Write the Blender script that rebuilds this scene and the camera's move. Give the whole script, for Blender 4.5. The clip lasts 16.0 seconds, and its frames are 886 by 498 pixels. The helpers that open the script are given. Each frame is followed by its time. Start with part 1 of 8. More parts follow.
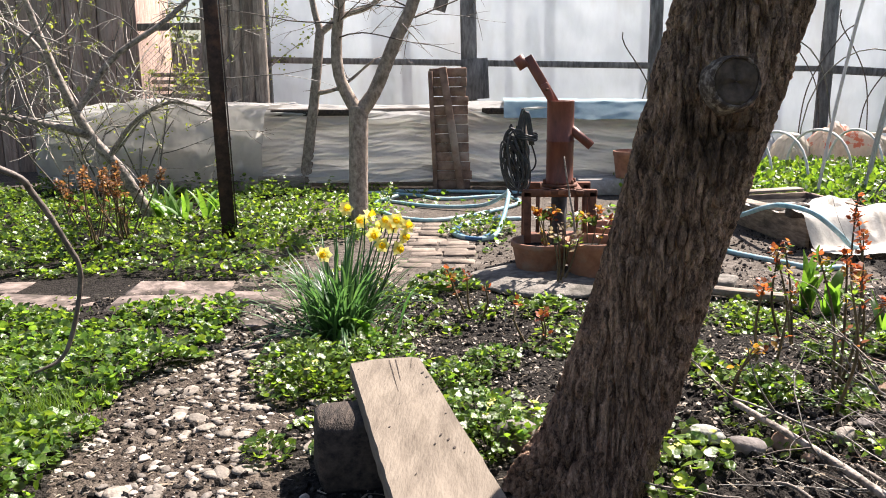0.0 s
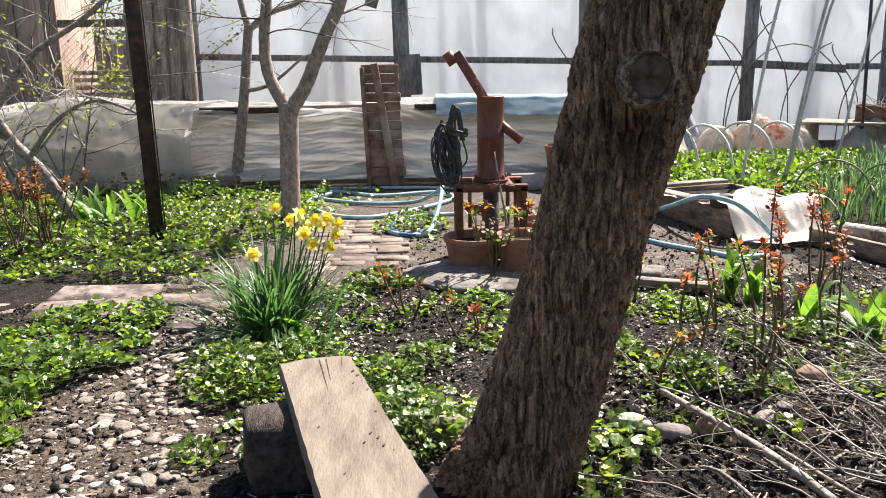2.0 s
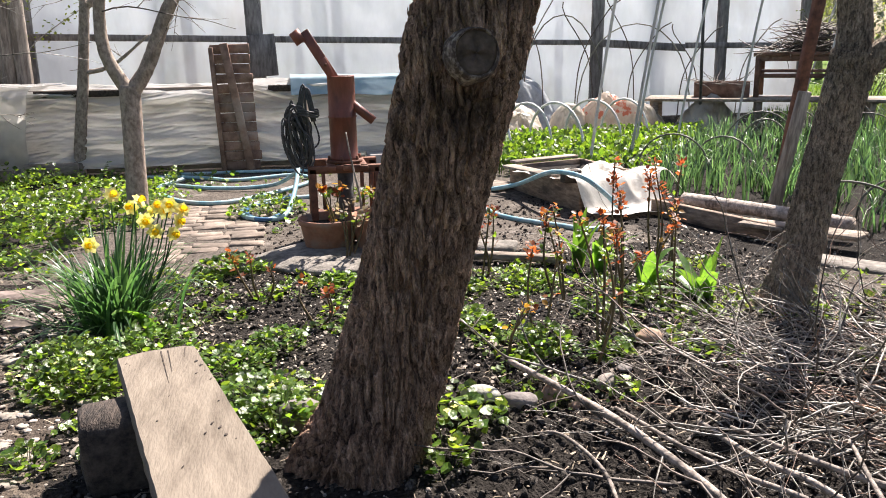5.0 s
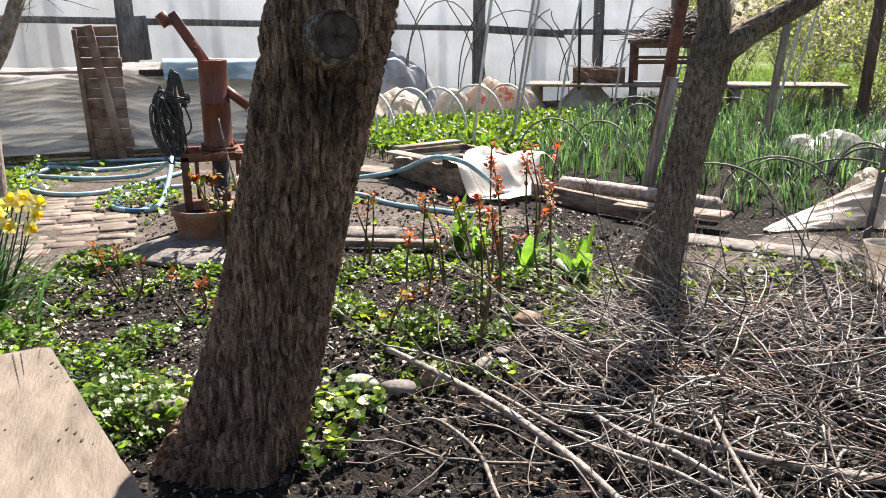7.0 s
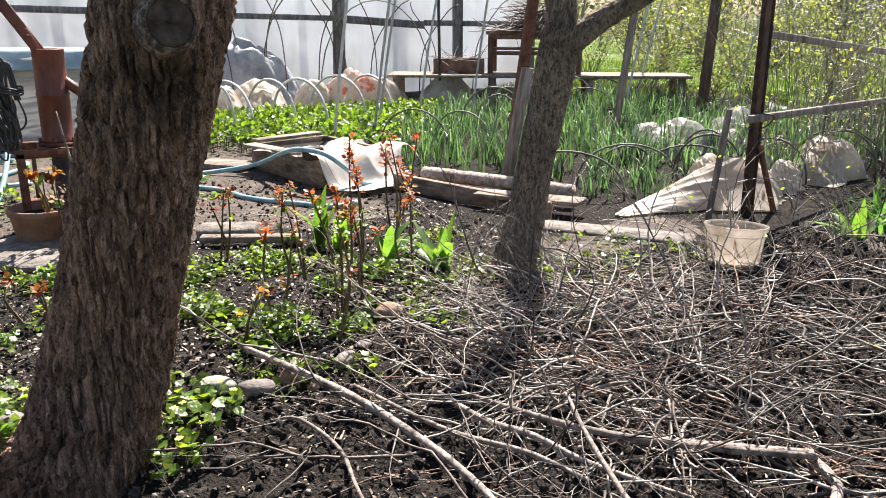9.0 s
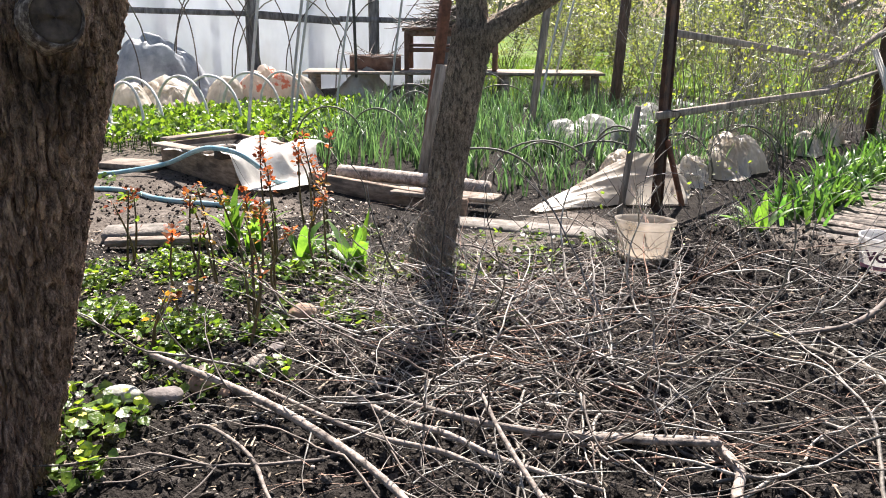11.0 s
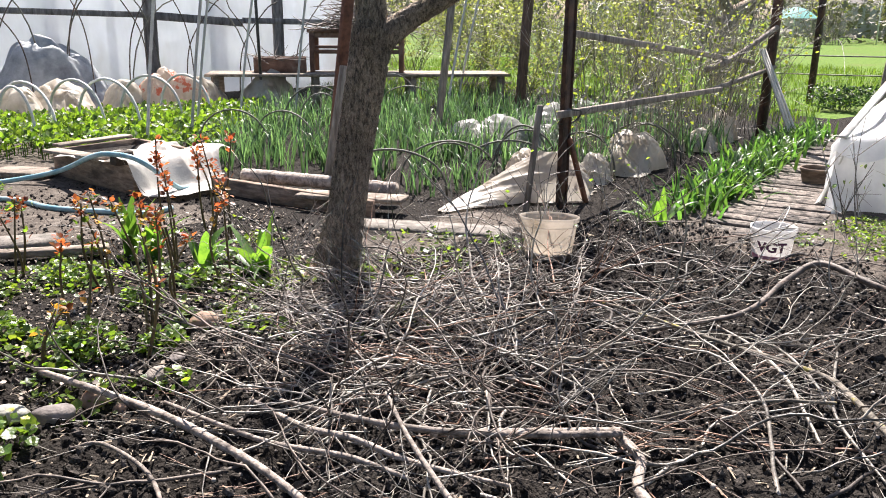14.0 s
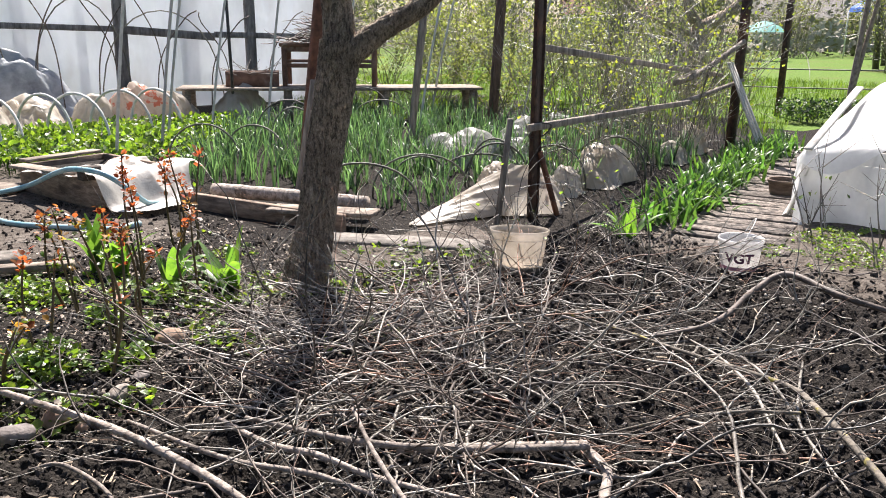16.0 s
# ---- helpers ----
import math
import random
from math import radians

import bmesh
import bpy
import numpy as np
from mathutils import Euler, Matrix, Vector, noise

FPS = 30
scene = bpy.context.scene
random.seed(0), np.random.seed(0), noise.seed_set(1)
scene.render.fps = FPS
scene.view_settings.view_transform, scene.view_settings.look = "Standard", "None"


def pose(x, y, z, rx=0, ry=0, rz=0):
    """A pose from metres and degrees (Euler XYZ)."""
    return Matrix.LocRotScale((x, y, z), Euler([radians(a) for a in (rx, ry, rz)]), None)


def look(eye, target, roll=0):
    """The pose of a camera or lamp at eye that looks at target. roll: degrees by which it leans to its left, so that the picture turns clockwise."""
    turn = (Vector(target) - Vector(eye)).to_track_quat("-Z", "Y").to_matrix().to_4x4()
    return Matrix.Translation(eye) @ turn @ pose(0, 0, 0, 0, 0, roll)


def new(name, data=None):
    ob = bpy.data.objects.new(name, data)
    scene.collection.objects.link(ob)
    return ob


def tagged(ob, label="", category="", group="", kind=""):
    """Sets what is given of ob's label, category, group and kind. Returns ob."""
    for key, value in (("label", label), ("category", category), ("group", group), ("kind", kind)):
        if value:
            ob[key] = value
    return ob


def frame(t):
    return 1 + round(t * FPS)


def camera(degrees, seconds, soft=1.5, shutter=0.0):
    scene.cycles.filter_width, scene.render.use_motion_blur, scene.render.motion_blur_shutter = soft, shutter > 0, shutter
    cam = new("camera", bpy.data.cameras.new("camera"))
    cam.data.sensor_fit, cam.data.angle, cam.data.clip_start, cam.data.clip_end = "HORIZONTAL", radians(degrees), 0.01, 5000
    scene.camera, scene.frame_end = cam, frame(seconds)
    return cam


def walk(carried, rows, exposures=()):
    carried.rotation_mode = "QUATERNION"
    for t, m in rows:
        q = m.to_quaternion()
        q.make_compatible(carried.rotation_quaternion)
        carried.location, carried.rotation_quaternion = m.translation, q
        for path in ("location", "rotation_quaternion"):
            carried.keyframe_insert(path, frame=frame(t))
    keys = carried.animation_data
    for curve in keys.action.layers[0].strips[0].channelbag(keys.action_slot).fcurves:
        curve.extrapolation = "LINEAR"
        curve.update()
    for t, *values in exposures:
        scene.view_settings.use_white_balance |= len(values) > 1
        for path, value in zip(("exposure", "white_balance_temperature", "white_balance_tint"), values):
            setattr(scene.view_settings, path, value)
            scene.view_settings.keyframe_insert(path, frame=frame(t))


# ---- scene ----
cam = camera(56.7, 16.0, 0.95)
PATH = [
    (0, (0.183, -0.407, 1.365), (0.071, 1.544, 0.94), -0.7),
    (0.5, (0.195, -0.402, 1.366), (0.123, 1.55, 0.937), -0.8),
    (1, (0.205, -0.397, 1.367), (0.173, 1.556, 0.939), -0.9),
    (1.5, (0.214, -0.4, 1.369), (0.212, 1.553, 0.937), -1.0),
    (2, (0.223, -0.404, 1.365), (0.259, 1.548, 0.929), -1.0),
    (2.5, (0.238, -0.405, 1.364), (0.337, 1.544, 0.925), -0.9),
    (3, (0.264, -0.404, 1.363), (0.432, 1.539, 0.919), -1.0),
    (3.5, (0.281, -0.405, 1.363), (0.506, 1.531, 0.911), -1.2),
    (6, (0.348, -0.399, 1.348), (0.795, 1.483, 0.841), -0.9),
    (6.5, (0.37, -0.392, 1.348), (0.888, 1.47, 0.833), -0.8),
    (7, (0.387, -0.383, 1.347), (0.986, 1.452, 0.825), -0.6),
    (7.5, (0.402, -0.38, 1.346), (1.081, 1.426, 0.82), -0.5),
    (8, (0.413, -0.377, 1.343), (1.163, 1.4, 0.815), -0.3),
    (8.5, (0.424, -0.376, 1.343), (1.247, 1.366, 0.808), -0.1),
    (9, (0.442, -0.378, 1.342), (1.329, 1.33, 0.798), 0.0),
    (11.5, (0.491, -0.377, 1.344), (1.572, 1.214, 0.795), 0.6),
    (12, (0.495, -0.38, 1.342), (1.608, 1.189, 0.794), 0.7),
    (12.5, (0.5, -0.386, 1.34), (1.64, 1.163, 0.791), 0.7),
    (13, (0.509, -0.387, 1.336), (1.676, 1.142, 0.787), 0.7),
    (13.5, (0.521, -0.387, 1.336), (1.712, 1.122, 0.786), 0.7),
    (14, (0.531, -0.39, 1.336), (1.748, 1.101, 0.791), 0.5),
    (14.5, (0.546, -0.395, 1.338), (1.788, 1.079, 0.804), 0.4),
    (15, (0.559, -0.403, 1.338), (1.815, 1.062, 0.814), 0.3),
    (15.5, (0.562, -0.407, 1.339), (1.824, 1.055, 0.822), 0.3),
    (16, (0.562, -0.407, 1.338), (1.828, 1.054, 0.824), 0.5),
]
walk(cam, [(t, look(eye, target, roll)) for t, eye, target, roll in PATH], [(0, 1.64, 6600, 16), (7, 1.62, 6600, 16), (9, 1.7, 6600, 16), (11.5, 1.74, 6500, 16), (14, 1.67, 6450, 16), (16, 1.53, 6450, 16)])

# world, sun, exposure
SUN_AZ, SUN_EL = 40.0, 54.0          # degrees: azimuth from +y towards +x, height
world = bpy.data.worlds.new("sky")
scene.world = world
world.use_nodes = True
wn = world.node_tree
sky = wn.nodes.new("ShaderNodeTexSky")
sky.sky_type = "NISHITA"
sky.sun_disc = False
sky.sun_elevation, sky.sun_rotation = radians(SUN_EL), radians(SUN_AZ)
sky.air_density, sky.dust_density = 1.0, 1.5
wn.links.new(sky.outputs[0], wn.nodes["Background"].inputs[0])
wn.nodes["Background"].inputs[1].default_value = 0.052
sun_data = bpy.data.lights.new("sun", "SUN")
sun_data.energy, sun_data.angle, sun_data.color = 5.0, radians(0.6), (1.0, 0.95, 0.87)
sun = new("sun", sun_data)
ca, sa, ce, se = math.cos(radians(SUN_AZ)), math.sin(radians(SUN_AZ)), math.cos(radians(SUN_EL)), math.sin(radians(SUN_EL))
sun.matrix_world = look((30 * sa * ce, 30 * ca * ce, 30 * se), (0, 0, 0))

# ---- noise and meshes ----
rng = np.random.default_rng(7)


def vnoise(p, seed=0):
    """Smooth value noise in 0..1 at the rows of p."""
    p = np.asarray(p, float)
    i = np.floor(p).astype(np.int64)
    f = p - i
    f = f * f * (3 - 2 * f)

    def h(ix, iy, iz):
        n = (ix * 374761393 + iy * 668265263 + iz * 1274126177 + seed * 97531) & 0xFFFFFFFF
        n = ((n ^ (n >> 13)) * 1274126177) & 0xFFFFFFFF
        return ((n ^ (n >> 16)) & 0xFFFF) / 65535.0

    out = 0
    for dx in (0, 1):
        for dy in (0, 1):
            for dz in (0, 1):
                w = (f[:, 0] if dx else 1 - f[:, 0]) * (f[:, 1] if dy else 1 - f[:, 1]) * (f[:, 2] if dz else 1 - f[:, 2])
                out = out + w * h(i[:, 0] + dx, i[:, 1] + dy, i[:, 2] + dz)
    return out


def fbm(p, octaves=4, seed=0):
    p = np.asarray(p, float)
    out, amp, tot = 0, 1.0, 0
    for o in range(octaves):
        out = out + amp * vnoise(p * 2**o, seed + o)
        tot += amp
        amp *= 0.5
    return out / tot


def n2(x, y, freq, seed=0, octaves=3):
    x, y = np.atleast_1d(x).astype(float), np.atleast_1d(y).astype(float)
    return fbm(np.stack([x * freq, y * freq, 0 * x + 0.37], 1), octaves, seed)


def smooth01(x, a, b):
    t = np.clip((x - a) / (b - a), 0, 1)
    return t * t * (3 - 2 * t)


class Mesh:
    """Collects vertices and faces, and makes one mesh object of them."""

    def __init__(self):
        self.v, self.f, self.bulk, self.n = [], [], [], 0

    def add(self, v, f):
        v = np.asarray(v, float).reshape(-1, 3)
        self.v.append(v)
        self.f.extend([tuple(int(i) + self.n for i in q) for q in f])
        self.n += len(v)
        return self

    def many(self, tv, tf, mats, pos):
        """Copies of a template at the turns mats (k,3,3) and places pos (k,3)."""
        tv, pos = np.asarray(tv, float), np.asarray(pos, float)
        k, m = len(pos), len(tv)
        v = np.einsum("kij,mj->kmi", np.asarray(mats), tv) + pos[:, None]
        self.v.append(v.reshape(-1, 3))
        for size in {len(q) for q in tf}:
            q = np.array([t for t in tf if len(t) == size], np.int64)
            self.bulk.append((q[None] + (self.n + np.arange(k) * m)[:, None, None]).reshape(-1, size))
        self.n += k * m
        return self

    def grid(self, v, closed=False, flip=False):
        """A sheet from an array (rows, columns, 3); closed joins the last column to the first."""
        v = np.asarray(v, float)
        r, c = v.shape[:2]
        i, j = np.meshgrid(np.arange(r - 1), np.arange(c if closed else c - 1), indexing="ij")
        i, j, k = i.ravel(), j.ravel(), (j.ravel() + 1) % c
        q = np.stack([i * c + j, i * c + k, (i + 1) * c + k, (i + 1) * c + j], 1) + self.n
        self.bulk.append(q[:, ::-1] if flip else q)
        self.v.append(v.reshape(-1, 3))
        self.n += r * c
        return self

    def make(self, name, material, parent=None, label="", smooth=True, thick=0.0):
        me = bpy.data.meshes.new(name)
        co = np.concatenate(self.v)
        flat = [np.array([i for q in self.f for i in q], np.int64)] + [b.ravel() for b in self.bulk]
        sizes = np.concatenate([np.array([len(q) for q in self.f], np.int64)] + [np.full(len(b), b.shape[1]) for b in self.bulk])
        flat = np.concatenate(flat)
        me.vertices.add(len(co))
        me.vertices.foreach_set("co", co.astype(np.float32).ravel())
        me.loops.add(len(flat))
        me.loops.foreach_set("vertex_index", flat.astype(np.int32))
        me.polygons.add(len(sizes))
        me.polygons.foreach_set("loop_start", np.concatenate([[0], np.cumsum(sizes)[:-1]]).astype(np.int32))
        me.update(calc_edges=True)
        me.materials.append(material)
        if smooth:
            me.polygons.foreach_set("use_smooth", np.ones(len(me.polygons), bool))
        else:
            me.polygons.foreach_set("use_smooth", np.zeros(len(me.polygons), bool))
        ob = new(name, me)
        if thick:
            mod = ob.modifiers.new("thick", "SOLIDIFY")
            mod.thickness = thick
        if parent:
            ob.parent = parent
        if label:
            ob["label"] = label
        return ob


def thing(name, label, category, group="", kind=""):
    return tagged(new(name), label, category, group, kind)


def unit(v):
    v = np.asarray(v, float)
    return v / (np.linalg.norm(v, axis=-1, keepdims=True) + 1e-12)


def resample(pts, step):
    """A smooth curve through pts at about even steps, with its parameter 0..1."""
    pts = np.asarray(pts, float)
    p = np.concatenate([[2 * pts[0] - pts[1]], pts, [2 * pts[-1] - pts[-2]]])
    out, par = [], []
    k = len(pts) - 1
    for i in range(k):
        n = max(1, int(math.ceil(np.linalg.norm(pts[i + 1] - pts[i]) / step)))
        for t in np.arange(n) / n:
            a, b, c, d = p[i : i + 4]
            out.append(0.5 * (2 * b + (c - a) * t + (2 * a - 5 * b + 4 * c - d) * t**2 + (3 * b - a - 3 * c + d) * t**3))
            par.append((i + t) / k)
    out.append(pts[-1])
    par.append(1.0)
    return np.array(out), np.array(par)


def rings(pts, up=(0.13, 0.21, 0.97)):
    d = unit(np.gradient(pts, axis=0))
    a = np.array(up, float)
    us, vs = [], []
    for t in d:
        a = a - t * (a @ t)
        if np.linalg.norm(a) < 1e-4:
            a = np.cross(t, (1, 0, 0))
        a = a / np.linalg.norm(a)
        us.append(a)
        vs.append(np.cross(t, a))
    return np.array(us), np.array(vs)


def tube(m, pts, radii, sides=8, step=0.0, relief=None, caps=True):
    """A round bar along pts; radii one number or one for each point; relief(points, angles) gives extra radius."""
    pts = np.asarray(pts, float)
    radii = np.broadcast_to(np.asarray(radii, float), (len(pts),))
    if step:
        fine, par = resample(pts, step)
        radii = np.interp(par, np.linspace(0, 1, len(pts)), radii)
        pts = fine
    us, vs = rings(pts)
    ang = np.arange(sides) * 2 * np.pi / sides
    rad = np.repeat(radii[:, None], sides, 1)
    way = us[:, None] * np.cos(ang)[None, :, None] + vs[:, None] * np.sin(ang)[None, :, None]
    if relief is not None:
        flat = (pts[:, None] + way * rad[..., None]).reshape(-1, 3)
        rad = rad + relief(flat).reshape(rad.shape)
    v = pts[:, None] + way * rad[..., None]
    m.grid(v, closed=True)
    if caps:
        k = len(pts)
        o = m.n - k * sides
        m.f.append(tuple(range(o, o + sides))[::-1])
        m.f.append(tuple(range(o + (k - 1) * sides, o + k * sides)))
    return m


def box(m, centre, size, turn=None, bevel=0.006, jitter=0.0):
    """A block with chamfered edges."""
    h = np.array(size, float) / 2
    b = min(bevel, 0.45 * h.min())
    v, f, idx = [], [], {}
    for sx in (-1, 1):
        for sy in (-1, 1):
            for sz in (-1, 1):
                s = np.array([sx, sy, sz])
                for ax in range(3):
                    p = s * h
                    for o in range(3):
                        if o != ax:
                            p[o] -= s[o] * b
                    idx[(sx, sy, sz, ax)] = len(v)
                    v.append(p)
    v = np.array(v)
    S = (-1, 1)
    for ax in range(3):
        a, c = [o for o in range(3) if o != ax]
        for s in S:
            q = []
            for x, y in ((-1, -1), (1, -1), (1, 1), (-1, 1)):
                key = [0, 0, 0]
                key[ax], key[a], key[c] = s, x, y
                q.append(idx[(*key, ax)])
            f.append(q)
    for ax in range(3):
        a, c = [o for o in range(3) if o != ax]
        for x in S:
            for y in S:
                q = []
                for s, who in ((-1, a), (1, a), (1, c), (-1, c)):
                    key = [0, 0, 0]
                    key[ax], key[a], key[c] = s, x, y
                    q.append(idx[(*key, who)])
                f.append(q)
    for sx in S:
        for sy in S:
            for sz in S:
                f.append([idx[(sx, sy, sz, o)] for o in range(3)])
    mid = [v[list(q)].mean(0) for q in f]
    fixed = []
    for q, c in zip(f, mid):
        n = np.cross(v[q[1]] - v[q[0]], v[q[2]] - v[q[0]])
        fixed.append(tuple(q) if n @ c > 0 else tuple(q[::-1]))
    if jitter:
        v = v + rng.normal(0, jitter, v.shape)
    if turn is not None:
        v = v @ np.array(turn).T
    return m.add(v + np.array(centre, float), fixed)


def rot(rx=0, ry=0, rz=0):
    return np.array(Euler([radians(a) for a in (rx, ry, rz)]).to_matrix())


def plank(m, a, b, width, thick, side=(0, 0, 1), bevel=0.005, bend=0.0):
    """A board from a to b; side is roughly the way its broad face looks."""
    a, b = np.array(a, float), np.array(b, float)
    d = unit(b - a)
    n = unit(np.array(side, float) - d * (np.array(side, float) @ d))
    w = np.cross(n, d)
    return box(m, (a + b) / 2, (np.linalg.norm(b - a), width, thick), np.stack([d, w, n], 1), bevel)


def lathe(m, centre, profile, sides=32, turn=None):
    """A turned shape from (radius, height) pairs."""
    ang = np.arange(sides) * 2 * np.pi / sides
    v = np.array([[(r * math.cos(t), r * math.sin(t), z) for t in ang] for r, z in profile])
    if turn is not None:
        v = v @ np.array(turn).T
    return m.grid(v + np.array(centre, float), closed=True)


def ico(sub=1):
    bm = bmesh.new()
    bmesh.ops.create_icosphere(bm, subdivisions=sub, radius=1.0)
    bm.verts.ensure_lookup_table()
    v = np.array([w.co[:] for w in bm.verts])
    f = [tuple(w.index for w in q.verts) for q in bm.faces]
    bm.free()
    return v, f


ICO1, ICO2, ICO3 = ico(1), ico(2), ico(3)


def turns(k, flat=0.0):
    """k random turns; flat: upright axis kept, leaning by at most that many degrees."""
    out = np.empty((k, 3, 3))
    for j in range(k):
        out[j] = rot(rng.normal(0, flat), rng.normal(0, flat), rng.uniform(0, 360))
    return out


# a leaf along +y with its upper side to +z, folded along the midrib
LEAF_V = np.array([(0, 0, 0), (-0.36, 0.22, 0.07), (0, 0.3, -0.02), (0.36, 0.22, 0.07), (-0.42, 0.58, 0.06), (0, 0.62, -0.03), (0.42, 0.58, 0.06), (0, 1, -0.08)])
LEAF_F = [(0, 2, 1), (0, 3, 2), (1, 2, 5, 4), (2, 3, 6, 5), (4, 5, 7), (5, 6, 7)]


def leaves(m, pos, size, up=35.0, width=1.0, spread=25.0, az=None):
    """Small leaves at pos; up: degrees by which they rise from the level."""
    pos = np.asarray(pos, float)
    k = len(pos)
    size = np.broadcast_to(np.asarray(size, float), (k,))
    az = rng.uniform(0, 2 * np.pi, k) if az is None else az
    el = np.radians(rng.normal(up, spread, k))
    tw = np.radians(rng.normal(0, 22, k))
    y = np.stack([np.cos(az) * np.cos(el), np.sin(az) * np.cos(el), np.sin(el)], 1)
    x = np.stack([np.sin(az), -np.cos(az), 0 * az], 1)
    z = np.cross(x, y)
    x2 = x * np.cos(tw)[:, None] + z * np.sin(tw)[:, None]
    z2 = np.cross(x2, y)
    mats = np.stack([x2 * width, y, z2], 2) * size[:, None, None]
    return m.many(LEAF_V, LEAF_F, mats, pos)


def blades(m, pos, length, width, lean=12.0, bend=60.0, seg=6, az=None, tip=0.1):
    """Strap leaves that rise from pos, lean out and bend over."""
    pos = np.asarray(pos, float)
    k = len(pos)
    length = np.broadcast_to(np.asarray(length, float), (k,)) * rng.uniform(0.65, 1.1, k)
    az = rng.uniform(0, 2 * np.pi, k) if az is None else az
    lean0 = np.radians(np.abs(rng.normal(lean, lean * 0.6, k)))
    b = np.radians(np.abs(rng.normal(bend, bend * 0.6, k)))
    out = np.stack([np.cos(az), np.sin(az), 0 * az], 1)
    side = np.stack([-np.sin(az), np.cos(az), 0 * az], 1)
    p = pos.copy()
    rows = []
    for i in range(seg + 1):
        s = i / seg
        w = width * (1 - (1 - tip) * s**2.2) * (0.75 + 0.25 * min(1, s * 4))
        ang = lean0 + b * s**2
        up = np.cos(ang)[:, None] * np.array([0, 0, 1.0]) + np.sin(ang)[:, None] * out
        nrm = np.sin(ang)[:, None] * np.array([0, 0, 1.0]) - np.cos(ang)[:, None] * out
        rows.append(np.stack([p - side * w / 2 + nrm * w * 0.16, p, p + side * w / 2 + nrm * w * 0.16], 1))
        p = p + up * (length / seg)[:, None]
    v = np.stack(rows, 1).reshape(k, -1, 3)
    per = (seg + 1) * 3
    self_f = np.array([(i * 3 + j, i * 3 + j + 1, i * 3 + j + 4, i * 3 + j + 3) for i in range(seg) for j in range(2)], np.int64)
    m.v.append(v.reshape(-1, 3))
    m.bulk.append((self_f[None] + (m.n + np.arange(k) * per)[:, None, None]).reshape(-1, 4))
    m.n += k * per
    return m


def stone(m, centre, size, seed=0, sub=ICO2, rough=0.25, turn=None):
    v, f = sub
    d = 1 + rough * (fbm(v * 1.3 + seed * 3.1, 3, seed) - 0.5) * 2
    w = v * d[:, None] * np.array(size, float)
    w[:, 2] = np.maximum(w[:, 2], -0.45 * size[2])
    if turn is not None:
        w = w @ np.array(turn).T
    return m.add(w + np.array(centre, float), f)


def twig(m, start, way, length, r, kink=0.25, sides=4, step=0.06, sag=0.0, forks=0, floor=None):
    """A crooked thin twig with side twigs."""
    n = max(3, int(length / step))
    d = unit(np.array(way, float))
    p = np.array(start, float)
    pts = [p]
    curl = rng.normal(0, 0.06, 3)
    for i in range(n):
        d = unit(d + rng.normal(0, kink, 3) * 0.35 + curl * 0.5 + np.array([0, 0, -sag * 0.1]))
        p = p + d * (length / n)
        if floor is not None and p[2] < floor:
            p[2] = floor + abs(rng.normal(0, 0.01))
            d[2] = abs(d[2]) * 0.3
        pts.append(p)
    pts = np.array(pts)
    tube(m, pts, np.linspace(r, r * 0.3, len(pts)), sides, caps=False)
    for _ in range(forks):
        i = rng.integers(1, max(2, n - 1))
        d2 = unit(unit(pts[i + 1] - pts[i]) + rng.normal(0, 0.55, 3))
        twig(m, pts[i], d2, length * rng.uniform(0.25, 0.55), r * 0.6, kink, max(3, sides - 1), step, sag, forks - 2 if forks > 2 else 0, floor)
    return pts


# ---- materials ----
def node(nt, kind, **values):
    n = nt.nodes.new(kind)
    for k, v in values.items():
        n.inputs[k.replace("_", " ")].default_value = v
    return n


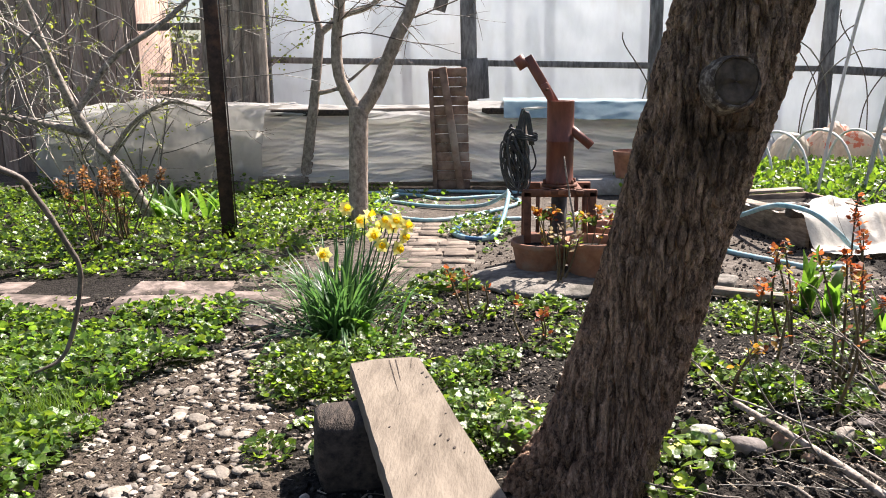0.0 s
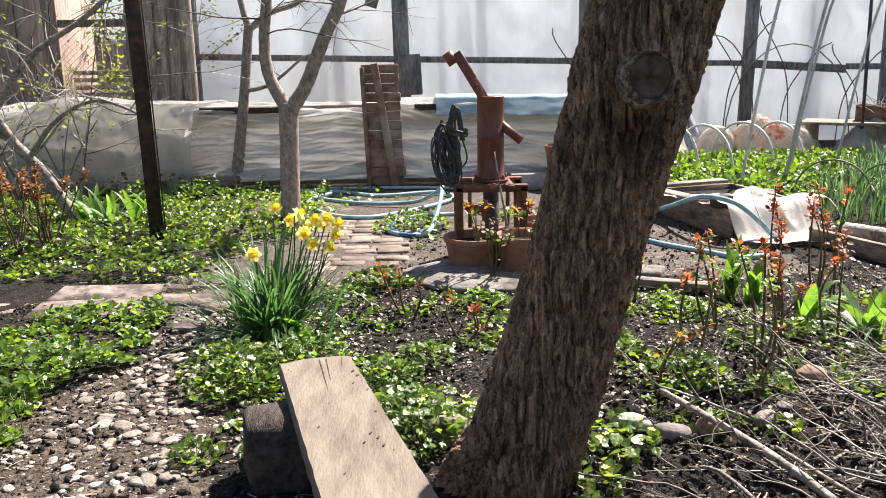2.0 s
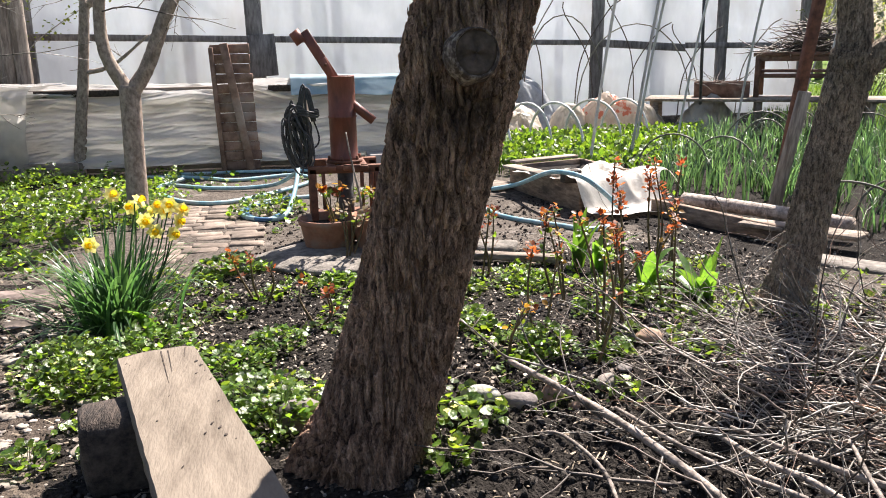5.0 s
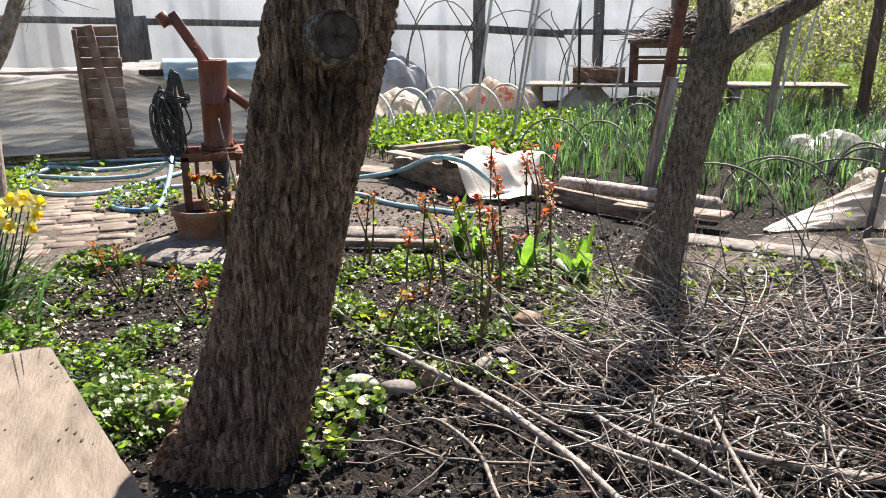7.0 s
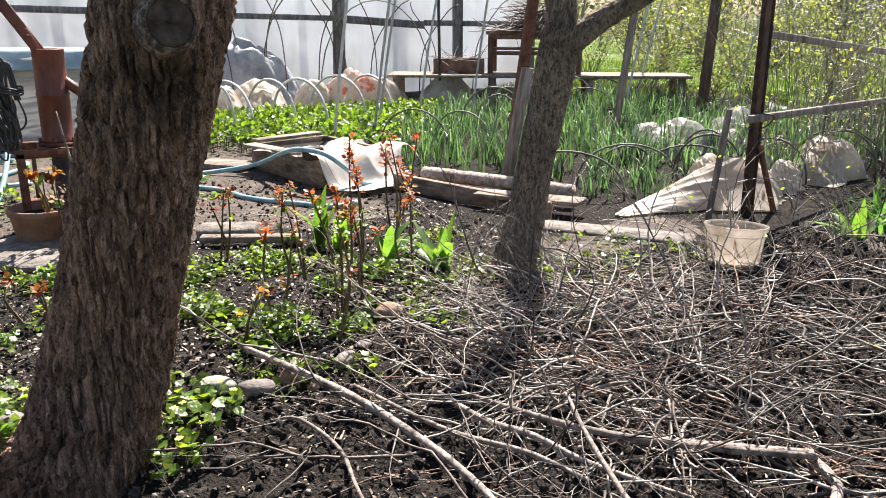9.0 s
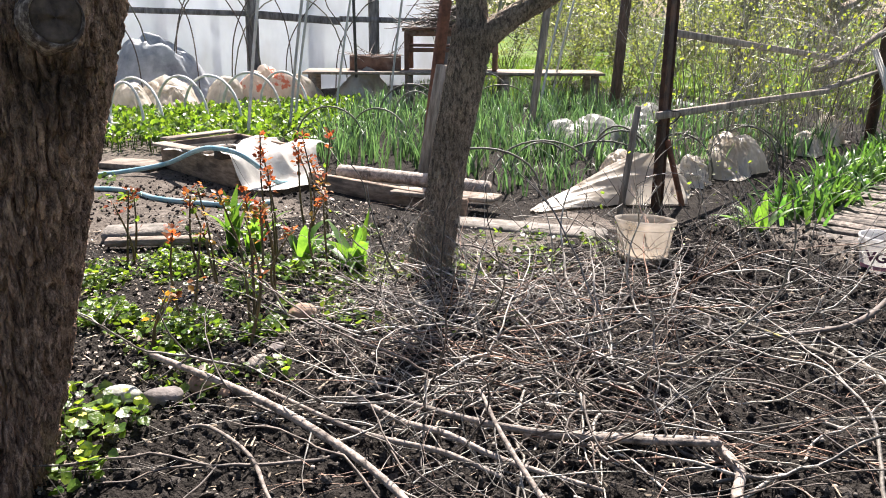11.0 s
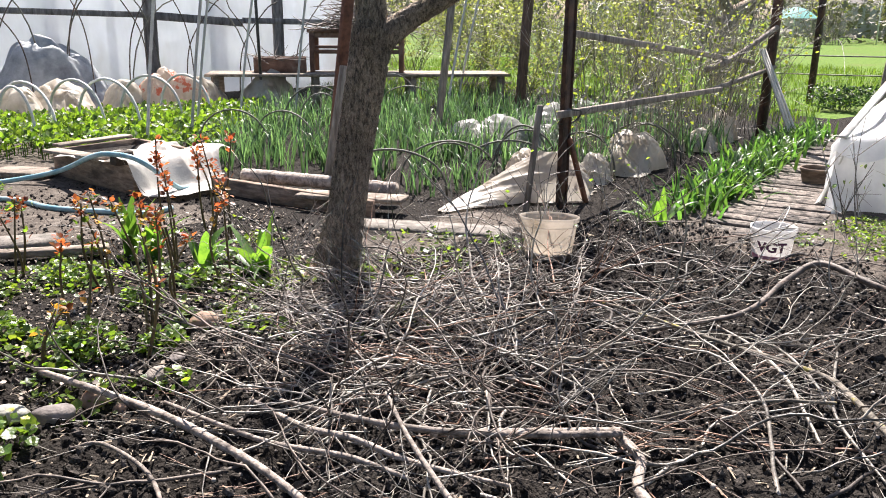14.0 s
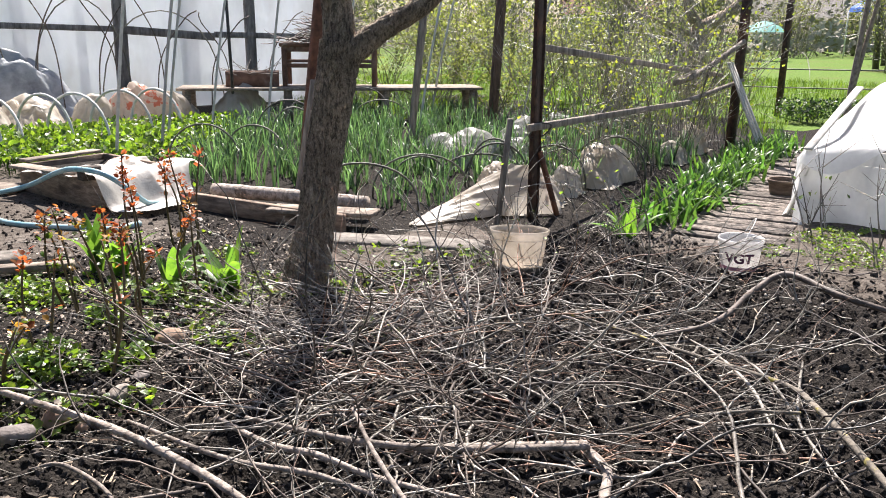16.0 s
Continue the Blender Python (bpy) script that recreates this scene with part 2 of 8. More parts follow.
def mat(name, dark, light, scale=12.0, rough=0.8, bump=0.3, bscale=60.0, metal=0.0, stain=None, sscale=1.5, stretch=(1, 1, 1), vary=0.25, leafy=None,
        spec=0.4, lo=0.35, hi=0.65, clear=0.0, thin=0.0, dist=0.01, stain_at=(0.52, 0.68)):
    """Two colours by fine noise, stains of a third by coarse noise, relief, and a change of value from piece to piece."""
    ma = bpy.data.materials.new(name)
    ma.use_nodes = True
    nt = ma.node_tree
    L = nt.links.new
    bs = nt.nodes["Principled BSDF"]
    out = nt.nodes["Material Output"]
    tc = nt.nodes.new("ShaderNodeTexCoord")
    mp = nt.nodes.new("ShaderNodeMapping")
    mp.inputs["Scale"].default_value = stretch
    L(tc.outputs["Object"], mp.inputs[0])
    no = node(nt, "ShaderNodeTexNoise", Scale=scale, Detail=7.0, Roughness=0.65)
    L(mp.outputs[0], no.inputs["Vector"])
    ra = nt.nodes.new("ShaderNodeValToRGB")
    ra.color_ramp.elements[0].position, ra.color_ramp.elements[1].position = lo, hi
    ra.color_ramp.elements[0].color, ra.color_ramp.elements[1].color = (*dark, 1), (*light, 1)
    L(no.outputs["Fac"], ra.inputs[0])
    col = ra.outputs[0]
    if stain:
        n3 = node(nt, "ShaderNodeTexNoise", Scale=sscale, Detail=5.0, Roughness=0.6)
        L(mp.outputs[0], n3.inputs["Vector"])
        r3 = nt.nodes.new("ShaderNodeValToRGB")
        r3.color_ramp.elements[0].position, r3.color_ramp.elements[1].position = stain_at
        L(n3.outputs["Fac"], r3.inputs[0])
        mx = nt.nodes.new("ShaderNodeMix")
        mx.data_type = "RGBA"
        L(r3.outputs[0], mx.inputs["Factor"])
        L(col, mx.inputs[6])
        mx.inputs[7].default_value = (*stain, 1)
        col = mx.outputs[2]
    if vary:
        oi = nt.nodes.new("ShaderNodeObjectInfo")
        ge = nt.nodes.new("ShaderNodeNewGeometry")
        ad = nt.nodes.new("ShaderNodeMath")
        ad.operation = "ADD"
        L(oi.outputs["Random"], ad.inputs[0])
        L(ge.outputs["Random Per Island"], ad.inputs[1])
        fr = nt.nodes.new("ShaderNodeMath")
        fr.operation = "FRACT"
        L(ad.outputs[0], fr.inputs[0])
        mr = nt.nodes.new("ShaderNodeMapRange")
        mr.inputs[3].default_value, mr.inputs[4].default_value = 1 - vary, 1 + vary
        L(fr.outputs[0], mr.inputs[0])
        hs = nt.nodes.new("ShaderNodeHueSaturation")
        L(mr.outputs[0], hs.inputs["Value"])
        L(col, hs.inputs["Color"])
        if leafy:
            m2 = nt.nodes.new("ShaderNodeMapRange")
            m2.inputs[3].default_value, m2.inputs[4].default_value = 0.485, 0.515
            L(ge.outputs["Random Per Island"], m2.inputs[0])
            L(m2.outputs[0], hs.inputs["Hue"])
        col = hs.outputs[0]
    L(col, bs.inputs["Base Color"])
    bs.inputs["Roughness"].default_value = rough
    bs.inputs["Metallic"].default_value = metal
    bs.inputs["Specular IOR Level"].default_value = spec
    if bump:
        nb = node(nt, "ShaderNodeTexNoise", Scale=bscale, Detail=5.0)
        L(mp.outputs[0], nb.inputs["Vector"])
        bu = nt.nodes.new("ShaderNodeBump")
        bu.inputs["Strength"].default_value, bu.inputs["Distance"].default_value = bump, dist
        L(nb.outputs["Fac"], bu.inputs["Height"])
        L(bu.outputs[0], bs.inputs["Normal"])
    last = bs.outputs[0]
    if leafy:
        tr = nt.nodes.new("ShaderNodeBsdfTranslucent")
        t2 = nt.nodes.new("ShaderNodeMix")
        t2.data_type, t2.blend_type = "RGBA", "MULTIPLY"
        t2.inputs["Factor"].default_value = 1.0
        L(col, t2.inputs[6])
        t2.inputs[7].default_value = (*leafy, 1)
        L(t2.outputs[2], tr.inputs[0])
        ms = nt.nodes.new("ShaderNodeMixShader")
        ms.inputs[0].default_value = 0.5
        L(last, ms.inputs[1])
        L(tr.outputs[0], ms.inputs[2])
        last = ms.outputs[0]
    if thin:
        tr = nt.nodes.new("ShaderNodeBsdfTranslucent")
        L(col, tr.inputs[0])
        ms = nt.nodes.new("ShaderNodeMixShader")
        ms.inputs[0].default_value = thin
        L(last, ms.inputs[1])
        L(tr.outputs[0], ms.inputs[2])
        last = ms.outputs[0]
    if clear:
        tp = nt.nodes.new("ShaderNodeBsdfTransparent")
        ms = nt.nodes.new("ShaderNodeMixShader")
        ms.inputs[0].default_value = clear
        L(last, ms.inputs[1])
        L(tp.outputs[0], ms.inputs[2])
        last = ms.outputs[0]
    L(last, out.inputs[0])
    return ma


def bark_mat(name, crack, low, high, scale=42.0, grain=0.17, stain=None, lean=(4, -13)):
    """Furrowed bark: long interlaced plates parted by dark wavering cracks, flaky on top; stain: a dark weathered patch (x, y, z, size)."""
    ma = bpy.data.materials.new(name)
    ma.use_nodes = True
    nt = ma.node_tree
    L = nt.links.new
    bs = nt.nodes["Principled BSDF"]
    tc = nt.nodes.new("ShaderNodeTexCoord")

    def vector(long, wobble, wscale):
        w = node(nt, "ShaderNodeTexNoise", Scale=wscale, Detail=3.0, Roughness=0.6)
        L(tc.outputs["Object"], w.inputs["Vector"])
        sh = nt.nodes.new("ShaderNodeMix")
        sh.data_type, sh.blend_type = "RGBA", "LINEAR_LIGHT"
        sh.inputs["Factor"].default_value = wobble
        L(tc.outputs["Object"], sh.inputs[6])
        L(w.outputs["Color"], sh.inputs[7])
        mp = nt.nodes.new("ShaderNodeMapping")
        mp.inputs["Rotation"].default_value = (radians(lean[0]), radians(lean[1]), 0)
        mp.inputs["Scale"].default_value = (1, 1, long)
        L(sh.outputs[2], mp.inputs[0])
        return mp.outputs[0]

    def plates(vec, sc, lo, hi, floor):
        v = node(nt, "ShaderNodeTexVoronoi", Scale=sc, Randomness=1.0)
        v.feature = "DISTANCE_TO_EDGE"
        L(vec, v.inputs["Vector"])
        r = nt.nodes.new("ShaderNodeMapRange")
        r.interpolation_type = "SMOOTHSTEP"
        r.inputs[1].default_value, r.inputs[2].default_value, r.inputs[3].default_value = lo, hi, floor
        L(v.outputs["Distance"], r.inputs[0])
        return r.outputs[0]

    def math2(op, a, b):
        m = nt.nodes.new("ShaderNodeMath")
        m.operation = op
        for i, q in enumerate((a, b)):
            if isinstance(q, float):
                m.inputs[i].default_value = q
            else:
                L(q, m.inputs[i])
        return m.outputs[0]

    def ranged(out, a, b, c, d):
        r = nt.nodes.new("ShaderNodeMapRange")
        for i, q in enumerate((a, b, c, d)):
            r.inputs[i + 1].default_value = q
        L(out, r.inputs[0])
        return r.outputs[0]

    streak = node(nt, "ShaderNodeTexNoise", Scale=scale * 0.8, Detail=6.0, Roughness=0.66, Distortion=0.4)
    L(vector(grain, 0.014, 20.0), streak.inputs["Vector"])
    scales = plates(vector(grain * 2.2, 0.014, 40.0), scale * 1.7, 0.0, 0.3, 0.0)
    ridge = math2("ADD", math2("MULTIPLY", ranged(streak.outputs["Fac"], 0.39, 0.58, 0.0, 1.0), 0.75), math2("MULTIPLY", scales, 0.28))
    fine = node(nt, "ShaderNodeTexNoise", Scale=150.0, Detail=5.0, Roughness=0.75)
    L(vector(0.55, 0.004, 60.0), fine.inputs["Vector"])
    flake = nt.nodes.new("ShaderNodeMix")
    flake.data_type = "RGBA"
    flake.inputs[6].default_value, flake.inputs[7].default_value = (*low, 1), (*high, 1)
    L(ranged(fine.outputs["Fac"], 0.44, 0.68, 0.0, 1.0), flake.inputs["Factor"])
    mx = nt.nodes.new("ShaderNodeMix")
    mx.data_type = "RGBA"
    mx.inputs[6].default_value = (*crack, 1)
    L(flake.outputs[2], mx.inputs[7])
    L(ranged(ridge, 0.0, 0.85, 0.0, 1.0), mx.inputs["Factor"])
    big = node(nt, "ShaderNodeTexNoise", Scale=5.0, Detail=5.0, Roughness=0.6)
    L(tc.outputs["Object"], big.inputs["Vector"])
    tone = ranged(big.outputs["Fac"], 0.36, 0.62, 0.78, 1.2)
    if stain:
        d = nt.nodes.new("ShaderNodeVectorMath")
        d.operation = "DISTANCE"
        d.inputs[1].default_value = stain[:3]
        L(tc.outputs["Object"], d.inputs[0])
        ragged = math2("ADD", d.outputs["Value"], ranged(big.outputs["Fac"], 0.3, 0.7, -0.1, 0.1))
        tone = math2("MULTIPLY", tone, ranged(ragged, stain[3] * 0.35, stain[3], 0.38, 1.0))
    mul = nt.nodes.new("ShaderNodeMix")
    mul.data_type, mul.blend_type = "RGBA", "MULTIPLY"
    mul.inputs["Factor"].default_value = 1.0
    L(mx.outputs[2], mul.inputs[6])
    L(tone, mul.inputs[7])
    L(mul.outputs[2], bs.inputs["Base Color"])
    bs.inputs["Roughness"].default_value = 0.8
    bs.inputs["Specular IOR Level"].default_value = 0.35
    bu = nt.nodes.new("ShaderNodeBump")
    bu.inputs["Strength"].default_value, bu.inputs["Distance"].default_value = 1.0, 0.018
    L(math2("ADD", ridge, math2("MULTIPLY", fine.outputs["Fac"], 0.4)), bu.inputs["Height"])
    L(bu.outputs[0], bs.inputs["Normal"])
    L(bs.outputs[0], nt.nodes["Material Output"].inputs[0])
    return ma


M_SOIL = mat("soil", (0.007, 0.006, 0.005), (0.044, 0.038, 0.033), 42, 0.95, 1.0, 75, stain=(0.1, 0.09, 0.078), sscale=9, vary=0, dist=0.03, stain_at=(0.61, 0.77), spec=0.1)
M_EARTH = mat("trodden_earth", (0.04, 0.033, 0.027), (0.14, 0.118, 0.098), 30, 0.95, 0.9, 90, stain=(0.2, 0.175, 0.15), sscale=4, vary=0, spec=0.15, stain_at=(0.55, 0.75), dist=0.015)
M_PATH = mat("path_earth", (0.02, 0.0155, 0.012), (0.12, 0.095, 0.075), 40, 0.95, 1.0, 90, stain=(0.2, 0.165, 0.13), sscale=6, vary=0, spec=0.15, stain_at=(0.56, 0.74), dist=0.02)
M_LICHEN = mat("lichen_branch", (0.06, 0.052, 0.042), (0.22, 0.19, 0.15), 26, 0.85, 0.5, 80, stain=(0.36, 0.3, 0.07), sscale=11, vary=0.1, stain_at=(0.6, 0.66))
M_LAWN = mat("lawn", (0.058, 0.105, 0.02), (0.125, 0.195, 0.04), 9, 0.95, 0.5, 60, stain=(0.11, 0.125, 0.042), sscale=0.5, vary=0, spec=0.08)
M_CLOD = mat("clod", (0.01, 0.0088, 0.0075), (0.08, 0.07, 0.061), 60, 0.95, 0.8, 160, vary=0.75, spec=0.1)
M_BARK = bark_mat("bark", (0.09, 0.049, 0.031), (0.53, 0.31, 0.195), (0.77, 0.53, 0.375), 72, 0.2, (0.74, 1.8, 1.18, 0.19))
M_KNOT = mat("knot", (0.045, 0.03, 0.022), (0.13, 0.088, 0.064), 26, 0.85, 0.6, 60, vary=0)
M_CALLUS = mat("callus", (0.07, 0.045, 0.033), (0.42, 0.33, 0.26), 45, 0.85, 0.9, 60, vary=0, dist=0.012, lo=0.46, hi=0.68)
M_BARK2 = bark_mat("orchard_bark", (0.08, 0.057, 0.042), (0.48, 0.355, 0.255), (0.84, 0.71, 0.55), 90, 0.32, None, (0, -8))
M_BARKY = mat("young_bark", (0.17, 0.13, 0.1), (0.42, 0.34, 0.275), 30, 0.85, 0.5, 70, stain=(0.15, 0.12, 0.095), sscale=9, stretch=(1, 1, 0.7), vary=0.1, stain_at=(0.58, 0.7))
M_TWIG = mat("twig", (0.07, 0.059, 0.048), (0.36, 0.325, 0.27), 26, 0.45, 0.3, 90, vary=0.75, spec=0.5)
M_TWIGD = mat("dark_twig", (0.035, 0.027, 0.021), (0.16, 0.125, 0.1), 22, 0.6, 0.3, 90, vary=0.5)
M_BRANCH = mat("cut_branch", (0.13, 0.105, 0.085), (0.4, 0.34, 0.29), 34, 0.75, 0.5, 80, stain=(0.08, 0.064, 0.052), sscale=12, vary=0.25, stain_at=(0.54, 0.66))
M_BOARD = mat("weathered_board", (0.125, 0.1, 0.075), (0.205, 0.17, 0.13), 7, 0.88, 0.5, 40, stain=(0.08, 0.061, 0.042), sscale=3.2, stretch=(3.5, 0.8, 3.5), vary=0, lo=0.3, hi=0.7, stain_at=(0.53, 0.76))
M_LOG = mat("old_log", (0.018, 0.014, 0.011), (0.085, 0.064, 0.05), 9, 0.92, 0.8, 45, stretch=(4, 1, 4), vary=0.1)
M_OLDW = mat("grey_wood", (0.13, 0.105, 0.085), (0.35, 0.3, 0.25), 6, 0.88, 0.5, 26, stain=(0.1, 0.08, 0.065), sscale=1.7, stretch=(5, 5, 0.7), vary=0.22)
M_PLANKX = mat("grey_plank", (0.14, 0.11, 0.085), (0.36, 0.3, 0.24), 6, 0.88, 0.5, 26, stain=(0.1, 0.08, 0.06), sscale=2.0, stretch=(1, 5, 5), vary=0.25)
M_REDW = mat("reddish_wood", (0.13, 0.075, 0.05), (0.3, 0.19, 0.135), 8, 0.85, 0.4, 30, stain=(0.32, 0.26, 0.21), sscale=2.2, vary=0.2)
M_RUST = mat("rusty_iron", (0.07, 0.03, 0.018), (0.2, 0.085, 0.05), 14, 0.8, 0.4, 60, metal=0.1, stain=(0.28, 0.12, 0.065), sscale=3, vary=0.15)
M_PUMP = mat("red_oxide_paint", (0.13, 0.038, 0.024), (0.29, 0.092, 0.058), 9, 0.45, 0.25, 60, stain=(0.085, 0.035, 0.026), sscale=5, vary=0.12, stretch=(1, 1, 0.35), stain_at=(0.5, 0.68))
M_POST = mat("dark_iron", (0.025, 0.014, 0.01), (0.075, 0.042, 0.03), 16, 0.7, 0.3, 70, metal=0.2, stain=(0.12, 0.055, 0.03), sscale=4, vary=0.1)
M_CLAY = mat("terracotta", (0.22, 0.1, 0.06), (0.38, 0.19, 0.12), 10, 0.85, 0.3, 60, stain=(0.3, 0.24, 0.19), sscale=4, vary=0.12)
M_STONE = mat("river_stone", (0.17, 0.145, 0.12), (0.4, 0.35, 0.3), 24, 0.8, 0.5, 90, stain=(0.1, 0.08, 0.065), sscale=18, vary=0.5)
M_SLAB = mat("pinkish_slab", (0.13, 0.1, 0.085), (0.28, 0.222, 0.192), 14, 0.92, 0.7, 60, stain=(0.06, 0.047, 0.038), sscale=5, vary=0.2, stain_at=(0.44, 0.6))
M_BRICK = mat("worn_brick", (0.17, 0.13, 0.102), (0.31, 0.25, 0.2), 16, 0.92, 0.5, 80, stain=(0.12, 0.095, 0.075), sscale=5, vary=0.12, stain_at=(0.4, 0.6))
M_CONC = mat("concrete", (0.24, 0.22, 0.2), (0.42, 0.39, 0.36), 14, 0.9, 0.4, 70, stain=(0.2, 0.18, 0.15), sscale=2, vary=0.08)
# the film's blue tint is sky reflection put into its colour
M_FILM = mat("greenhouse_film", (0.64, 0.67, 0.72), (0.82, 0.85, 0.9), 1.3, 0.3, 0.25, 3.0, stain=(0.6, 0.58, 0.58), sscale=0.7, vary=0, thin=0.58, clear=0.14, dist=0.05, stretch=(1, 1, 0.4))
M_TARP = mat("grey_plastic_sheet", (0.6, 0.59, 0.56), (0.82, 0.81, 0.78), 3.2, 0.24, 0.6, 14, stain=(0.5, 0.485, 0.46), sscale=1.6, vary=0.06, thin=0.6, stretch=(0.6, 1, 2), dist=0.04)
M_DRAPE = mat("clear_plastic_sheet", (0.5, 0.49, 0.47), (0.7, 0.68, 0.65), 2.0, 0.22, 0.4, 9, vary=0.06, thin=0.45, clear=0.22, dist=0.03)
M_BLUEF = mat("bluish_film", (0.3, 0.44, 0.5), (0.5, 0.62, 0.66), 3, 0.3, 0.3, 12, vary=0.05, thin=0.3)
M_BAG = mat("pale_plastic_bag", (0.48, 0.43, 0.355), (0.73, 0.68, 0.595), 5, 0.35, 0.4, 12, stain=(0.38, 0.31, 0.225), sscale=2.5, vary=0.12, thin=0.45, dist=0.03)
M_BAGR = mat("printed_plastic_bag", (0.56, 0.47, 0.38), (0.76, 0.68, 0.58), 5, 0.35, 0.4, 12, stain=(0.62, 0.2, 0.12), sscale=5, vary=0, thin=0.45, dist=0.03, stain_at=(0.56, 0.6))
M_FLEECE = mat("white_fleece", (0.7, 0.7, 0.69), (0.87, 0.87, 0.86), 4, 0.5, 0.3, 14, stain=(0.6, 0.58, 0.53), sscale=2.5, vary=0.04, thin=0.55, dist=0.015, stain_at=(0.58, 0.75))
M_HOSE = mat("blue_hose", (0.13, 0.29, 0.34), (0.36, 0.5, 0.52), 9, 0.4, 0.15, 40, stain=(0.42, 0.47, 0.44), sscale=3, vary=0.15)
M_CABLE = mat("dark_cable", (0.03, 0.03, 0.03), (0.09, 0.085, 0.08), 20, 0.6, 0.2, 60, vary=0.3)
M_PIPE = mat("grey_conduit", (0.42, 0.4, 0.37), (0.6, 0.58, 0.54), 10, 0.5, 0.15, 50, vary=0.15)
M_HOOP = mat("white_hoop", (0.6, 0.59, 0.56), (0.76, 0.75, 0.72), 12, 0.5, 0.15, 50, vary=0.06)
M_HOOPD = mat("dark_hoop", (0.07, 0.07, 0.055), (0.17, 0.16, 0.125), 12, 0.6, 0.15, 50, vary=0.3)
G_VIOLET = mat("violet_leaf", (0.036, 0.086, 0.014), (0.13, 0.205, 0.036), 34, 0.32, 0.4, 90, vary=0.6, leafy=(2.4, 2.2, 1.05), spec=0.65)
G_BRIGHT = mat("celandine_leaf", (0.036, 0.085, 0.013), (0.14, 0.21, 0.033), 34, 0.3, 0.4, 90, vary=0.65, leafy=(2.3, 2.1, 1.0), spec=0.7)
G_BLUE = mat("leek_leaf", (0.035, 0.08, 0.042), (0.105, 0.17, 0.085), 12, 0.38, 0.1, 60, vary=0.65, leafy=(1.4, 1.5, 0.85), spec=0.65)
G_DAFF = mat("daffodil_leaf", (0.032, 0.078, 0.034), (0.085, 0.16, 0.062), 12, 0.38, 0.1, 60, vary=0.45, leafy=(1.4, 1.6, 0.85), spec=0.6)
G_IRIS = mat("iris_leaf", (0.03, 0.085, 0.02), (0.095, 0.175, 0.045), 12, 0.36, 0.1, 60, vary=0.55, leafy=(1.5, 1.6, 0.8), spec=0.6)
G_HEDGE = mat("hedge_leaf", (0.015, 0.04, 0.012), (0.05, 0.095, 0.025), 12, 0.4, 0.1, 60, vary=0.5, leafy=(1.2, 1.2, 0.8), spec=0.5)
G_TULIP = mat("tulip_leaf", (0.05, 0.115, 0.028), (0.13, 0.23, 0.048), 10, 0.42, 0.1, 50, vary=0.35, leafy=(2.1, 2.1, 0.8), spec=0.5)
G_SALAD = mat("mustard_leaf", (0.045, 0.105, 0.014), (0.135, 0.225, 0.032), 20, 0.4, 0.2, 60, vary=0.55, leafy=(1.9, 1.75, 0.85), spec=0.5)
G_RED = mat("red_rose_leaf", (0.15, 0.042, 0.018), (0.34, 0.115, 0.04), 18, 0.42, 0.1, 60, vary=0.5, leafy=(1.7, 1.45, 1.0), spec=0.5)
G_ORANGE = mat("orange_rose_leaf", (0.25, 0.13, 0.024), (0.4, 0.24, 0.05), 18, 0.42, 0.1, 60, vary=0.45, leafy=(1.7, 1.65, 1.0), spec=0.5)
G_COPPER = mat("copper_rose_leaf", (0.09, 0.045, 0.022), (0.28, 0.15, 0.075), 18, 0.4, 0.1, 60, vary=0.6, leafy=(1.7, 1.5, 1.0), spec=0.5)
G_LIME = mat("young_shrub_leaf", (0.115, 0.155, 0.025), (0.25, 0.29, 0.06), 18, 0.5, 0.1, 60, vary=0.35, leafy=(1.8, 1.75, 0.9))
G_GRASS = mat("grass_blade", (0.05, 0.1, 0.015), (0.12, 0.2, 0.03), 14, 0.5, 0.0, 60, vary=0.4, leafy=(1.6, 1.5, 0.7))
G_FAR = mat("far_leaf", (0.075, 0.1, 0.035), (0.2, 0.23, 0.09), 3, 0.7, 0.0, 60, vary=0.45, leafy=(1.9, 1.8, 1.0))
P_PETAL = mat("petal", (0.82, 0.72, 0.2), (0.88, 0.82, 0.4), 20, 0.5, 0.1, 60, vary=0.06, leafy=(1.05, 1.08, 0.9))
P_CORONA = mat("corona", (0.8, 0.5, 0.01), (0.88, 0.62, 0.03), 20, 0.5, 0.1, 60, vary=0.06, leafy=(1.05, 1.05, 0.9))
M_PEB = mat("flat_path_stone", (0.15, 0.128, 0.105), (0.33, 0.285, 0.235), 22, 0.8, 0.4, 80, stain=(0.09, 0.075, 0.06), sscale=14, vary=0.35, stain_at=(0.53, 0.68))
M_STRAW = mat("dry_litter", (0.1, 0.075, 0.05), (0.32, 0.26, 0.19), 20, 0.85, 0.2, 60, vary=0.5)


# ---- ground ----
def dug(x, y):
    """Where the bare dug soil lies, 0..1."""
    w = (n2(x, y, 1.1, 5) - 0.5) * 0.5
    return smooth01(x + w, 0.45, 0.8) * (1 - smooth01(x + w, 4.6, 5.6)) * (1 - smooth01(y + w, 2.9, 3.5))


def ground_z(x, y):
    x, y = np.atleast_1d(x).astype(float), np.atleast_1d(y).astype(float)
    near = 1 - smooth01(np.hypot(x - 1.5, y - 3), 9, 14)
    d = dug(x, y)
    ridge = 1 - np.abs(2 * n2(x, y, 7.0, 11, 3) - 1)
    return near * (0.03 * (n2(x, y, 0.7, 3) - 0.5) + d * (0.1 * (ridge - 0.72) + 0.05 * (n2(x, y, 26, 17, 3) - 0.5)) + (1 - d) * 0.022 * (n2(x, y, 9, 23, 4) - 0.5))


def gz(x, y):
    return float(ground_z(x, y)[0])


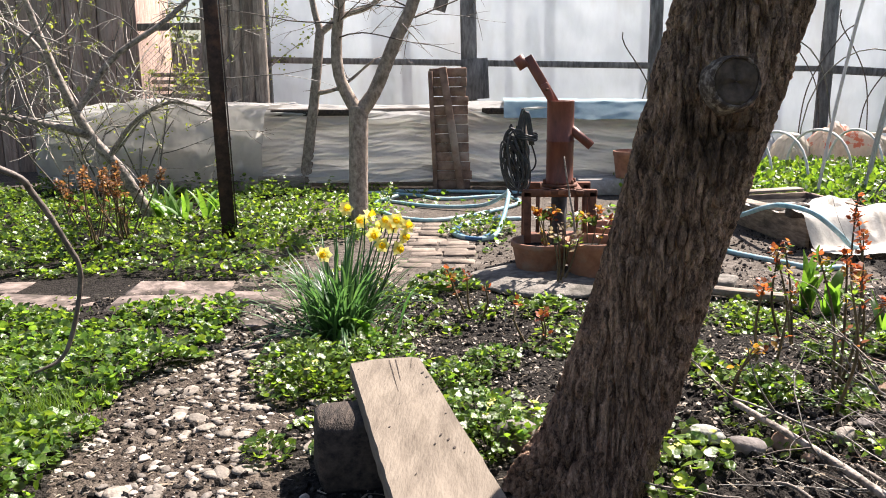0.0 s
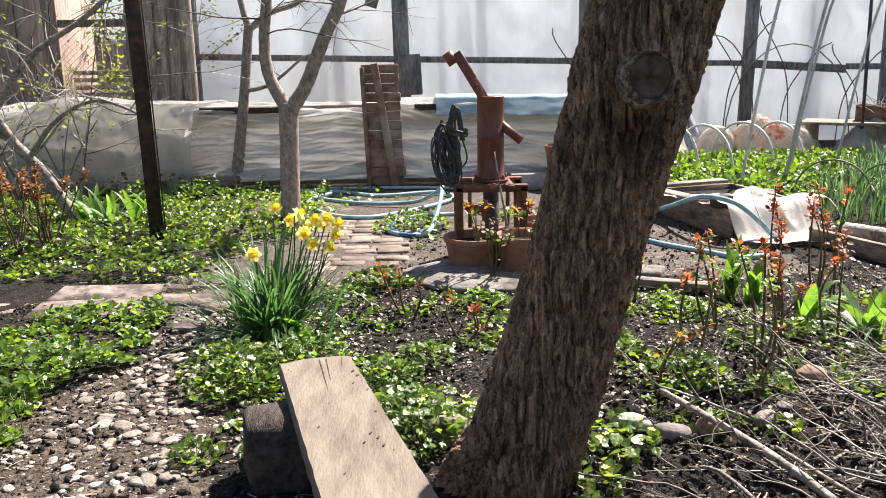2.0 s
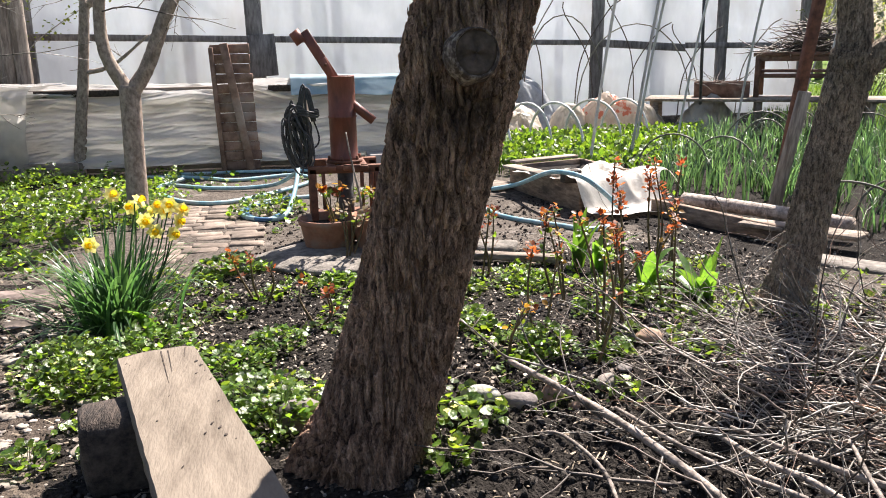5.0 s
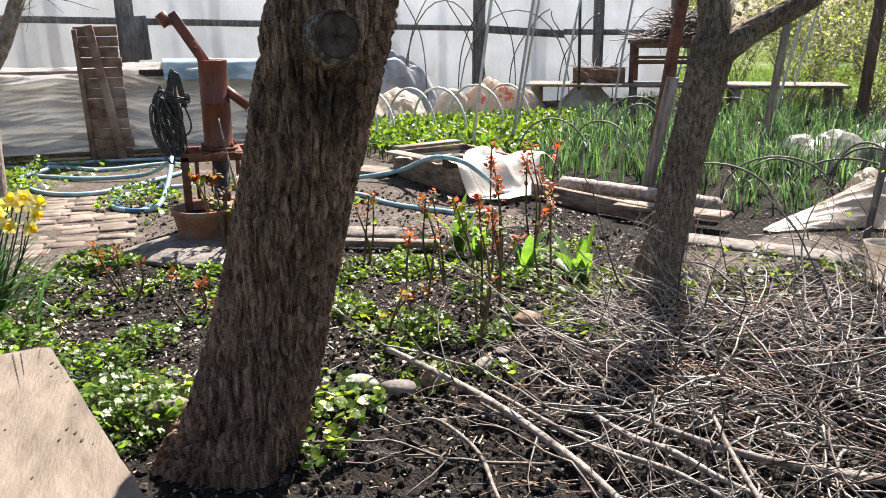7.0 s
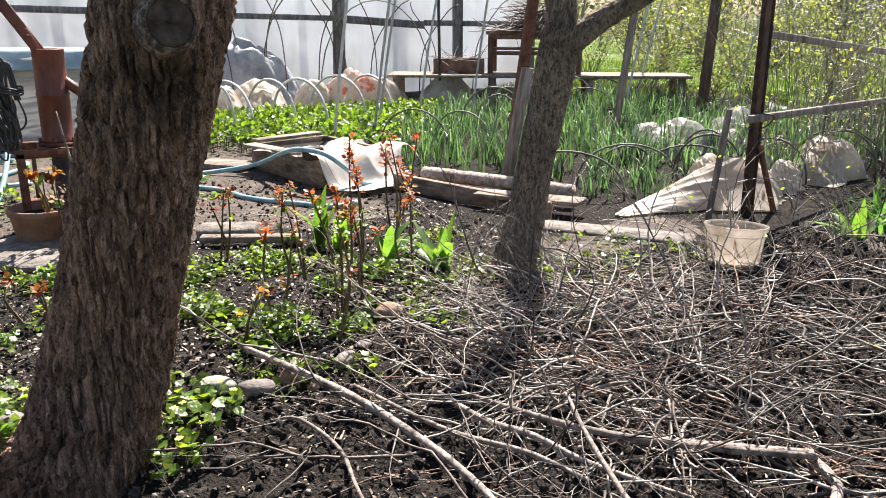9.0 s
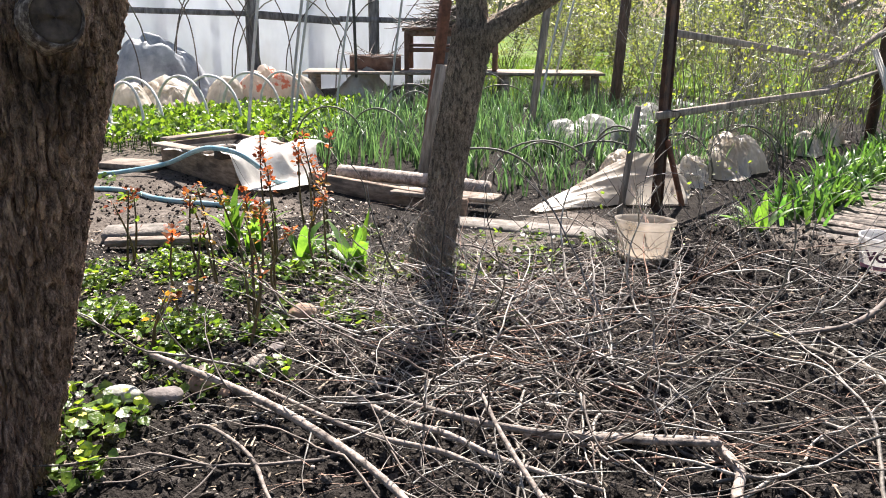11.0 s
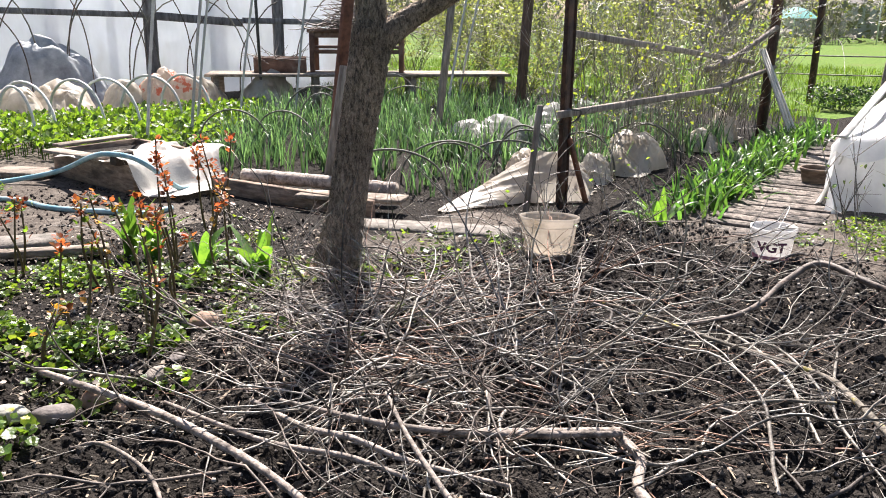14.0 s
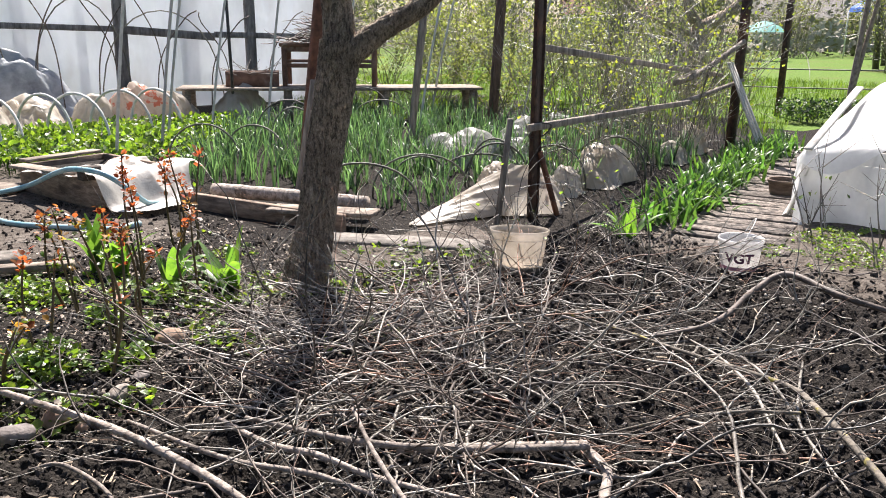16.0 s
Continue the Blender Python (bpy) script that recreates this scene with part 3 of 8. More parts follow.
def axis(lo, hi, fine, far):
    inner = np.arange(lo, hi, fine)
    out, s, q = [], fine, hi
    while q < far:
        out.append(q)
        s *= 1.12
        q += s
    neg, s, q = [], fine, lo
    while q > -far:
        s *= 1.12
        q -= s
        neg.append(q)
    return np.concatenate([neg[::-1], inner, out])


GX, GY = axis(-2.4, 5.4, 0.022, 600.0), axis(0.4, 4.6, 0.022, 600.0)
gx, gy = np.meshgrid(GX, GY)
gv = np.stack([gx, gy, ground_z(gx.ravel(), gy.ravel()).reshape(gx.shape)], 2)
gm = Mesh().grid(gv)
ground = gm.make("ground", M_SOIL)
tagged(ground, "dark garden soil, trodden earth and distant lawn", "ground", kind="structure")
ground.data.materials.append(M_EARTH)
ground.data.materials.append(M_LAWN)
ground.data.materials.append(M_PATH)
cx, cy = (gx[:-1, :-1] + gx[1:, 1:]).ravel() / 2, (gy[:-1, :-1] + gy[1:, 1:]).ravel() / 2
wob = (n2(cx, cy, 1.6, 31, 4) - 0.5) * 0.9
earth = ((cx + wob > -1.6) & (cx + wob < 2.75) & (cy + wob > 4.6) & (cy < 9.3)) | ((cx + wob > 3.1) & (cx + wob < 4.2) & (cy + wob > 3.25) & (cy + wob < 3.9))
earth |= ((cx + wob * 0.6 > 4.95) & (cx < 12) & (cy + wob > 0.9) & (cy + wob * 0.5 < 3.0)) | (cy > 9.3) & (cx < 2.6) | (np.abs(cx + 0.95) < 0.35 + wob * 0.5) & (cy < 4.7) & (cy > 3.6)
lawn = (cx + wob * 2 > 12.5) | (cy + wob > 16) | (cx < -14) | (cy < -8)
trod = (np.abs(cx + 0.92 + 0.1 * np.sin(cy * 3)) < 0.42 + wob * 0.5) & (cy < 3.9) & (cy > 0.6)
ground.data.polygons.foreach_set("material_index", np.where(lawn, 2, np.where(trod, 3, np.where(earth, 1, 0))).astype(np.int32))


# ---- trees ----
def bark_relief(amp, fr, stretch=0.26, seed=0):
    def relief(p):
        w = np.stack([vnoise(p * 9 + 5, 71), vnoise(p * 9 + 9, 72), vnoise(p * 9 + 3, 73)], 1) - 0.5
        q = p * np.array([fr, fr, fr * stretch]) + 0.9 * w
        a = np.abs(2 * fbm(q, 2, seed) - 1)
        b = np.abs(2 * fbm(q * np.array([2.1, 2.1, 2.6]) + 3, 2, seed + 4) - 1)
        c = vnoise(p * np.array([fr * 3.4, fr * 3.4, fr * 1.4]), seed + 9)
        return amp * (smooth01(a, 0.0, 0.26) - 0.75 + 0.35 * (smooth01(b, 0.0, 0.3) - 0.6) + 0.3 * (c - 0.5))

    return relief


def leaning_tree():
    t = thing("leaning_tree", "thick leaning tree trunk with furrowed brown bark", "tree")
    pts = [(0.475, 2.15, -0.12), (0.505, 2.14, 0.02), (0.545, 2.125, 0.15), (0.645, 2.08, 0.54), (0.725, 2.02, 0.91), (0.815, 1.955, 1.32), (0.88, 1.93, 1.6), (1.0, 1.9, 2.1), (1.12, 1.86, 2.7)]
    rad = [0.265, 0.228, 0.194, 0.168, 0.161, 0.172, 0.17, 0.166, 0.16]
    rel = bark_relief(0.023, 40, 0.17, 3)
    knot = np.array([0.797, 1.79, 1.322])

    def relief(p):
        d = np.linalg.norm((p - knot) * np.array([1, 0.6, 1]), axis=1)
        k = np.exp(-((d / 0.1) ** 2))
        flare = (1 - smooth01(p[:, 2], 0, 0.35)) * 0.05 * (vnoise(np.stack([np.arctan2(p[:, 1] - 2.12, p[:, 0] - 0.5) * 1.6, 0 * d, 0 * d], 1), 5) - 0.4)
        return rel(p) * (1 - 0.75 * np.exp(-((d / 0.075) ** 2))) + 0.03 * k + flare

    m = Mesh()
    tube(m, pts, rad, 460, 0.0045, relief)
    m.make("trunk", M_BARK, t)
    c = Mesh()
    ang = np.linspace(0, 2 * np.pi, 40, endpoint=False)
    axis_y = unit(np.array([0.08, -1, 0.12]))
    ux = unit(np.cross(axis_y, (0, 0, 1)))
    uz = np.cross(ux, axis_y)
    centre = knot + axis_y * 0.03

    def disc(r):
        return [[centre + axis_y * (h + 0.004 * math.sin(3 * a)) + (ux * math.cos(a) * 1.1 + uz * math.sin(a) * 1.13) * rr for a in ang] for rr, h in r]

    c.grid(disc([(0.0005, 0.03), (0.02, 0.03), (0.04, 0.031), (0.049, 0.032), (0.052, 0.028), (0.053, -0.03)]), closed=True)
    c.make("knot", M_KNOT, t, "dark sawn-off branch scar")
    ring = [[], [], [], [], []]
    for a in ang:
        w = 0.002 + 0.006 * max(0.0, math.cos(a + 0.25)) + 0.005 * max(0.0, math.cos(a + 1.8)) ** 2 + 0.004 * vnoise(np.array([[a * 2.4, 3.3, 0]]), 4)[0]
        for i, (rr, h) in enumerate(((0.05, -0.02), (0.051, 0.032), (0.0515 + w * 0.4, 0.041), (0.0525 + w * 0.9, 0.036), (0.055 + w * 1.6, -0.02))):
            ring[i].append(centre + axis_y * (h + 0.012 * (vnoise(np.array([[a * 5, i, 2.0]]), 8)[0] - 0.5)) + (ux * math.cos(a) * 1.1 + uz * math.sin(a) * 1.13) * rr)
    c = Mesh().grid(ring, closed=True)
    c.make("callus_ring", M_CALLUS, t, "pale grey healed rim of bark")
    lim = Mesh()
    tube(lim, [(1.1, 1.87, 2.55), (1.35, 2.0, 3.1), (1.7, 2.2, 3.6)], [0.12, 0.09, 0.06], 14, 0.06, bark_relief(0.006, 30))
    lim.make("limb", M_BARK, t)
    lim = Mesh()
    tube(lim, [(1.1, 1.87, 2.55), (1.0, 1.6, 3.1), (1.05, 1.2, 3.7)], [0.12, 0.08, 0.05], 14, 0.06, bark_relief(0.006, 30))
    lim.make("limb", M_BARK, t)
    return t


def tree(name, label, trunk, radii, limbs, material, twigs=0, sides=24, amp=0.004, tlen=0.5, fr=34, seed=1, tw_mat=None):
    t = thing(name, label, "tree")
    rel = bark_relief(amp, fr, 0.4, seed)
    m = Mesh()
    tube(m, trunk, radii, sides, 0.008 if sides > 100 else 0.025, rel)
    m.make("trunk", material, t)
    for pts, r in limbs:
        m = Mesh()
        tube(m, pts, r, max(8, sides // 2), 0.03, rel)
        m.make("limb", material, t)
    if twigs:
        m = Mesh()
        for k in range(twigs):
            pts, r = limbs[k % len(limbs)]
            p, par = resample(pts, 0.05)
            i = rng.integers(len(p) // 5, len(p))
            d = unit(np.array([rng.normal(0, 1), rng.normal(0, 1), rng.uniform(-0.1, 0.8)]))
            twig(m, p[i], d, tlen * rng.uniform(0.5, 1.3), 0.0075, 0.2, 4, 0.08, 0, 3)
        tagged(m.make("twig_growth", tw_mat or M_TWIGD, t), kind="stuff")
    return t


leaning_tree()
tree("orchard_tree", "grey-brown forked orchard tree with rough lichened bark", [(2.70, 3.27, -0.1), (2.74, 3.24, 0.02), (2.80, 3.2, 0.34), (2.84, 3.18, 0.64), (2.89, 3.14, 0.99), (2.93, 3.11, 1.28)],
     [0.155, 0.128, 0.098, 0.094, 0.098, 0.105],
     [([(2.92, 3.12, 1.2), (2.93, 3.14, 1.42), (2.9, 3.2, 1.9), (2.84, 3.3, 2.5)], [0.085, 0.075, 0.07, 0.06]),
      ([(2.93, 3.10, 1.2), (3.08, 3.0, 1.33), (3.26, 2.82, 1.49), (3.5, 2.7, 1.8), (3.7, 2.6, 2.3)], [0.075, 0.055, 0.047, 0.045, 0.04])], M_BARK2, 10, 150, 0.009, 0.4, 52, 5)
tree("young_plum_tree", "young smooth-barked tree forked at chest height", [(-0.985, 6.62, -0.05), (-0.96, 6.6, 0.05), (-0.94, 6.6, 0.54), (-0.92, 6.6, 1.08)], [0.1, 0.088, 0.08, 0.082],
     [([(-0.93, 6.6, 1.02), (-1.07, 6.6, 1.31), (-1.09, 6.6, 1.6), (-1.05, 6.6, 2.0), (-1.1, 6.65, 2.7)], [0.06, 0.05, 0.046, 0.045, 0.035]),
      ([(-0.91, 6.6, 1.02), (-0.77, 6.6, 1.22), (-0.6, 6.6, 1.6), (-0.42, 6.6, 1.97), (-0.2, 6.6, 2.7)], [0.065, 0.058, 0.055, 0.05, 0.04])], M_BARKY, 22, 28, 0.003, 1.1, 30, 7)
tree("slender_tree", "slender dark young tree with upright limbs", [(-2.0, 9.1, -0.05), (-1.98, 9.1, 0.05), (-1.9, 9.1, 0.6), (-1.82, 9.1, 1.1), (-1.72, 9.1, 1.85)], [0.085, 0.075, 0.062, 0.058, 0.052],
     [([(-1.72, 9.1, 1.8), (-1.8, 9.1, 2.15), (-1.9, 9.1, 3)], [0.045, 0.035, 0.025]), ([(-1.72, 9.1, 1.8), (-1.45, 9.1, 1.98), (-1.12, 9.1, 2.1), (-0.7, 9.1, 2.5)], [0.045, 0.035, 0.03, 0.02]),
      ([(-1.82, 9.1, 1.12), (-1.5, 9.05, 1.2), (-1.1, 9.0, 1.5)], [0.03, 0.022, 0.012])], M_BARKY, 14, 16, 0.003, 0.6, 30, 9)


# ---- bench ----
def bench():
    t = thing("plank_bench", "low bench of one thick weathered plank on dark logs", "bench")
    m = Mesh()
    a, b = np.array([-0.215, 2.54]), np.array([0.30, 0.75])
    d = unit(b - a)
    w = np.array([-d[1], d[0]])
    L = np.linalg.norm(b - a)
    us, rows = np.linspace(0, 1, 90), []
    for u in us:
        ring = []
        for s, h in ((-1, -1), (-1, -0.6), (-1, 0.6), (-0.96, 1), (-0.7, 1), (-0.4, 1), (-0.1, 1), (0.1, 1), (0.4, 1), (0.7, 1), (0.96, 1), (1, 0.6), (1, -0.6), (1, -1)):
            wid = 0.135 + 0.02 * u + 0.004 * (vnoise(np.array([[u * 30, s, 0.5]]), 3)[0] - 0.5)
            p = a + d * L * u + w * wid * s
            if u < 0.02 and abs(s) > 0.65:
                p = p + d * 0.03 * (abs(s) - 0.6) * 2.5 * (1 - u / 0.02)
            z = 0.272 + 0.025 * h + 0.006 * (vnoise(np.array([[p[0] * 22 * 0.3, p[1] * 6, s * 9]]), 5)[0] - 0.5)
            ring.append((p[0], p[1], z))
        rows.append(ring)
    m.grid(rows, closed=True)
    k = len(rows[0])
    m.f.append(tuple(range(k)))
    m.f.append(tuple(range((len(rows) - 1) * k, len(rows) * k))[::-1])
    top = m.make("plank", M_BOARD, t, "sun-bleached plank with splits and worn end", smooth=False)
    for o, ln, wd in ((0.015, 0.34, 0.005), (0.04, 0.24, 0.004), (0.10, 0.12, 0.003)):
        c = Mesh()
        p, q = a + d * 0.025 + w * o, a + d * ln + w * (o - 0.02)
        for e in range(6):
            u0, u1 = e / 6, (e + 1) / 6
            aa, bb = p + (q - p) * u0, p + (q - p) * u1
            plank(c, (*aa, 0.2975), (*bb, 0.2975), wd * (1 - 0.13 * e) , 0.002, bevel=0.0002)
        c.make("split", M_LOG, t, "dark split in the wood")
    for u, o, r in ((0.06, -0.1, 0.006), (0.16, 0.09, 0.007), (0.24, -0.02, 0.005), (0.3, 0.11, 0.009), (0.33, -0.08, 0.006), (0.41, 0.03, 0.008), (0.45, 0.1, 0.006), (0.5, -0.06, 0.007), (0.1, 0.11, 0.011), (0.125, 0.118, 0.014), (0.155, 0.121, 0.009), (0.2, 0.124, 0.012), (0.4, 0.075, 0.013), (0.43, 0.08, 0.01), (0.38, 0.06, 0.007), (0.05, -0.11, 0.006), (0.09, -0.09, 0.004)):
        c = Mesh()
        p = a + d * L * u + w * o
        c.add(ICO1[0] * np.array([r * rng.uniform(0.3, 0.6), r * rng.uniform(0.8, 1.7), 0.0011]) @ rot(0, 0, -15).T + np.array([p[0], p[1], 0.2975]), ICO1[1])
        c.make("worm_gouge", M_LOG, t, "small dark gouge in the wood")
    for cx0, cy0, r0 in ((-0.19, 2.2, 1), (0.2, 1.0, 1)):
        m = Mesh()
        q = np.array([cx0, cy0, 0.118])
        box(m, q, (0.44, 0.24, 0.255), rot(0, 0, 14), 0.03, 0.006)
        m.make("log", M_LOG, t, "dark old squared log")
    return t


bench()


# ---- covered bed, shed, greenhouse ----
def sheet(m, f, nu, nv):
    u, v = np.meshgrid(np.linspace(0, 1, nu), np.linspace(0, 1, nv))
    p = f(u.ravel(), v.ravel())
    return m.grid(p.reshape(nv, nu, 3))


def covered_bed():
    t = thing("covered_seedbed", "long raised bed wrapped in wrinkled grey plastic sheeting", "raised bed")
    x0, x1 = -5.05, 2.35

    def wrap(u, v):
        x = x0 + (x1 - x0) * u
        # v: 0 ground at the front, 0.55 top front edge, 1 back edge
        wr = np.abs(2 * fbm(np.stack([x * 1.1, v * 13 + 0.9 * np.sin(x * 1.7) + 0.5 * np.sin(x * 4.1), 0 * x], 1), 4, 41) - 1) - 0.3
        wr = wr + 0.7 * (np.abs(2 * fbm(np.stack([x * 1.6 + 3, v * 38 + 2.2 * np.sin(x * 1.3) + 1.1 * np.sin(x * 3.7 + 1), 0 * x], 1), 3, 47) - 1) - 0.3)
        fold = np.abs(2 * fbm(np.stack([x * 0.9 + v * 2.0, v * 7 - x * 0.25, 0 * x + 3], 1), 3, 43) - 1)
        top = 0.93 + 0.05 * (n2(x, 0 * x, 0.8, 44) - 0.5) + 0.03 * np.sin(x * 1.3)
        front = v < 0.55
        vf, vt = np.clip(v / 0.55, 0, 1), np.clip((v - 0.55) / 0.45, 0, 1)
        y = np.where(front, 9.12 + 0.06 * vf, 9.18 + 1.0 * vt) - (0.11 * wr + 0.17 * (0.5 - fold)) * np.where(front, 1, 0.2)
        z = np.where(front, 0.1 + (top - 0.1) * vf, top + 0.05 * np.sin(vt * 3.1)) + np.where(front, 0, 0.05 * wr)
        return np.stack([x, y, z], 1)

    m = sheet(Mesh(), wrap, 420, 150)
    m.make("plastic_sheet", M_TARP, t, "wrinkled translucent grey plastic")
    m = Mesh()
    for z in (0.12, 0.84):
        plank(m, (x0 + 0.1, 9.3, z), (x1 - 0.1, 9.3, z), 0.2, 0.03, (0, 1, 0))
    for x in (-4.9, -2.6, -0.3, 2.2):
        plank(m, (x, 9.34, 0), (x, 9.34, 0.86), 0.09, 0.05, (0, 1, 0))
    plank(m, (x0 + 0.1, 10.1, 0.15), (x1 - 0.1, 10.1, 0.15), 0.25, 0.03, (0, 1, 0))
    m.make("board_frame", M_PLANKX, t)

    # dark strips added where the top edge only has shaded gaps
    for xa, xb in ((-2.35, -1.3), (0.1, 0.75)):
        m = Mesh()
        plank(m, (xa, 9.13, 0.905), (xb, 9.13, 0.9), 0.07, 0.03, (0, -1, 0))
        m.make("top_board", M_LOG, t, "dark strip put in for the shaded gap at the top edge")

    def drape(u, v):
        x = -5.15 + 2.85 * u
        wr = np.abs(2 * fbm(np.stack([x * 2.0 + v * 2, v * 4 - x, 0 * x], 1), 4, 51) - 1) - 0.35
        fold = np.abs(2 * fbm(np.stack([x * 1.6 + v * 1.5, v * 3, 0 * x + 7], 1), 3, 53) - 1)
        bulge = np.sin(np.clip(u, 0, 1) * np.pi) ** 0.5
        y = 9.02 - 0.28 * bulge * np.sin(v * np.pi * 0.62) + 1.0 * np.clip((v - 0.62) / 0.38, 0, 1) - 0.16 * wr - 0.1 * (0.5 - fold)
        z = 0.06 + (0.95 + 0.14 * np.sin(x * 3.1) * np.exp(-((x + 4.3) / 0.8) ** 2)) * np.sin(np.clip(v / 0.62, 0, 1) * np.pi / 2) + 0.06 * wr - 0.35 * (1 - smooth01(u, 0, 0.16)) * smooth01(v, 0.2, 0.6)
        return np.stack([x + 0.25 * (v - 0.5) * (u > 0.85) * (u - 0.85) * 3 - 0.12 * (1 - v) * u, y, z], 1)

    m = sheet(Mesh(), drape, 160, 60)
    m.make("loose_drape", M_DRAPE, t, "loose clearer plastic hanging over the end")

    def blue(u, v):
        x = 0.35 + 2.0 * u
        wr = fbm(np.stack([x * 3, v * 5, 0 * x], 1), 3, 61) - 0.5
        y = 9.03 + 0.12 * np.clip(v * 2, 0, 1) + 0.7 * np.clip(v * 2 - 1, 0, 1) + 0.04 * wr
        z = 0.83 - 0.03 * u + 0.2 * np.clip(v * 2, 0, 1) + 0.03 * wr
        return np.stack([x, y, z], 1)

    m = sheet(Mesh(), blue, 60, 20)
    m.make("blue_film", M_BLUEF, t, "strip of bluish film on top")
    return t


covered_bed()


def ladder_panel():
    t = thing("leaning_hatch", "narrow reddish slatted hatch leaning on the covered bed", "hatch")
    for j in range(13):
        m = Mesh()
        z = 0.03 + j * 0.105
        box(m, (-0.24 - 0.045 * (z / 1.35) + rng.normal(0, 0.006), 9.0 + 0.06 * z, z + 0.05), (0.42 + rng.uniform(-0.03, 0.03), 0.03 + 0.02 * (j % 2), 0.1), rot(-3, rng.normal(0, 1), rng.normal(0, 1)), 0.006)
        m.make("board", M_REDW, t)
    m = Mesh()
    plank(m, (-0.13, 8.935, 0.0), (-0.34, 9.01, 1.4), 0.085, 0.05, (0, -1, 0))
    m.make("batten", M_REDW, t)
    m = Mesh()
    plank(m, (-0.43, 8.965, 0.0), (-0.48, 9.04, 1.36), 0.05, 0.035, (0, -1, 0))
    m.make("batten", M_REDW, t)
    return t


ladder_panel()


def shed():
    t = thing("wooden_shed", "old shed of weathered vertical brown boards", "shed")
    x = -8.6
    k = 0
    while x < -4.75:
        w = rng.uniform(0.16, 0.26)
        m = Mesh()
        box(m, (x + w / 2, 11.1 + rng.normal(0, 0.008), 1.45), (w - 0.012, 0.03, 2.9), rot(0, rng.normal(0, 0.25), 0), 0.004)
        m.make("board", M_SHED, t)
        x += w
        k += 1
    for xx in (-3.62, -3.42, -3.25, -3.1, -2.95):
        w = 0.17
        m = Mesh()
        tube(m, [(xx, 10.95, 0), (xx + rng.normal(0, 0.02), 10.95, 0.8), (xx + rng.normal(0, 0.03), 10.95, 1.7), (xx + 0.02, 10.95, 2.9 + rng.uniform(-0.2, 0.2))], [0.1, 0.095, 0.1, 0.09], 12, 0.05, bark_relief(0.012, 18, 0.12, k))
        m.make("slab_board", M_OLDW, t, "rough bark-edged slab")
        k += 1
    m = Mesh()
    plank(m, (-4.75, 11.12, 0.85), (-3.6, 11.12, 0.85), 0.1, 0.06, (0, -1, 0))
    m.make("rail", M_OLDW, t)
    m = Mesh()
    plank(m, (-4.75, 11.12, 2.0), (-3.6, 11.12, 2.0), 0.1, 0.06, (0, -1, 0))
    m.make("rail", M_OLDW, t)
    m = Mesh()
    for i in range(26):
        for s in (-1, 1):
            xa = -5.9 + i * 0.09
            a, b = (xa, 0.0), (xa + s * 1.25, 1.25)
            n = 14
            pts = [(a[0] + (b[0] - a[0]) * j / n, 11.07, 0.9 + 1.1 * j / n) for j in range(n + 1)]
            pts = [p for p in pts if -4.7 < p[0] < -3.65]
            if len(pts) > 1:
                tube(m, pts, 0.0025, 3, caps=False)
    m.make("wire_mesh", M_CABLE, t, "wire netting over the opening")
    m = Mesh()
    box(m, (-7.1, 12.6, 1.4), (4.6, 0.05, 2.8))
    m.make("back_wall", M_SHED, t)
    m = Mesh()
    box(m, (-4.82, 11.85, 1.4), (0.04, 1.5, 2.8))
    m.make("side_wall", M_SHED, t)
    m = Mesh()
    for j in range(5):
        plank(m, (-4.7, 11.5, 0.95 + 0.1 * j), (-3.7, 11.5, 0.95 + 0.1 * j), 0.06, 0.02, (0, -1, 0.3))
    m.make("louvre", M_OLDW, t)
    m = Mesh()
    box(m, (-7.0, 11.8, 2.95), (4.6, 1.9, 0.06), rot(5, 0, 0))
    m.make("roof", M_OLDW, t)
    return t


M_GHW = mat("grey_timber", (0.13, 0.12, 0.11), (0.32, 0.3, 0.28), 6, 0.88, 0.5, 26, stain=(0.1, 0.09, 0.08), sscale=1.7, stretch=(3, 3, 0.7), vary=0.2)
M_SHED = mat("shed_board", (0.22, 0.145, 0.115), (0.46, 0.335, 0.275), 6, 0.88, 0.5, 26, stain=(0.42, 0.34, 0.29), sscale=1.4, stretch=(5, 5, 0.6), vary=0.25, stain_at=(0.56, 0.75))
shed()
# added boards, no known fence: they darken the opening behind the netting
t = thing("backing_boards", "added grey boards that darken the view behind the wire netting", "fence")
for k in range(14):
    m = Mesh()
    box(m, (-6.6 + 0.26 * k, 14.6 + rng.normal(0, 0.01), 0.95), (0.235, 0.03, 1.9 + rng.normal(0, 0.04)), rot(0, rng.normal(0, 0.4), 0), 0.004)
    m.make("board", M_GHW, t)

GHY = 13.5


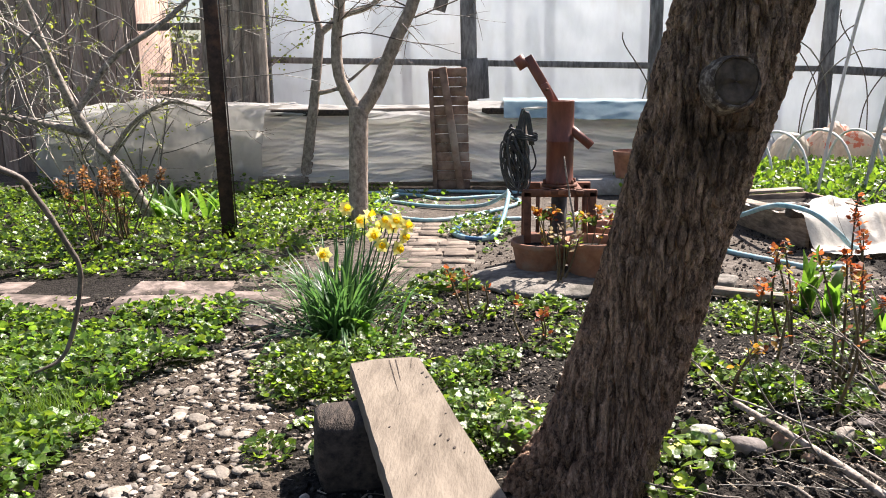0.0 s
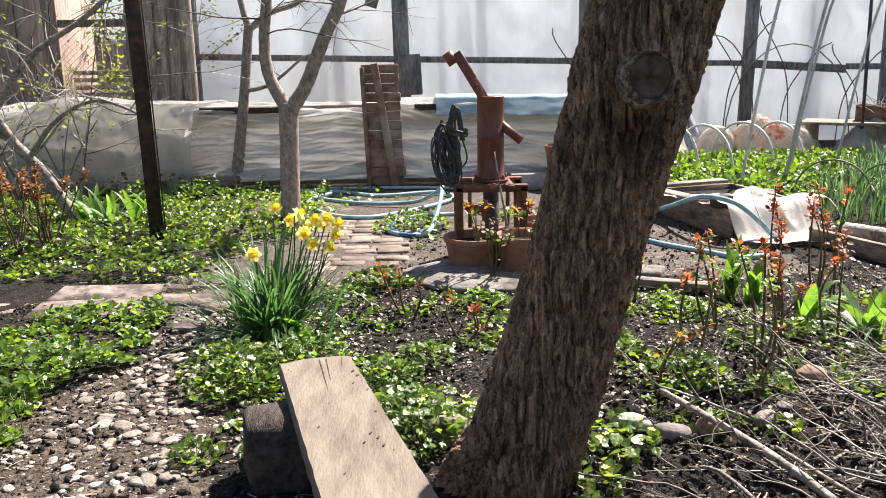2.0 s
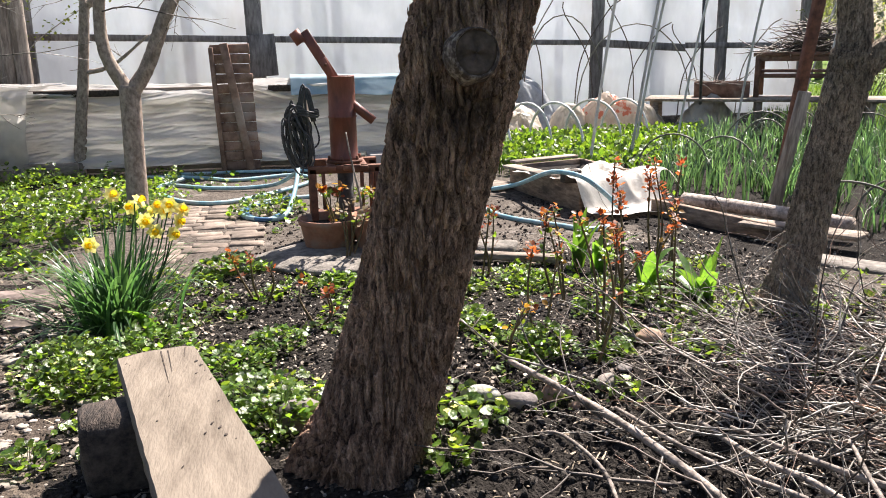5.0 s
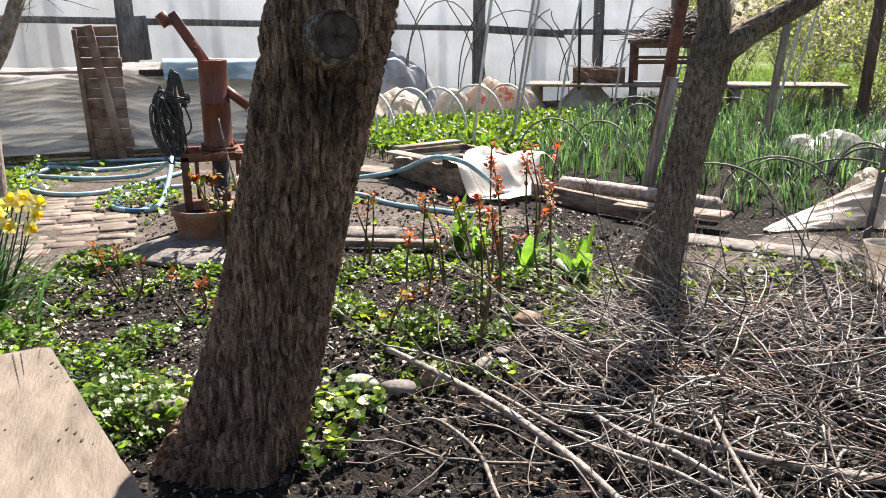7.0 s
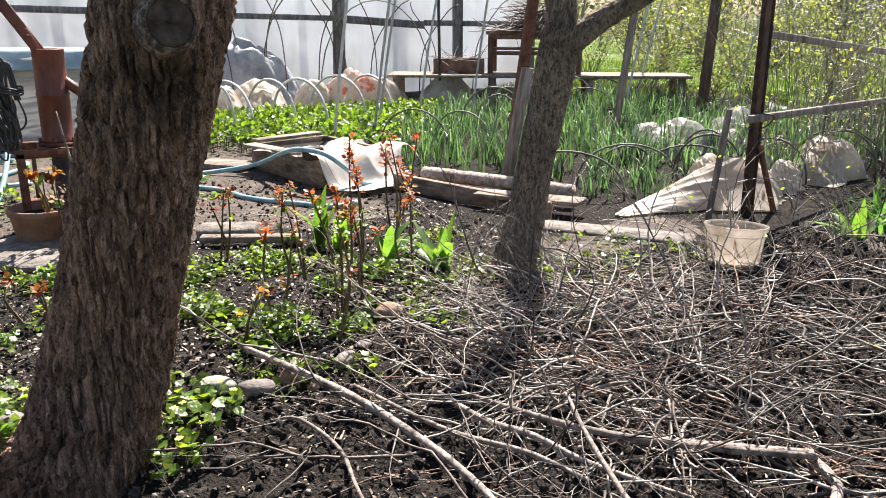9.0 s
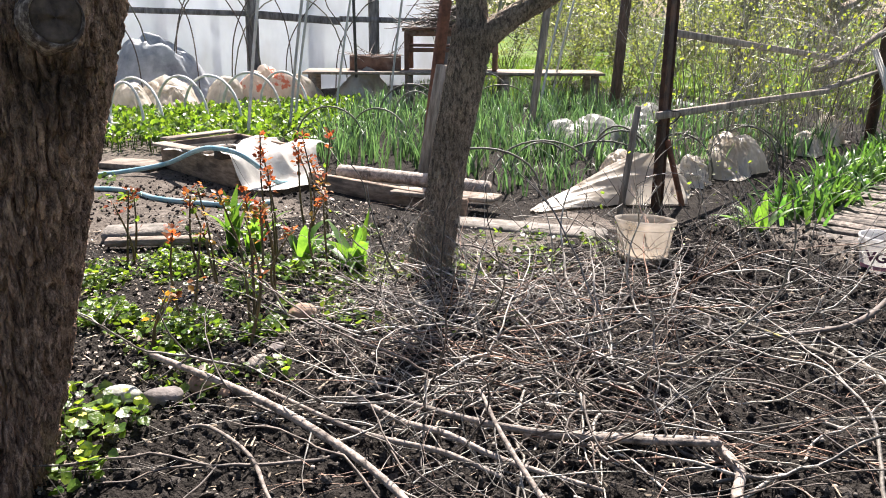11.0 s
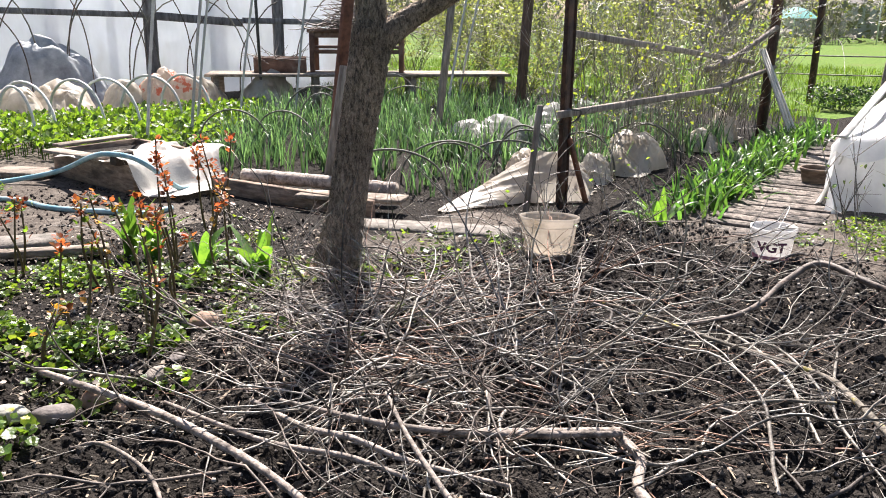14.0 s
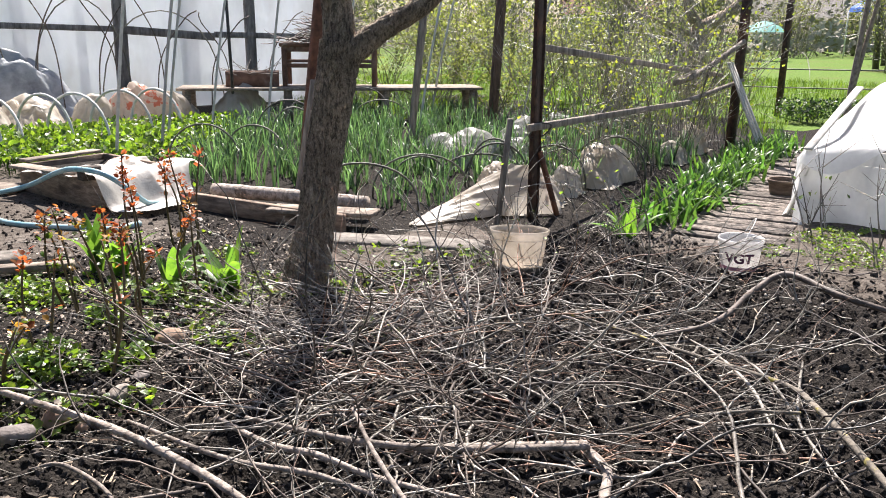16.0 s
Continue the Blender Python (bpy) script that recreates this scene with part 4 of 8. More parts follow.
def greenhouse():
    t = thing("film_greenhouse", "long greenhouse of milky plastic film on grey timber posts", "greenhouse")
    x0, x1, y1 = -3.6, 9.6, 17.5

    def wall(yy, seed):
        def f(u, v):
            x, z = x0 + (x1 - x0) * u, 0.02 + 2.75 * v
            w = fbm(np.stack([x * 0.9, z * 0.8, 0 * x], 1), 4, seed) - 0.5
            d = np.abs(2 * fbm(np.stack([x * 1.4 + z * 0.7, z * 1.1 - x * 0.3, 0 * x], 1), 3, seed + 3) - 1)
            return np.stack([x, yy + 0.14 * w + 0.08 * (0.5 - d), z], 1)

        return f

    m = sheet(Mesh(), wall(GHY, 81), 240, 50)
    m.make("front_film", M_FILM, t, "milky sagging plastic film")
    m = sheet(Mesh(), wall(y1, 85), 120, 24)
    m.make("back_film", M_FILM, t)

    def roof(u, v):
        x, y = x0 + (x1 - x0) * u, GHY + (y1 - GHY) * v
        return np.stack([x, y, 2.77 + 1.0 * (1 - np.abs(2 * v - 1)) + 0.06 * (n2(x, y, 1.2, 88) - 0.5)], 1)

    m = sheet(Mesh(), roof, 120, 40)
    m.make("roof_film", M_FILM, t)
    for xe in (x0, x1):
        def gable(u, v):
            y = GHY + (y1 - GHY) * u
            return np.stack([0 * u + xe, y, v * (2.77 + 1.0 * (1 - np.abs(2 * u - 1)))], 1)
        m = sheet(Mesh(), gable, 30, 20)
        m.make("gable_film", M_FILM, t)
    for x, w, lean in ((-3.5, 0.14, 0), (-0.13, 0.26, -0.03), (2.86, 0.2, 0), (5.56, 0.2, 0.05), (7.9, 0.18, 0), (9.5, 0.16, 0)):
        m = Mesh()
        plank(m, (x, GHY - 0.1, 0), (x + lean, GHY - 0.1, 2.9), w, 0.1, (0, -1, 0), 0.01)
        m.make("post", M_GHW, t)
    for x in (-1.2, 1.22, 4.2, 6.9):
        m = Mesh()
        plank(m, (x, GHY + 0.35, 0), (x - 0.04, GHY + 0.35, 2.8), 0.17, 0.12, (0, -1, 0), 0.01)
        m.make("inner_post", M_GHW, t)
    for x in (-2.2, 0.6, 3.4, 6.2, 8.6):
        m = Mesh()
        plank(m, (x, y1 - 0.2, 0), (x, y1 - 0.2, 2.8), 0.16, 0.12, (0, -1, 0), 0.01)
        m.make("back_post", M_GHW, t)
    for xa, xb, za, zb, w in ((-3.55, 2.8, 1.57, 1.4, 0.1), (2.9, 5.5, 1.38, 1.32, 0.09), (5.6, 7.2, 1.31, 1.2, 0.13), (7.2, 9.5, 1.24, 1.2, 0.1)):
        m = Mesh()
        plank(m, (xa, GHY - 0.13, za), (xb, GHY - 0.13, zb), w, 0.05, (0, -1, 0), 0.006)
        m.make("rail", M_GHW, t)
    m = Mesh()
    plank(m, (x0, GHY - 0.1, 2.85), (x1, GHY - 0.1, 2.85), 0.14, 0.1, (0, -1, 0))
    m.make("eaves_beam", M_GHW, t)
    m = Mesh()
    plank(m, (-0.45, GHY - 0.2, 2.85), (-0.62, GHY - 0.24, 2.3), 0.2, 0.07, (0, -1, 0))
    m.make("hanging_board", M_GHW, t)
    m = Mesh()
    plank(m, (-0.02, GHY - 0.18, 0.9), (-0.05, GHY - 0.18, 1.55), 0.42, 0.05, (0, -1, 0))
    m.make("nailed_board", M_GHW, t)
    return t


greenhouse()


# ---- posts and rails ----
def iron_post(name, label, foot, top, size=0.1, material=None):
    t = thing(name, label, "post")
    m = Mesh()
    f, q = np.array(foot, float), np.array(top, float)
    plank(m, f - unit(q - f) * 0.1, q, size, 0.006, (0.4, -1, 0), 0.001)
    m.make("flange", material or M_POST, t)
    m = Mesh()
    o = np.array([size / 2 - 0.003, size / 2 - 0.003, 0])
    plank(m, f - unit(q - f) * 0.1 + o, q + o, size * 0.9, 0.006, (1, 0.4, 0), 0.001)
    m.make("flange", material or M_POST, t)
    return t


def wood_post(name, label, foot, top, w, d, material, side=(0, -1, 0), round_r=0):
    t = thing(name, label, "post")
    m = Mesh()
    if round_r:
        mid = (np.array(foot) + np.array(top)) / 2 + rng.normal(0, 0.012, 3)
        tube(m, [foot, mid, top], [round_r, round_r * 0.92, round_r * 0.85], 12, 0.05, bark_relief(round_r * 0.06, 40, 0.1))
    else:
        plank(m, foot, top, w, d, side, 0.006)
    m.make("stake", material, t)
    return t


M_BRPOST = mat("brown_post_wood", (0.09, 0.055, 0.038), (0.2, 0.13, 0.092), 9, 0.85, 0.4, 30, stain=(0.06, 0.04, 0.03), sscale=3, stretch=(4, 4, 0.8), vary=0.15)
iron_post("iron_post", "dark rusty angle-iron post standing in the bed", (-2.03, 6.35, 0), (-2.05, 6.3, 2.6), 0.115)
iron_post("iron_post", "dark brown iron post with a rail tied to it", (4.9, 3.6, 0), (4.91, 3.6, 2.5), 0.1)
wood_post("rusty_pole", "rust-brown pole leaning by the orchard tree", (4.1, 5.5, -0.05), (4.34, 5.36, 2.2), 0.085, 0.06, M_RUST)
wood_post("board_stake", "pale weathered board driven upright into the bed", (4.02, 5.4, -0.05), (4.16, 5.3, 0.95), 0.13, 0.03, M_OLDW, (0.3, -1, 0))
wood_post("tall_stake", "thin pale wooden stake leaning in the leek bed", (6.47, 7.02, -0.05), (6.66, 6.9, 2.1), 0.08, 0.05, M_OLDW)
wood_post("brown_post", "brown wooden post behind the leeks", (8.77, 8.03, -0.05), (8.9, 7.98, 2.4), 0.12, 0.09, M_BRPOST)
wood_post("brown_post", "weathered brown post beside the plank walk", (9.42, 4.69, -0.05), (9.5, 4.67, 2.4), 0.095, 0.08, M_POST)
wood_post("lawn_post", "slim dark iron post at the lawn edge", (13.88, 6.43, -0.05), (13.9, 6.42, 2.4), 0.1, 0.08, M_POST)


def rail():
    t = thing("bean_rail", "grey weathered batten rail tied along the posts", "rail")
    m = Mesh()
    p = [(4.72, 3.5, 0.695), (5.8, 3.82, 0.675), (6.9, 4.12, 0.66), (8.1, 4.42, 0.645)]
    for a, b in zip(p, p[1:]):
        plank(m, a, np.array(b) + 0.01 * (np.array(b) - np.array(a)), 0.05, 0.032, (0.3, -1, 0), 0.006)
    m.make("batten", M_OLDW, t)
    m = Mesh()
    tube(m, [(7.9, 4.45, 0.63), (8.7, 4.55, 0.72), (9.42, 4.6, 0.82)], [0.026, 0.024, 0.022], 8, 0.1)
    m.make("pole", M_OLDW, t)
    m = Mesh()
    plank(m, (4.96, 3.66, 1.235), (9.4, 4.86, 0.86), 0.05, 0.025, (0.3, -1, 0))
    m.make("upper_batten", M_OLDW, t)
    m = Mesh()
    tube(m, [(8.0, 4.55, 0.84), (8.5, 4.58, 0.93), (9.4, 4.62, 1.25)], [0.034, 0.034, 0.03], 8, 0.1)
    m.make("slanting_pole", M_OLDW, t)
    m = Mesh()
    tube(m, [(4.86, 3.55, 0.72), (4.97, 3.52, 0.7), (4.99, 3.6, 0.62), (4.9, 3.66, 0.6), (4.84, 3.58, 0.66)], 0.006, 6, 0.03)
    m.make("wire_tie", M_CABLE, t, "dark wire tie round the post")


rail()
wood_post("stake", "thin grey stake standing beside the clear bucket", (4.62, 3.69, -0.05), (4.69, 3.65, 0.75), 0.045, 0.03, M_OLDW)
wood_post("stake", "short brown stick propped against the iron post", (5.2, 3.62, -0.03), (4.95, 3.6, 0.5), 0.04, 0.03, M_RUST)

# ---- twigs ----
def heap_z(x, y):
    return 0.02 + 0.17 * math.exp(-(((x - 2.75) / 0.75) ** 2 + ((y - 2.1) / 0.6) ** 2))


def twig_heap():
    for name, label, k, material, r in (("twig_heap", "loose heap of thin grey prunings on the soil", 420, M_TWIG, 0.0046), ("dark_twig_heap", "dark thin prunings lying among the heap", 280, M_TWIGD, 0.0048),
                                        ("russet_twig_heap", "thin red-brown prunings tangled in the heap", 110, M_TWIGR, 0.0034)):
        m = Mesh()
        for i in range(k):
            if rng.random() < 0.7:
                x, y = rng.normal(2.5, 0.56), rng.normal(2.05, 0.55)
            else:
                x, y = rng.uniform(1.3, 4.7), rng.uniform(0.45, 2.95)
            if x < 1.15 + 0.25 * rng.random() or (x < 2.0 and rng.random() < 0.4) or math.hypot(x - 0.6, y - 2.1) < 0.55 or y > 3.05 or math.hypot(x - 0.5, y + 0.4) < 1.1:
                continue
            if x > 2.7 and y < 2.3 - 0.3 * (x - 2.7) and rng.random() < 0.72:
                continue
            z = rng.uniform(0.1, 1.0) * heap_z(x, y) + 0.015
            a = rng.normal(-0.6, 0.95) + (math.pi if rng.random() < 0.5 else 0)
            twig(m, (x, y, z), (math.cos(a), math.sin(a), rng.normal(0.03, 0.16)), rng.uniform(0.3, 1.2), r * (0.4 + 1.2 * rng.random() ** 1.8), rng.uniform(0.2, 0.65), 5, 0.05, 0.12, int(rng.integers(0, 4)), 0.012)
        ob = m.make(name, material)
        tagged(ob, label, "twigs", kind="stuff")


M_TWIGR = mat("russet_twig", (0.11, 0.055, 0.035), (0.34, 0.2, 0.13), 26, 0.5, 0.3, 90, vary=0.5)


def stick(pts, r, label, material=None, forks=3, group="cut branches", name="cut_branch"):
    t = thing(name, label, "branch", group)
    m = Mesh()
    tube(m, pts, r, 12, 0.03, bark_relief(max(r) * 0.12, 60, 0.3))
    m.make("stem", material or M_BRANCH, t)
    if forks:
        m = Mesh()
        p, _ = resample(pts, 0.04)
        for _ in range(forks):
            i = rng.integers(2, len(p) - 2)
            d = unit(unit(p[i + 1] - p[i]) + rng.normal(0, 0.5, 3) * np.array([1, 1, 0.4]))
            twig(m, p[i], d, rng.uniform(0.15, 0.5), min(r) * 0.5, 0.2, 5, 0.06, 0.05, 2, 0.012)
        tagged(m.make("side_growth", M_TWIG, t), kind="stuff")
    return t


twig_heap()
stick([(1.13, 2.62, 0.1), (1.34, 2.13, 0.08), (1.44, 1.8, 0.06), (1.49, 1.5, 0.05), (1.5, 1.1, 0.03)], [0.012, 0.014, 0.014, 0.012, 0.009], "long pale cut branch lying on the soil")
stick([(1.70, 1.9, 0.09), (1.9, 1.52, 0.09), (2.13, 1.27, 0.09), (2.44, 1.05, 0.08)], [0.008, 0.011, 0.012, 0.011], "grey cut branch lying across the twigs")
stick([(1.66, 2.04, 0.05), (1.69, 1.72, 0.07), (1.77, 1.57, 0.07), (1.85, 1.37, 0.05), (2.0, 1.1, 0.04)], [0.009, 0.011, 0.01, 0.009, 0.006], "kinked grey cut branch on the soil")
stick([(2.0, 1.47, 0.05), (2.29, 1.25, 0.05), (2.49, 1.1, 0.05)], [0.015, 0.016, 0.015], "thick pale sawn branch on the soil", forks=0)
stick([(2.47, 1.11, 0.06), (2.39, 0.94, 0.06), (2.26, 0.84, 0.05), (2.2, 0.65, 0.03)], [0.012, 0.016, 0.017, 0.016], "bent pale branch on the soil")
stick([(1.42, 2.21, 0.05), (1.55, 1.75, 0.06), (1.71, 1.49, 0.06), (1.8, 1.3, 0.04)], [0.007, 0.009, 0.009, 0.006], "thin straight cut branch on the soil")
stick([(1.98, 1.68, 0.12), (1.86, 1.4, 0.12), (1.8, 1.14, 0.07), (1.78, 0.95, 0.03)], [0.006, 0.008, 0.009, 0.006], "thin forked cut branch on the twigs")
stick([(1.08, 2.1, 0.04), (1.16, 2.05, 0.05), (1.21, 1.8, 0.05), (1.17, 1.5, 0.05), (1.2, 1.2, 0.03)], [0.004, 0.006, 0.007, 0.006, 0.004], "thin crooked twig lying on bare soil")
stick([(4.45, 0.75, 0.1), (4.31, 1.1, 0.17), (4.36, 1.4, 0.2), (4.14, 1.45, 0.15), (3.69, 1.4, 0.1), (3.3, 1.6, 0.05)], [0.013, 0.015, 0.017, 0.015, 0.012, 0.007], "dark forked limb propped on the soil", M_TWIGD, 9)
stick([(2.8, 0.25, 0.1), (2.99, 0.5, 0.14), (3.14, 0.67, 0.14), (3.25, 0.81, 0.13), (3.28, 1.05, 0.12), (3.29, 1.3, 0.11), (3.32, 1.75, 0.1), (3.3, 2.2, 0.08)], [0.012, 0.012, 0.011, 0.0105, 0.009, 0.008, 0.006, 0.004], "long branch spotted with yellow lichen", M_LICHEN, 9)

stick([(3.58, 1.45, 0.05), (3.44, 1.2, 0.07), (3.25, 0.96, 0.08), (3.08, 0.8, 0.07), (2.92, 0.65, 0.05)], [0.004, 0.006, 0.007, 0.006, 0.005], "thin tan pruning lying on bare soil", M_TWIG, 5)
stick([(3.62, 1.32, 0.05), (3.46, 1.08, 0.08), (3.3, 0.88, 0.08), (3.16, 0.74, 0.06)], [0.004, 0.006, 0.006, 0.004], "thin tan pruning lying on bare soil", M_TWIG, 4)
stick([(3.7, 0.98, 0.05), (3.36, 0.83, 0.08), (3.12, 0.7, 0.06), (2.85, 0.42, 0.05)], [0.004, 0.006, 0.006, 0.004], "thin tan pruning lying on bare soil", M_TWIG, 4)
stick([(2.55, 1.12, 0.05), (2.75, 0.98, 0.1), (2.95, 0.84, 0.12), (3.1, 0.7, 0.12)], [0.003, 0.005, 0.006, 0.006], "side branch with yellow lichen spots", M_LICHEN, 3)


# ---- leafy ground cover ----
def clump(x, y, r, h, n, size, material, label, name="violet_clump", group="low leafy clumps", flowers=0, up=15):
    """A low dome of round stalked leaves."""
    t = thing(name, label, "plant", group)
    a, d = rng.uniform(0, 2 * np.pi, n), np.sqrt(rng.uniform(0, 1, n)) * r
    d = d * (0.75 + 0.5 * vnoise(np.stack([np.cos(a) * 1.5 + x * 3, np.sin(a) * 1.5 + y * 3, 0 * a], 1), 2))
    px, py = x + d * np.cos(a), y + d * np.sin(a)
    z = ground_z(px, py) + h * np.clip(1 - (d / (r * 1.25)) ** 2, 0.1, 1) * rng.uniform(0.35, 1.05, n) + 0.012
    m = Mesh()
    leaves(m, np.stack([px, py, z], 1), size * rng.uniform(0.55, 1.15, n), up, 1.25, 28, az=a + rng.normal(0, 0.9, n))
    tagged(m.make("foliage", material, t), kind="stuff")
    m = Mesh()
    for i in range(0, n, 4):
        b = np.array([x + 0.35 * d[i] * math.cos(a[i]), y + 0.35 * d[i] * math.sin(a[i]), gz(x, y) - 0.01])
        q = np.array([px[i], py[i], z[i]])
        tube(m, [b, (b + q) / 2 + np.array([0, 0, 0.02]), q], 0.0014, 3, caps=False)
    tagged(m.make("stalk_tuft", material, t), kind="stuff")
    for k in range(flowers):
        i = rng.integers(n)
        m = Mesh()
        v = 7
        leaves(m, np.repeat([[px[i], py[i], z[i] + 0.03]], v, 0), 0.016, 12, 0.7, 6, az=np.arange(v) * 2 * np.pi / v)
        m.make("flower", P_PETAL, t, "small glossy yellow flower")
    return t


def carpet(name, label, inside, x0, x1, y0, y1, n, size, hmax, material, seed, up=18, width=1.2, thresh=0.42, freq=2.2):
    """A spread of leaves over a patch of ground, thin where the noise is low."""
    x, y = rng.uniform(x0, x1, n), rng.uniform(y0, y1, n)
    dens = n2(x, y, freq, seed, 3)
    keep = (dens > thresh) & inside(x, y)
    x, y, dens = x[keep], y[keep], dens[keep]
    k = len(x)
    mound = 0.35 + 0.9 * smooth01(n2(x, y, 5.5, seed + 7, 2), 0.3, 0.75)
    z = ground_z(x, y) + 0.01 + hmax * mound * np.clip((dens - thresh) * 4, 0.1, 1) * rng.uniform(0.3, 1, k)
    m = Mesh()
    leaves(m, np.stack([x, y, z], 1), size * rng.uniform(0.4, 1.35, k), up, width, 32)
    return tagged(m.make(name, material), label, "ground cover", kind="stuff")


slabs = lambda x, y: (y > 4.12 + 0.06 * np.sin(x * 3)) & (y < 4.86 + 0.08 * np.sin(x * 2.1)) & (x < -1.2)
walkway = lambda x, y: (np.abs(x + 0.92 + 0.1 * np.sin(y * 3)) < 0.36 + 0.05 * np.sin(y * 7)) & (y < 4.3)
bricks = lambda x, y: (x > -0.75) & (x < 0.05) & (y > 4.9) & (y < 7.1)
carpet("violet_carpet", "dense carpet of bright green leafy ground cover", lambda x, y: ~slabs(x, y) & (x < -0.85 - 0.28 * (y < 6) * (y > 5.2)) & (y < 8.95), -7.0, -0.6, 4.8, 9.0, 34000, 0.037, 0.2, G_BRIGHT, 101, up=26, thresh=0.38, freq=2.8)
carpet("violet_carpet", "violet leaves filling the near bed by the path", lambda x, y: ~walkway(x, y) & ~slabs(x, y) & (x < -1.08 + 0.12 * np.sin(y * 4)), -4.2, -1.0, 1.7, 4.2, 26000, 0.033, 0.14, G_VIOLET, 103, up=24, thresh=0.39, freq=1.9)
carpet("violet_carpet", "thin low weeds between the bench and the pots", lambda x, y: (x > -0.6) & (np.hypot(x - 0.5, y - 2.1) > 0.32), -0.6, 2.9, 2.3, 4.8, 12000, 0.028, 0.07, G_BRIGHT, 105, thresh=0.545, freq=3.4)
carpet("weed_patch", "low weeds near the hose and the pump", lambda x, y: ~bricks(x, y) & (y < 8.9), -1.2, 1.9, 5.6, 8.9, 1500, 0.045, 0.05, G_VIOLET, 107, thresh=0.54)
carpet("weed_patch", "pale green seedlings at the foot of the orchard tree", lambda x, y: x > 0, 2.5, 4.0, 2.75, 3.7, 900, 0.03, 0.04, G_BRIGHT, 109, thresh=0.5)
carpet("weed_patch", "green weeds beside the plank walk", lambda x, y: x > 0, 5.2, 6.5, 1.2, 2.1, 3200, 0.018, 0.07, G_BRIGHT, 111, thresh=0.53, freq=3.0)

carpet("weed_patch", "small weeds creeping over the slab edges", lambda x, y: x < -1.2, -6.5, -1.2, 4.05, 4.95, 3200, 0.026, 0.05, G_BRIGHT, 113, thresh=0.57, freq=3.2)
LV, LB = "leafy violet clump with round green leaves", "bright green celandine clump with yellow flowers"
for x, y, r, h, n, mtl, lab, fl in ((-0.66, 3.12, 0.24, 0.16, 330, G_BRIGHT, LB, 3), (-0.58, 2.95, 0.2, 0.15, 240, G_BRIGHT, LB, 2), (-0.62, 2.3, 0.09, 0.07, 60, G_BRIGHT, LV, 0),
                                    (-0.38, 3.3, 0.19, 0.14, 210, G_VIOLET, LV, 0), (0.12, 2.62, 0.17, 0.12, 200, G_VIOLET, LV, 1), (0.2, 2.42, 0.18, 0.13, 240, G_BRIGHT, LB, 3),
                                    (0.36, 2.5, 0.12, 0.12, 120, G_BRIGHT, LB, 4), (0.02, 3.0, 0.17, 0.1, 160, G_VIOLET, LV, 0), (0.2, 3.25, 0.14, 0.09, 110, G_VIOLET, LV, 0),
                                    (0.78, 2.1, 0.1, 0.1, 90, G_BRIGHT, LB, 2), (0.82, 2.42, 0.12, 0.11, 130, G_BRIGHT, LB, 2), (0.94, 2.27, 0.09, 0.09, 80, G_BRIGHT, LB, 2), (0.75, 1.95, 0.07, 0.09, 60, G_BRIGHT, LB, 1),
                                    (1.08, 3.34, 0.16, 0.09, 170, G_BRIGHT, LV, 0), (1.36, 2.88, 0.13, 0.12, 150, G_BRIGHT, LV, 0), (1.62, 2.74, 0.1, 0.07, 80, G_BRIGHT, LV, 0),
                                    (2.07, 3.5, 0.13, 0.08, 100, G_BRIGHT, LV, 0), (1.75, 3.35, 0.12, 0.08, 90, G_VIOLET, LV, 0), (1.15, 3.9, 0.17, 0.08, 130, G_BRIGHT, LV, 0), (1.6, 3.95, 0.15, 0.08, 110, G_BRIGHT, LV, 0),
                                    (0.75, 3.6, 0.16, 0.1, 130, G_VIOLET, LV, 0), (-0.1, 4.6, 0.2, 0.12, 160, G_BRIGHT, LV, 0), (0.55, 4.15, 0.14, 0.08, 90, G_VIOLET, LV, 0), (0.1, 6.5, 0.3, 0.16, 190, G_BRIGHT, LV, 0)):
    by_tree = 0.7 < x < 0.96 and y < 2.5
    clump(x, y, r, h, int(n * (0.55 if by_tree else 1.5)), 0.042 if by_tree or y > 4 else 0.03, mtl, lab, flowers=fl, up=24 if by_tree else 15)


def grass_tuft(x, y, n, ln, label="fine grass tuft in the near bed", r=0.14, material=None):
    t = thing("grass_tuft", label, "grass")
    m = Mesh()
    p = np.stack([x + rng.normal(0, r, n), y + rng.normal(0, r, n), np.zeros(n)], 1)
    p[:, 2] = ground_z(p[:, 0], p[:, 1]) - 0.01
    blades(m, p, ln, 0.004, 20, 70, 4)
    tagged(m.make("blade_tuft", material or G_GRASS, t), kind="stuff")


grass_tuft(-1.62, 2.62, 300, 0.17, r=0.1)


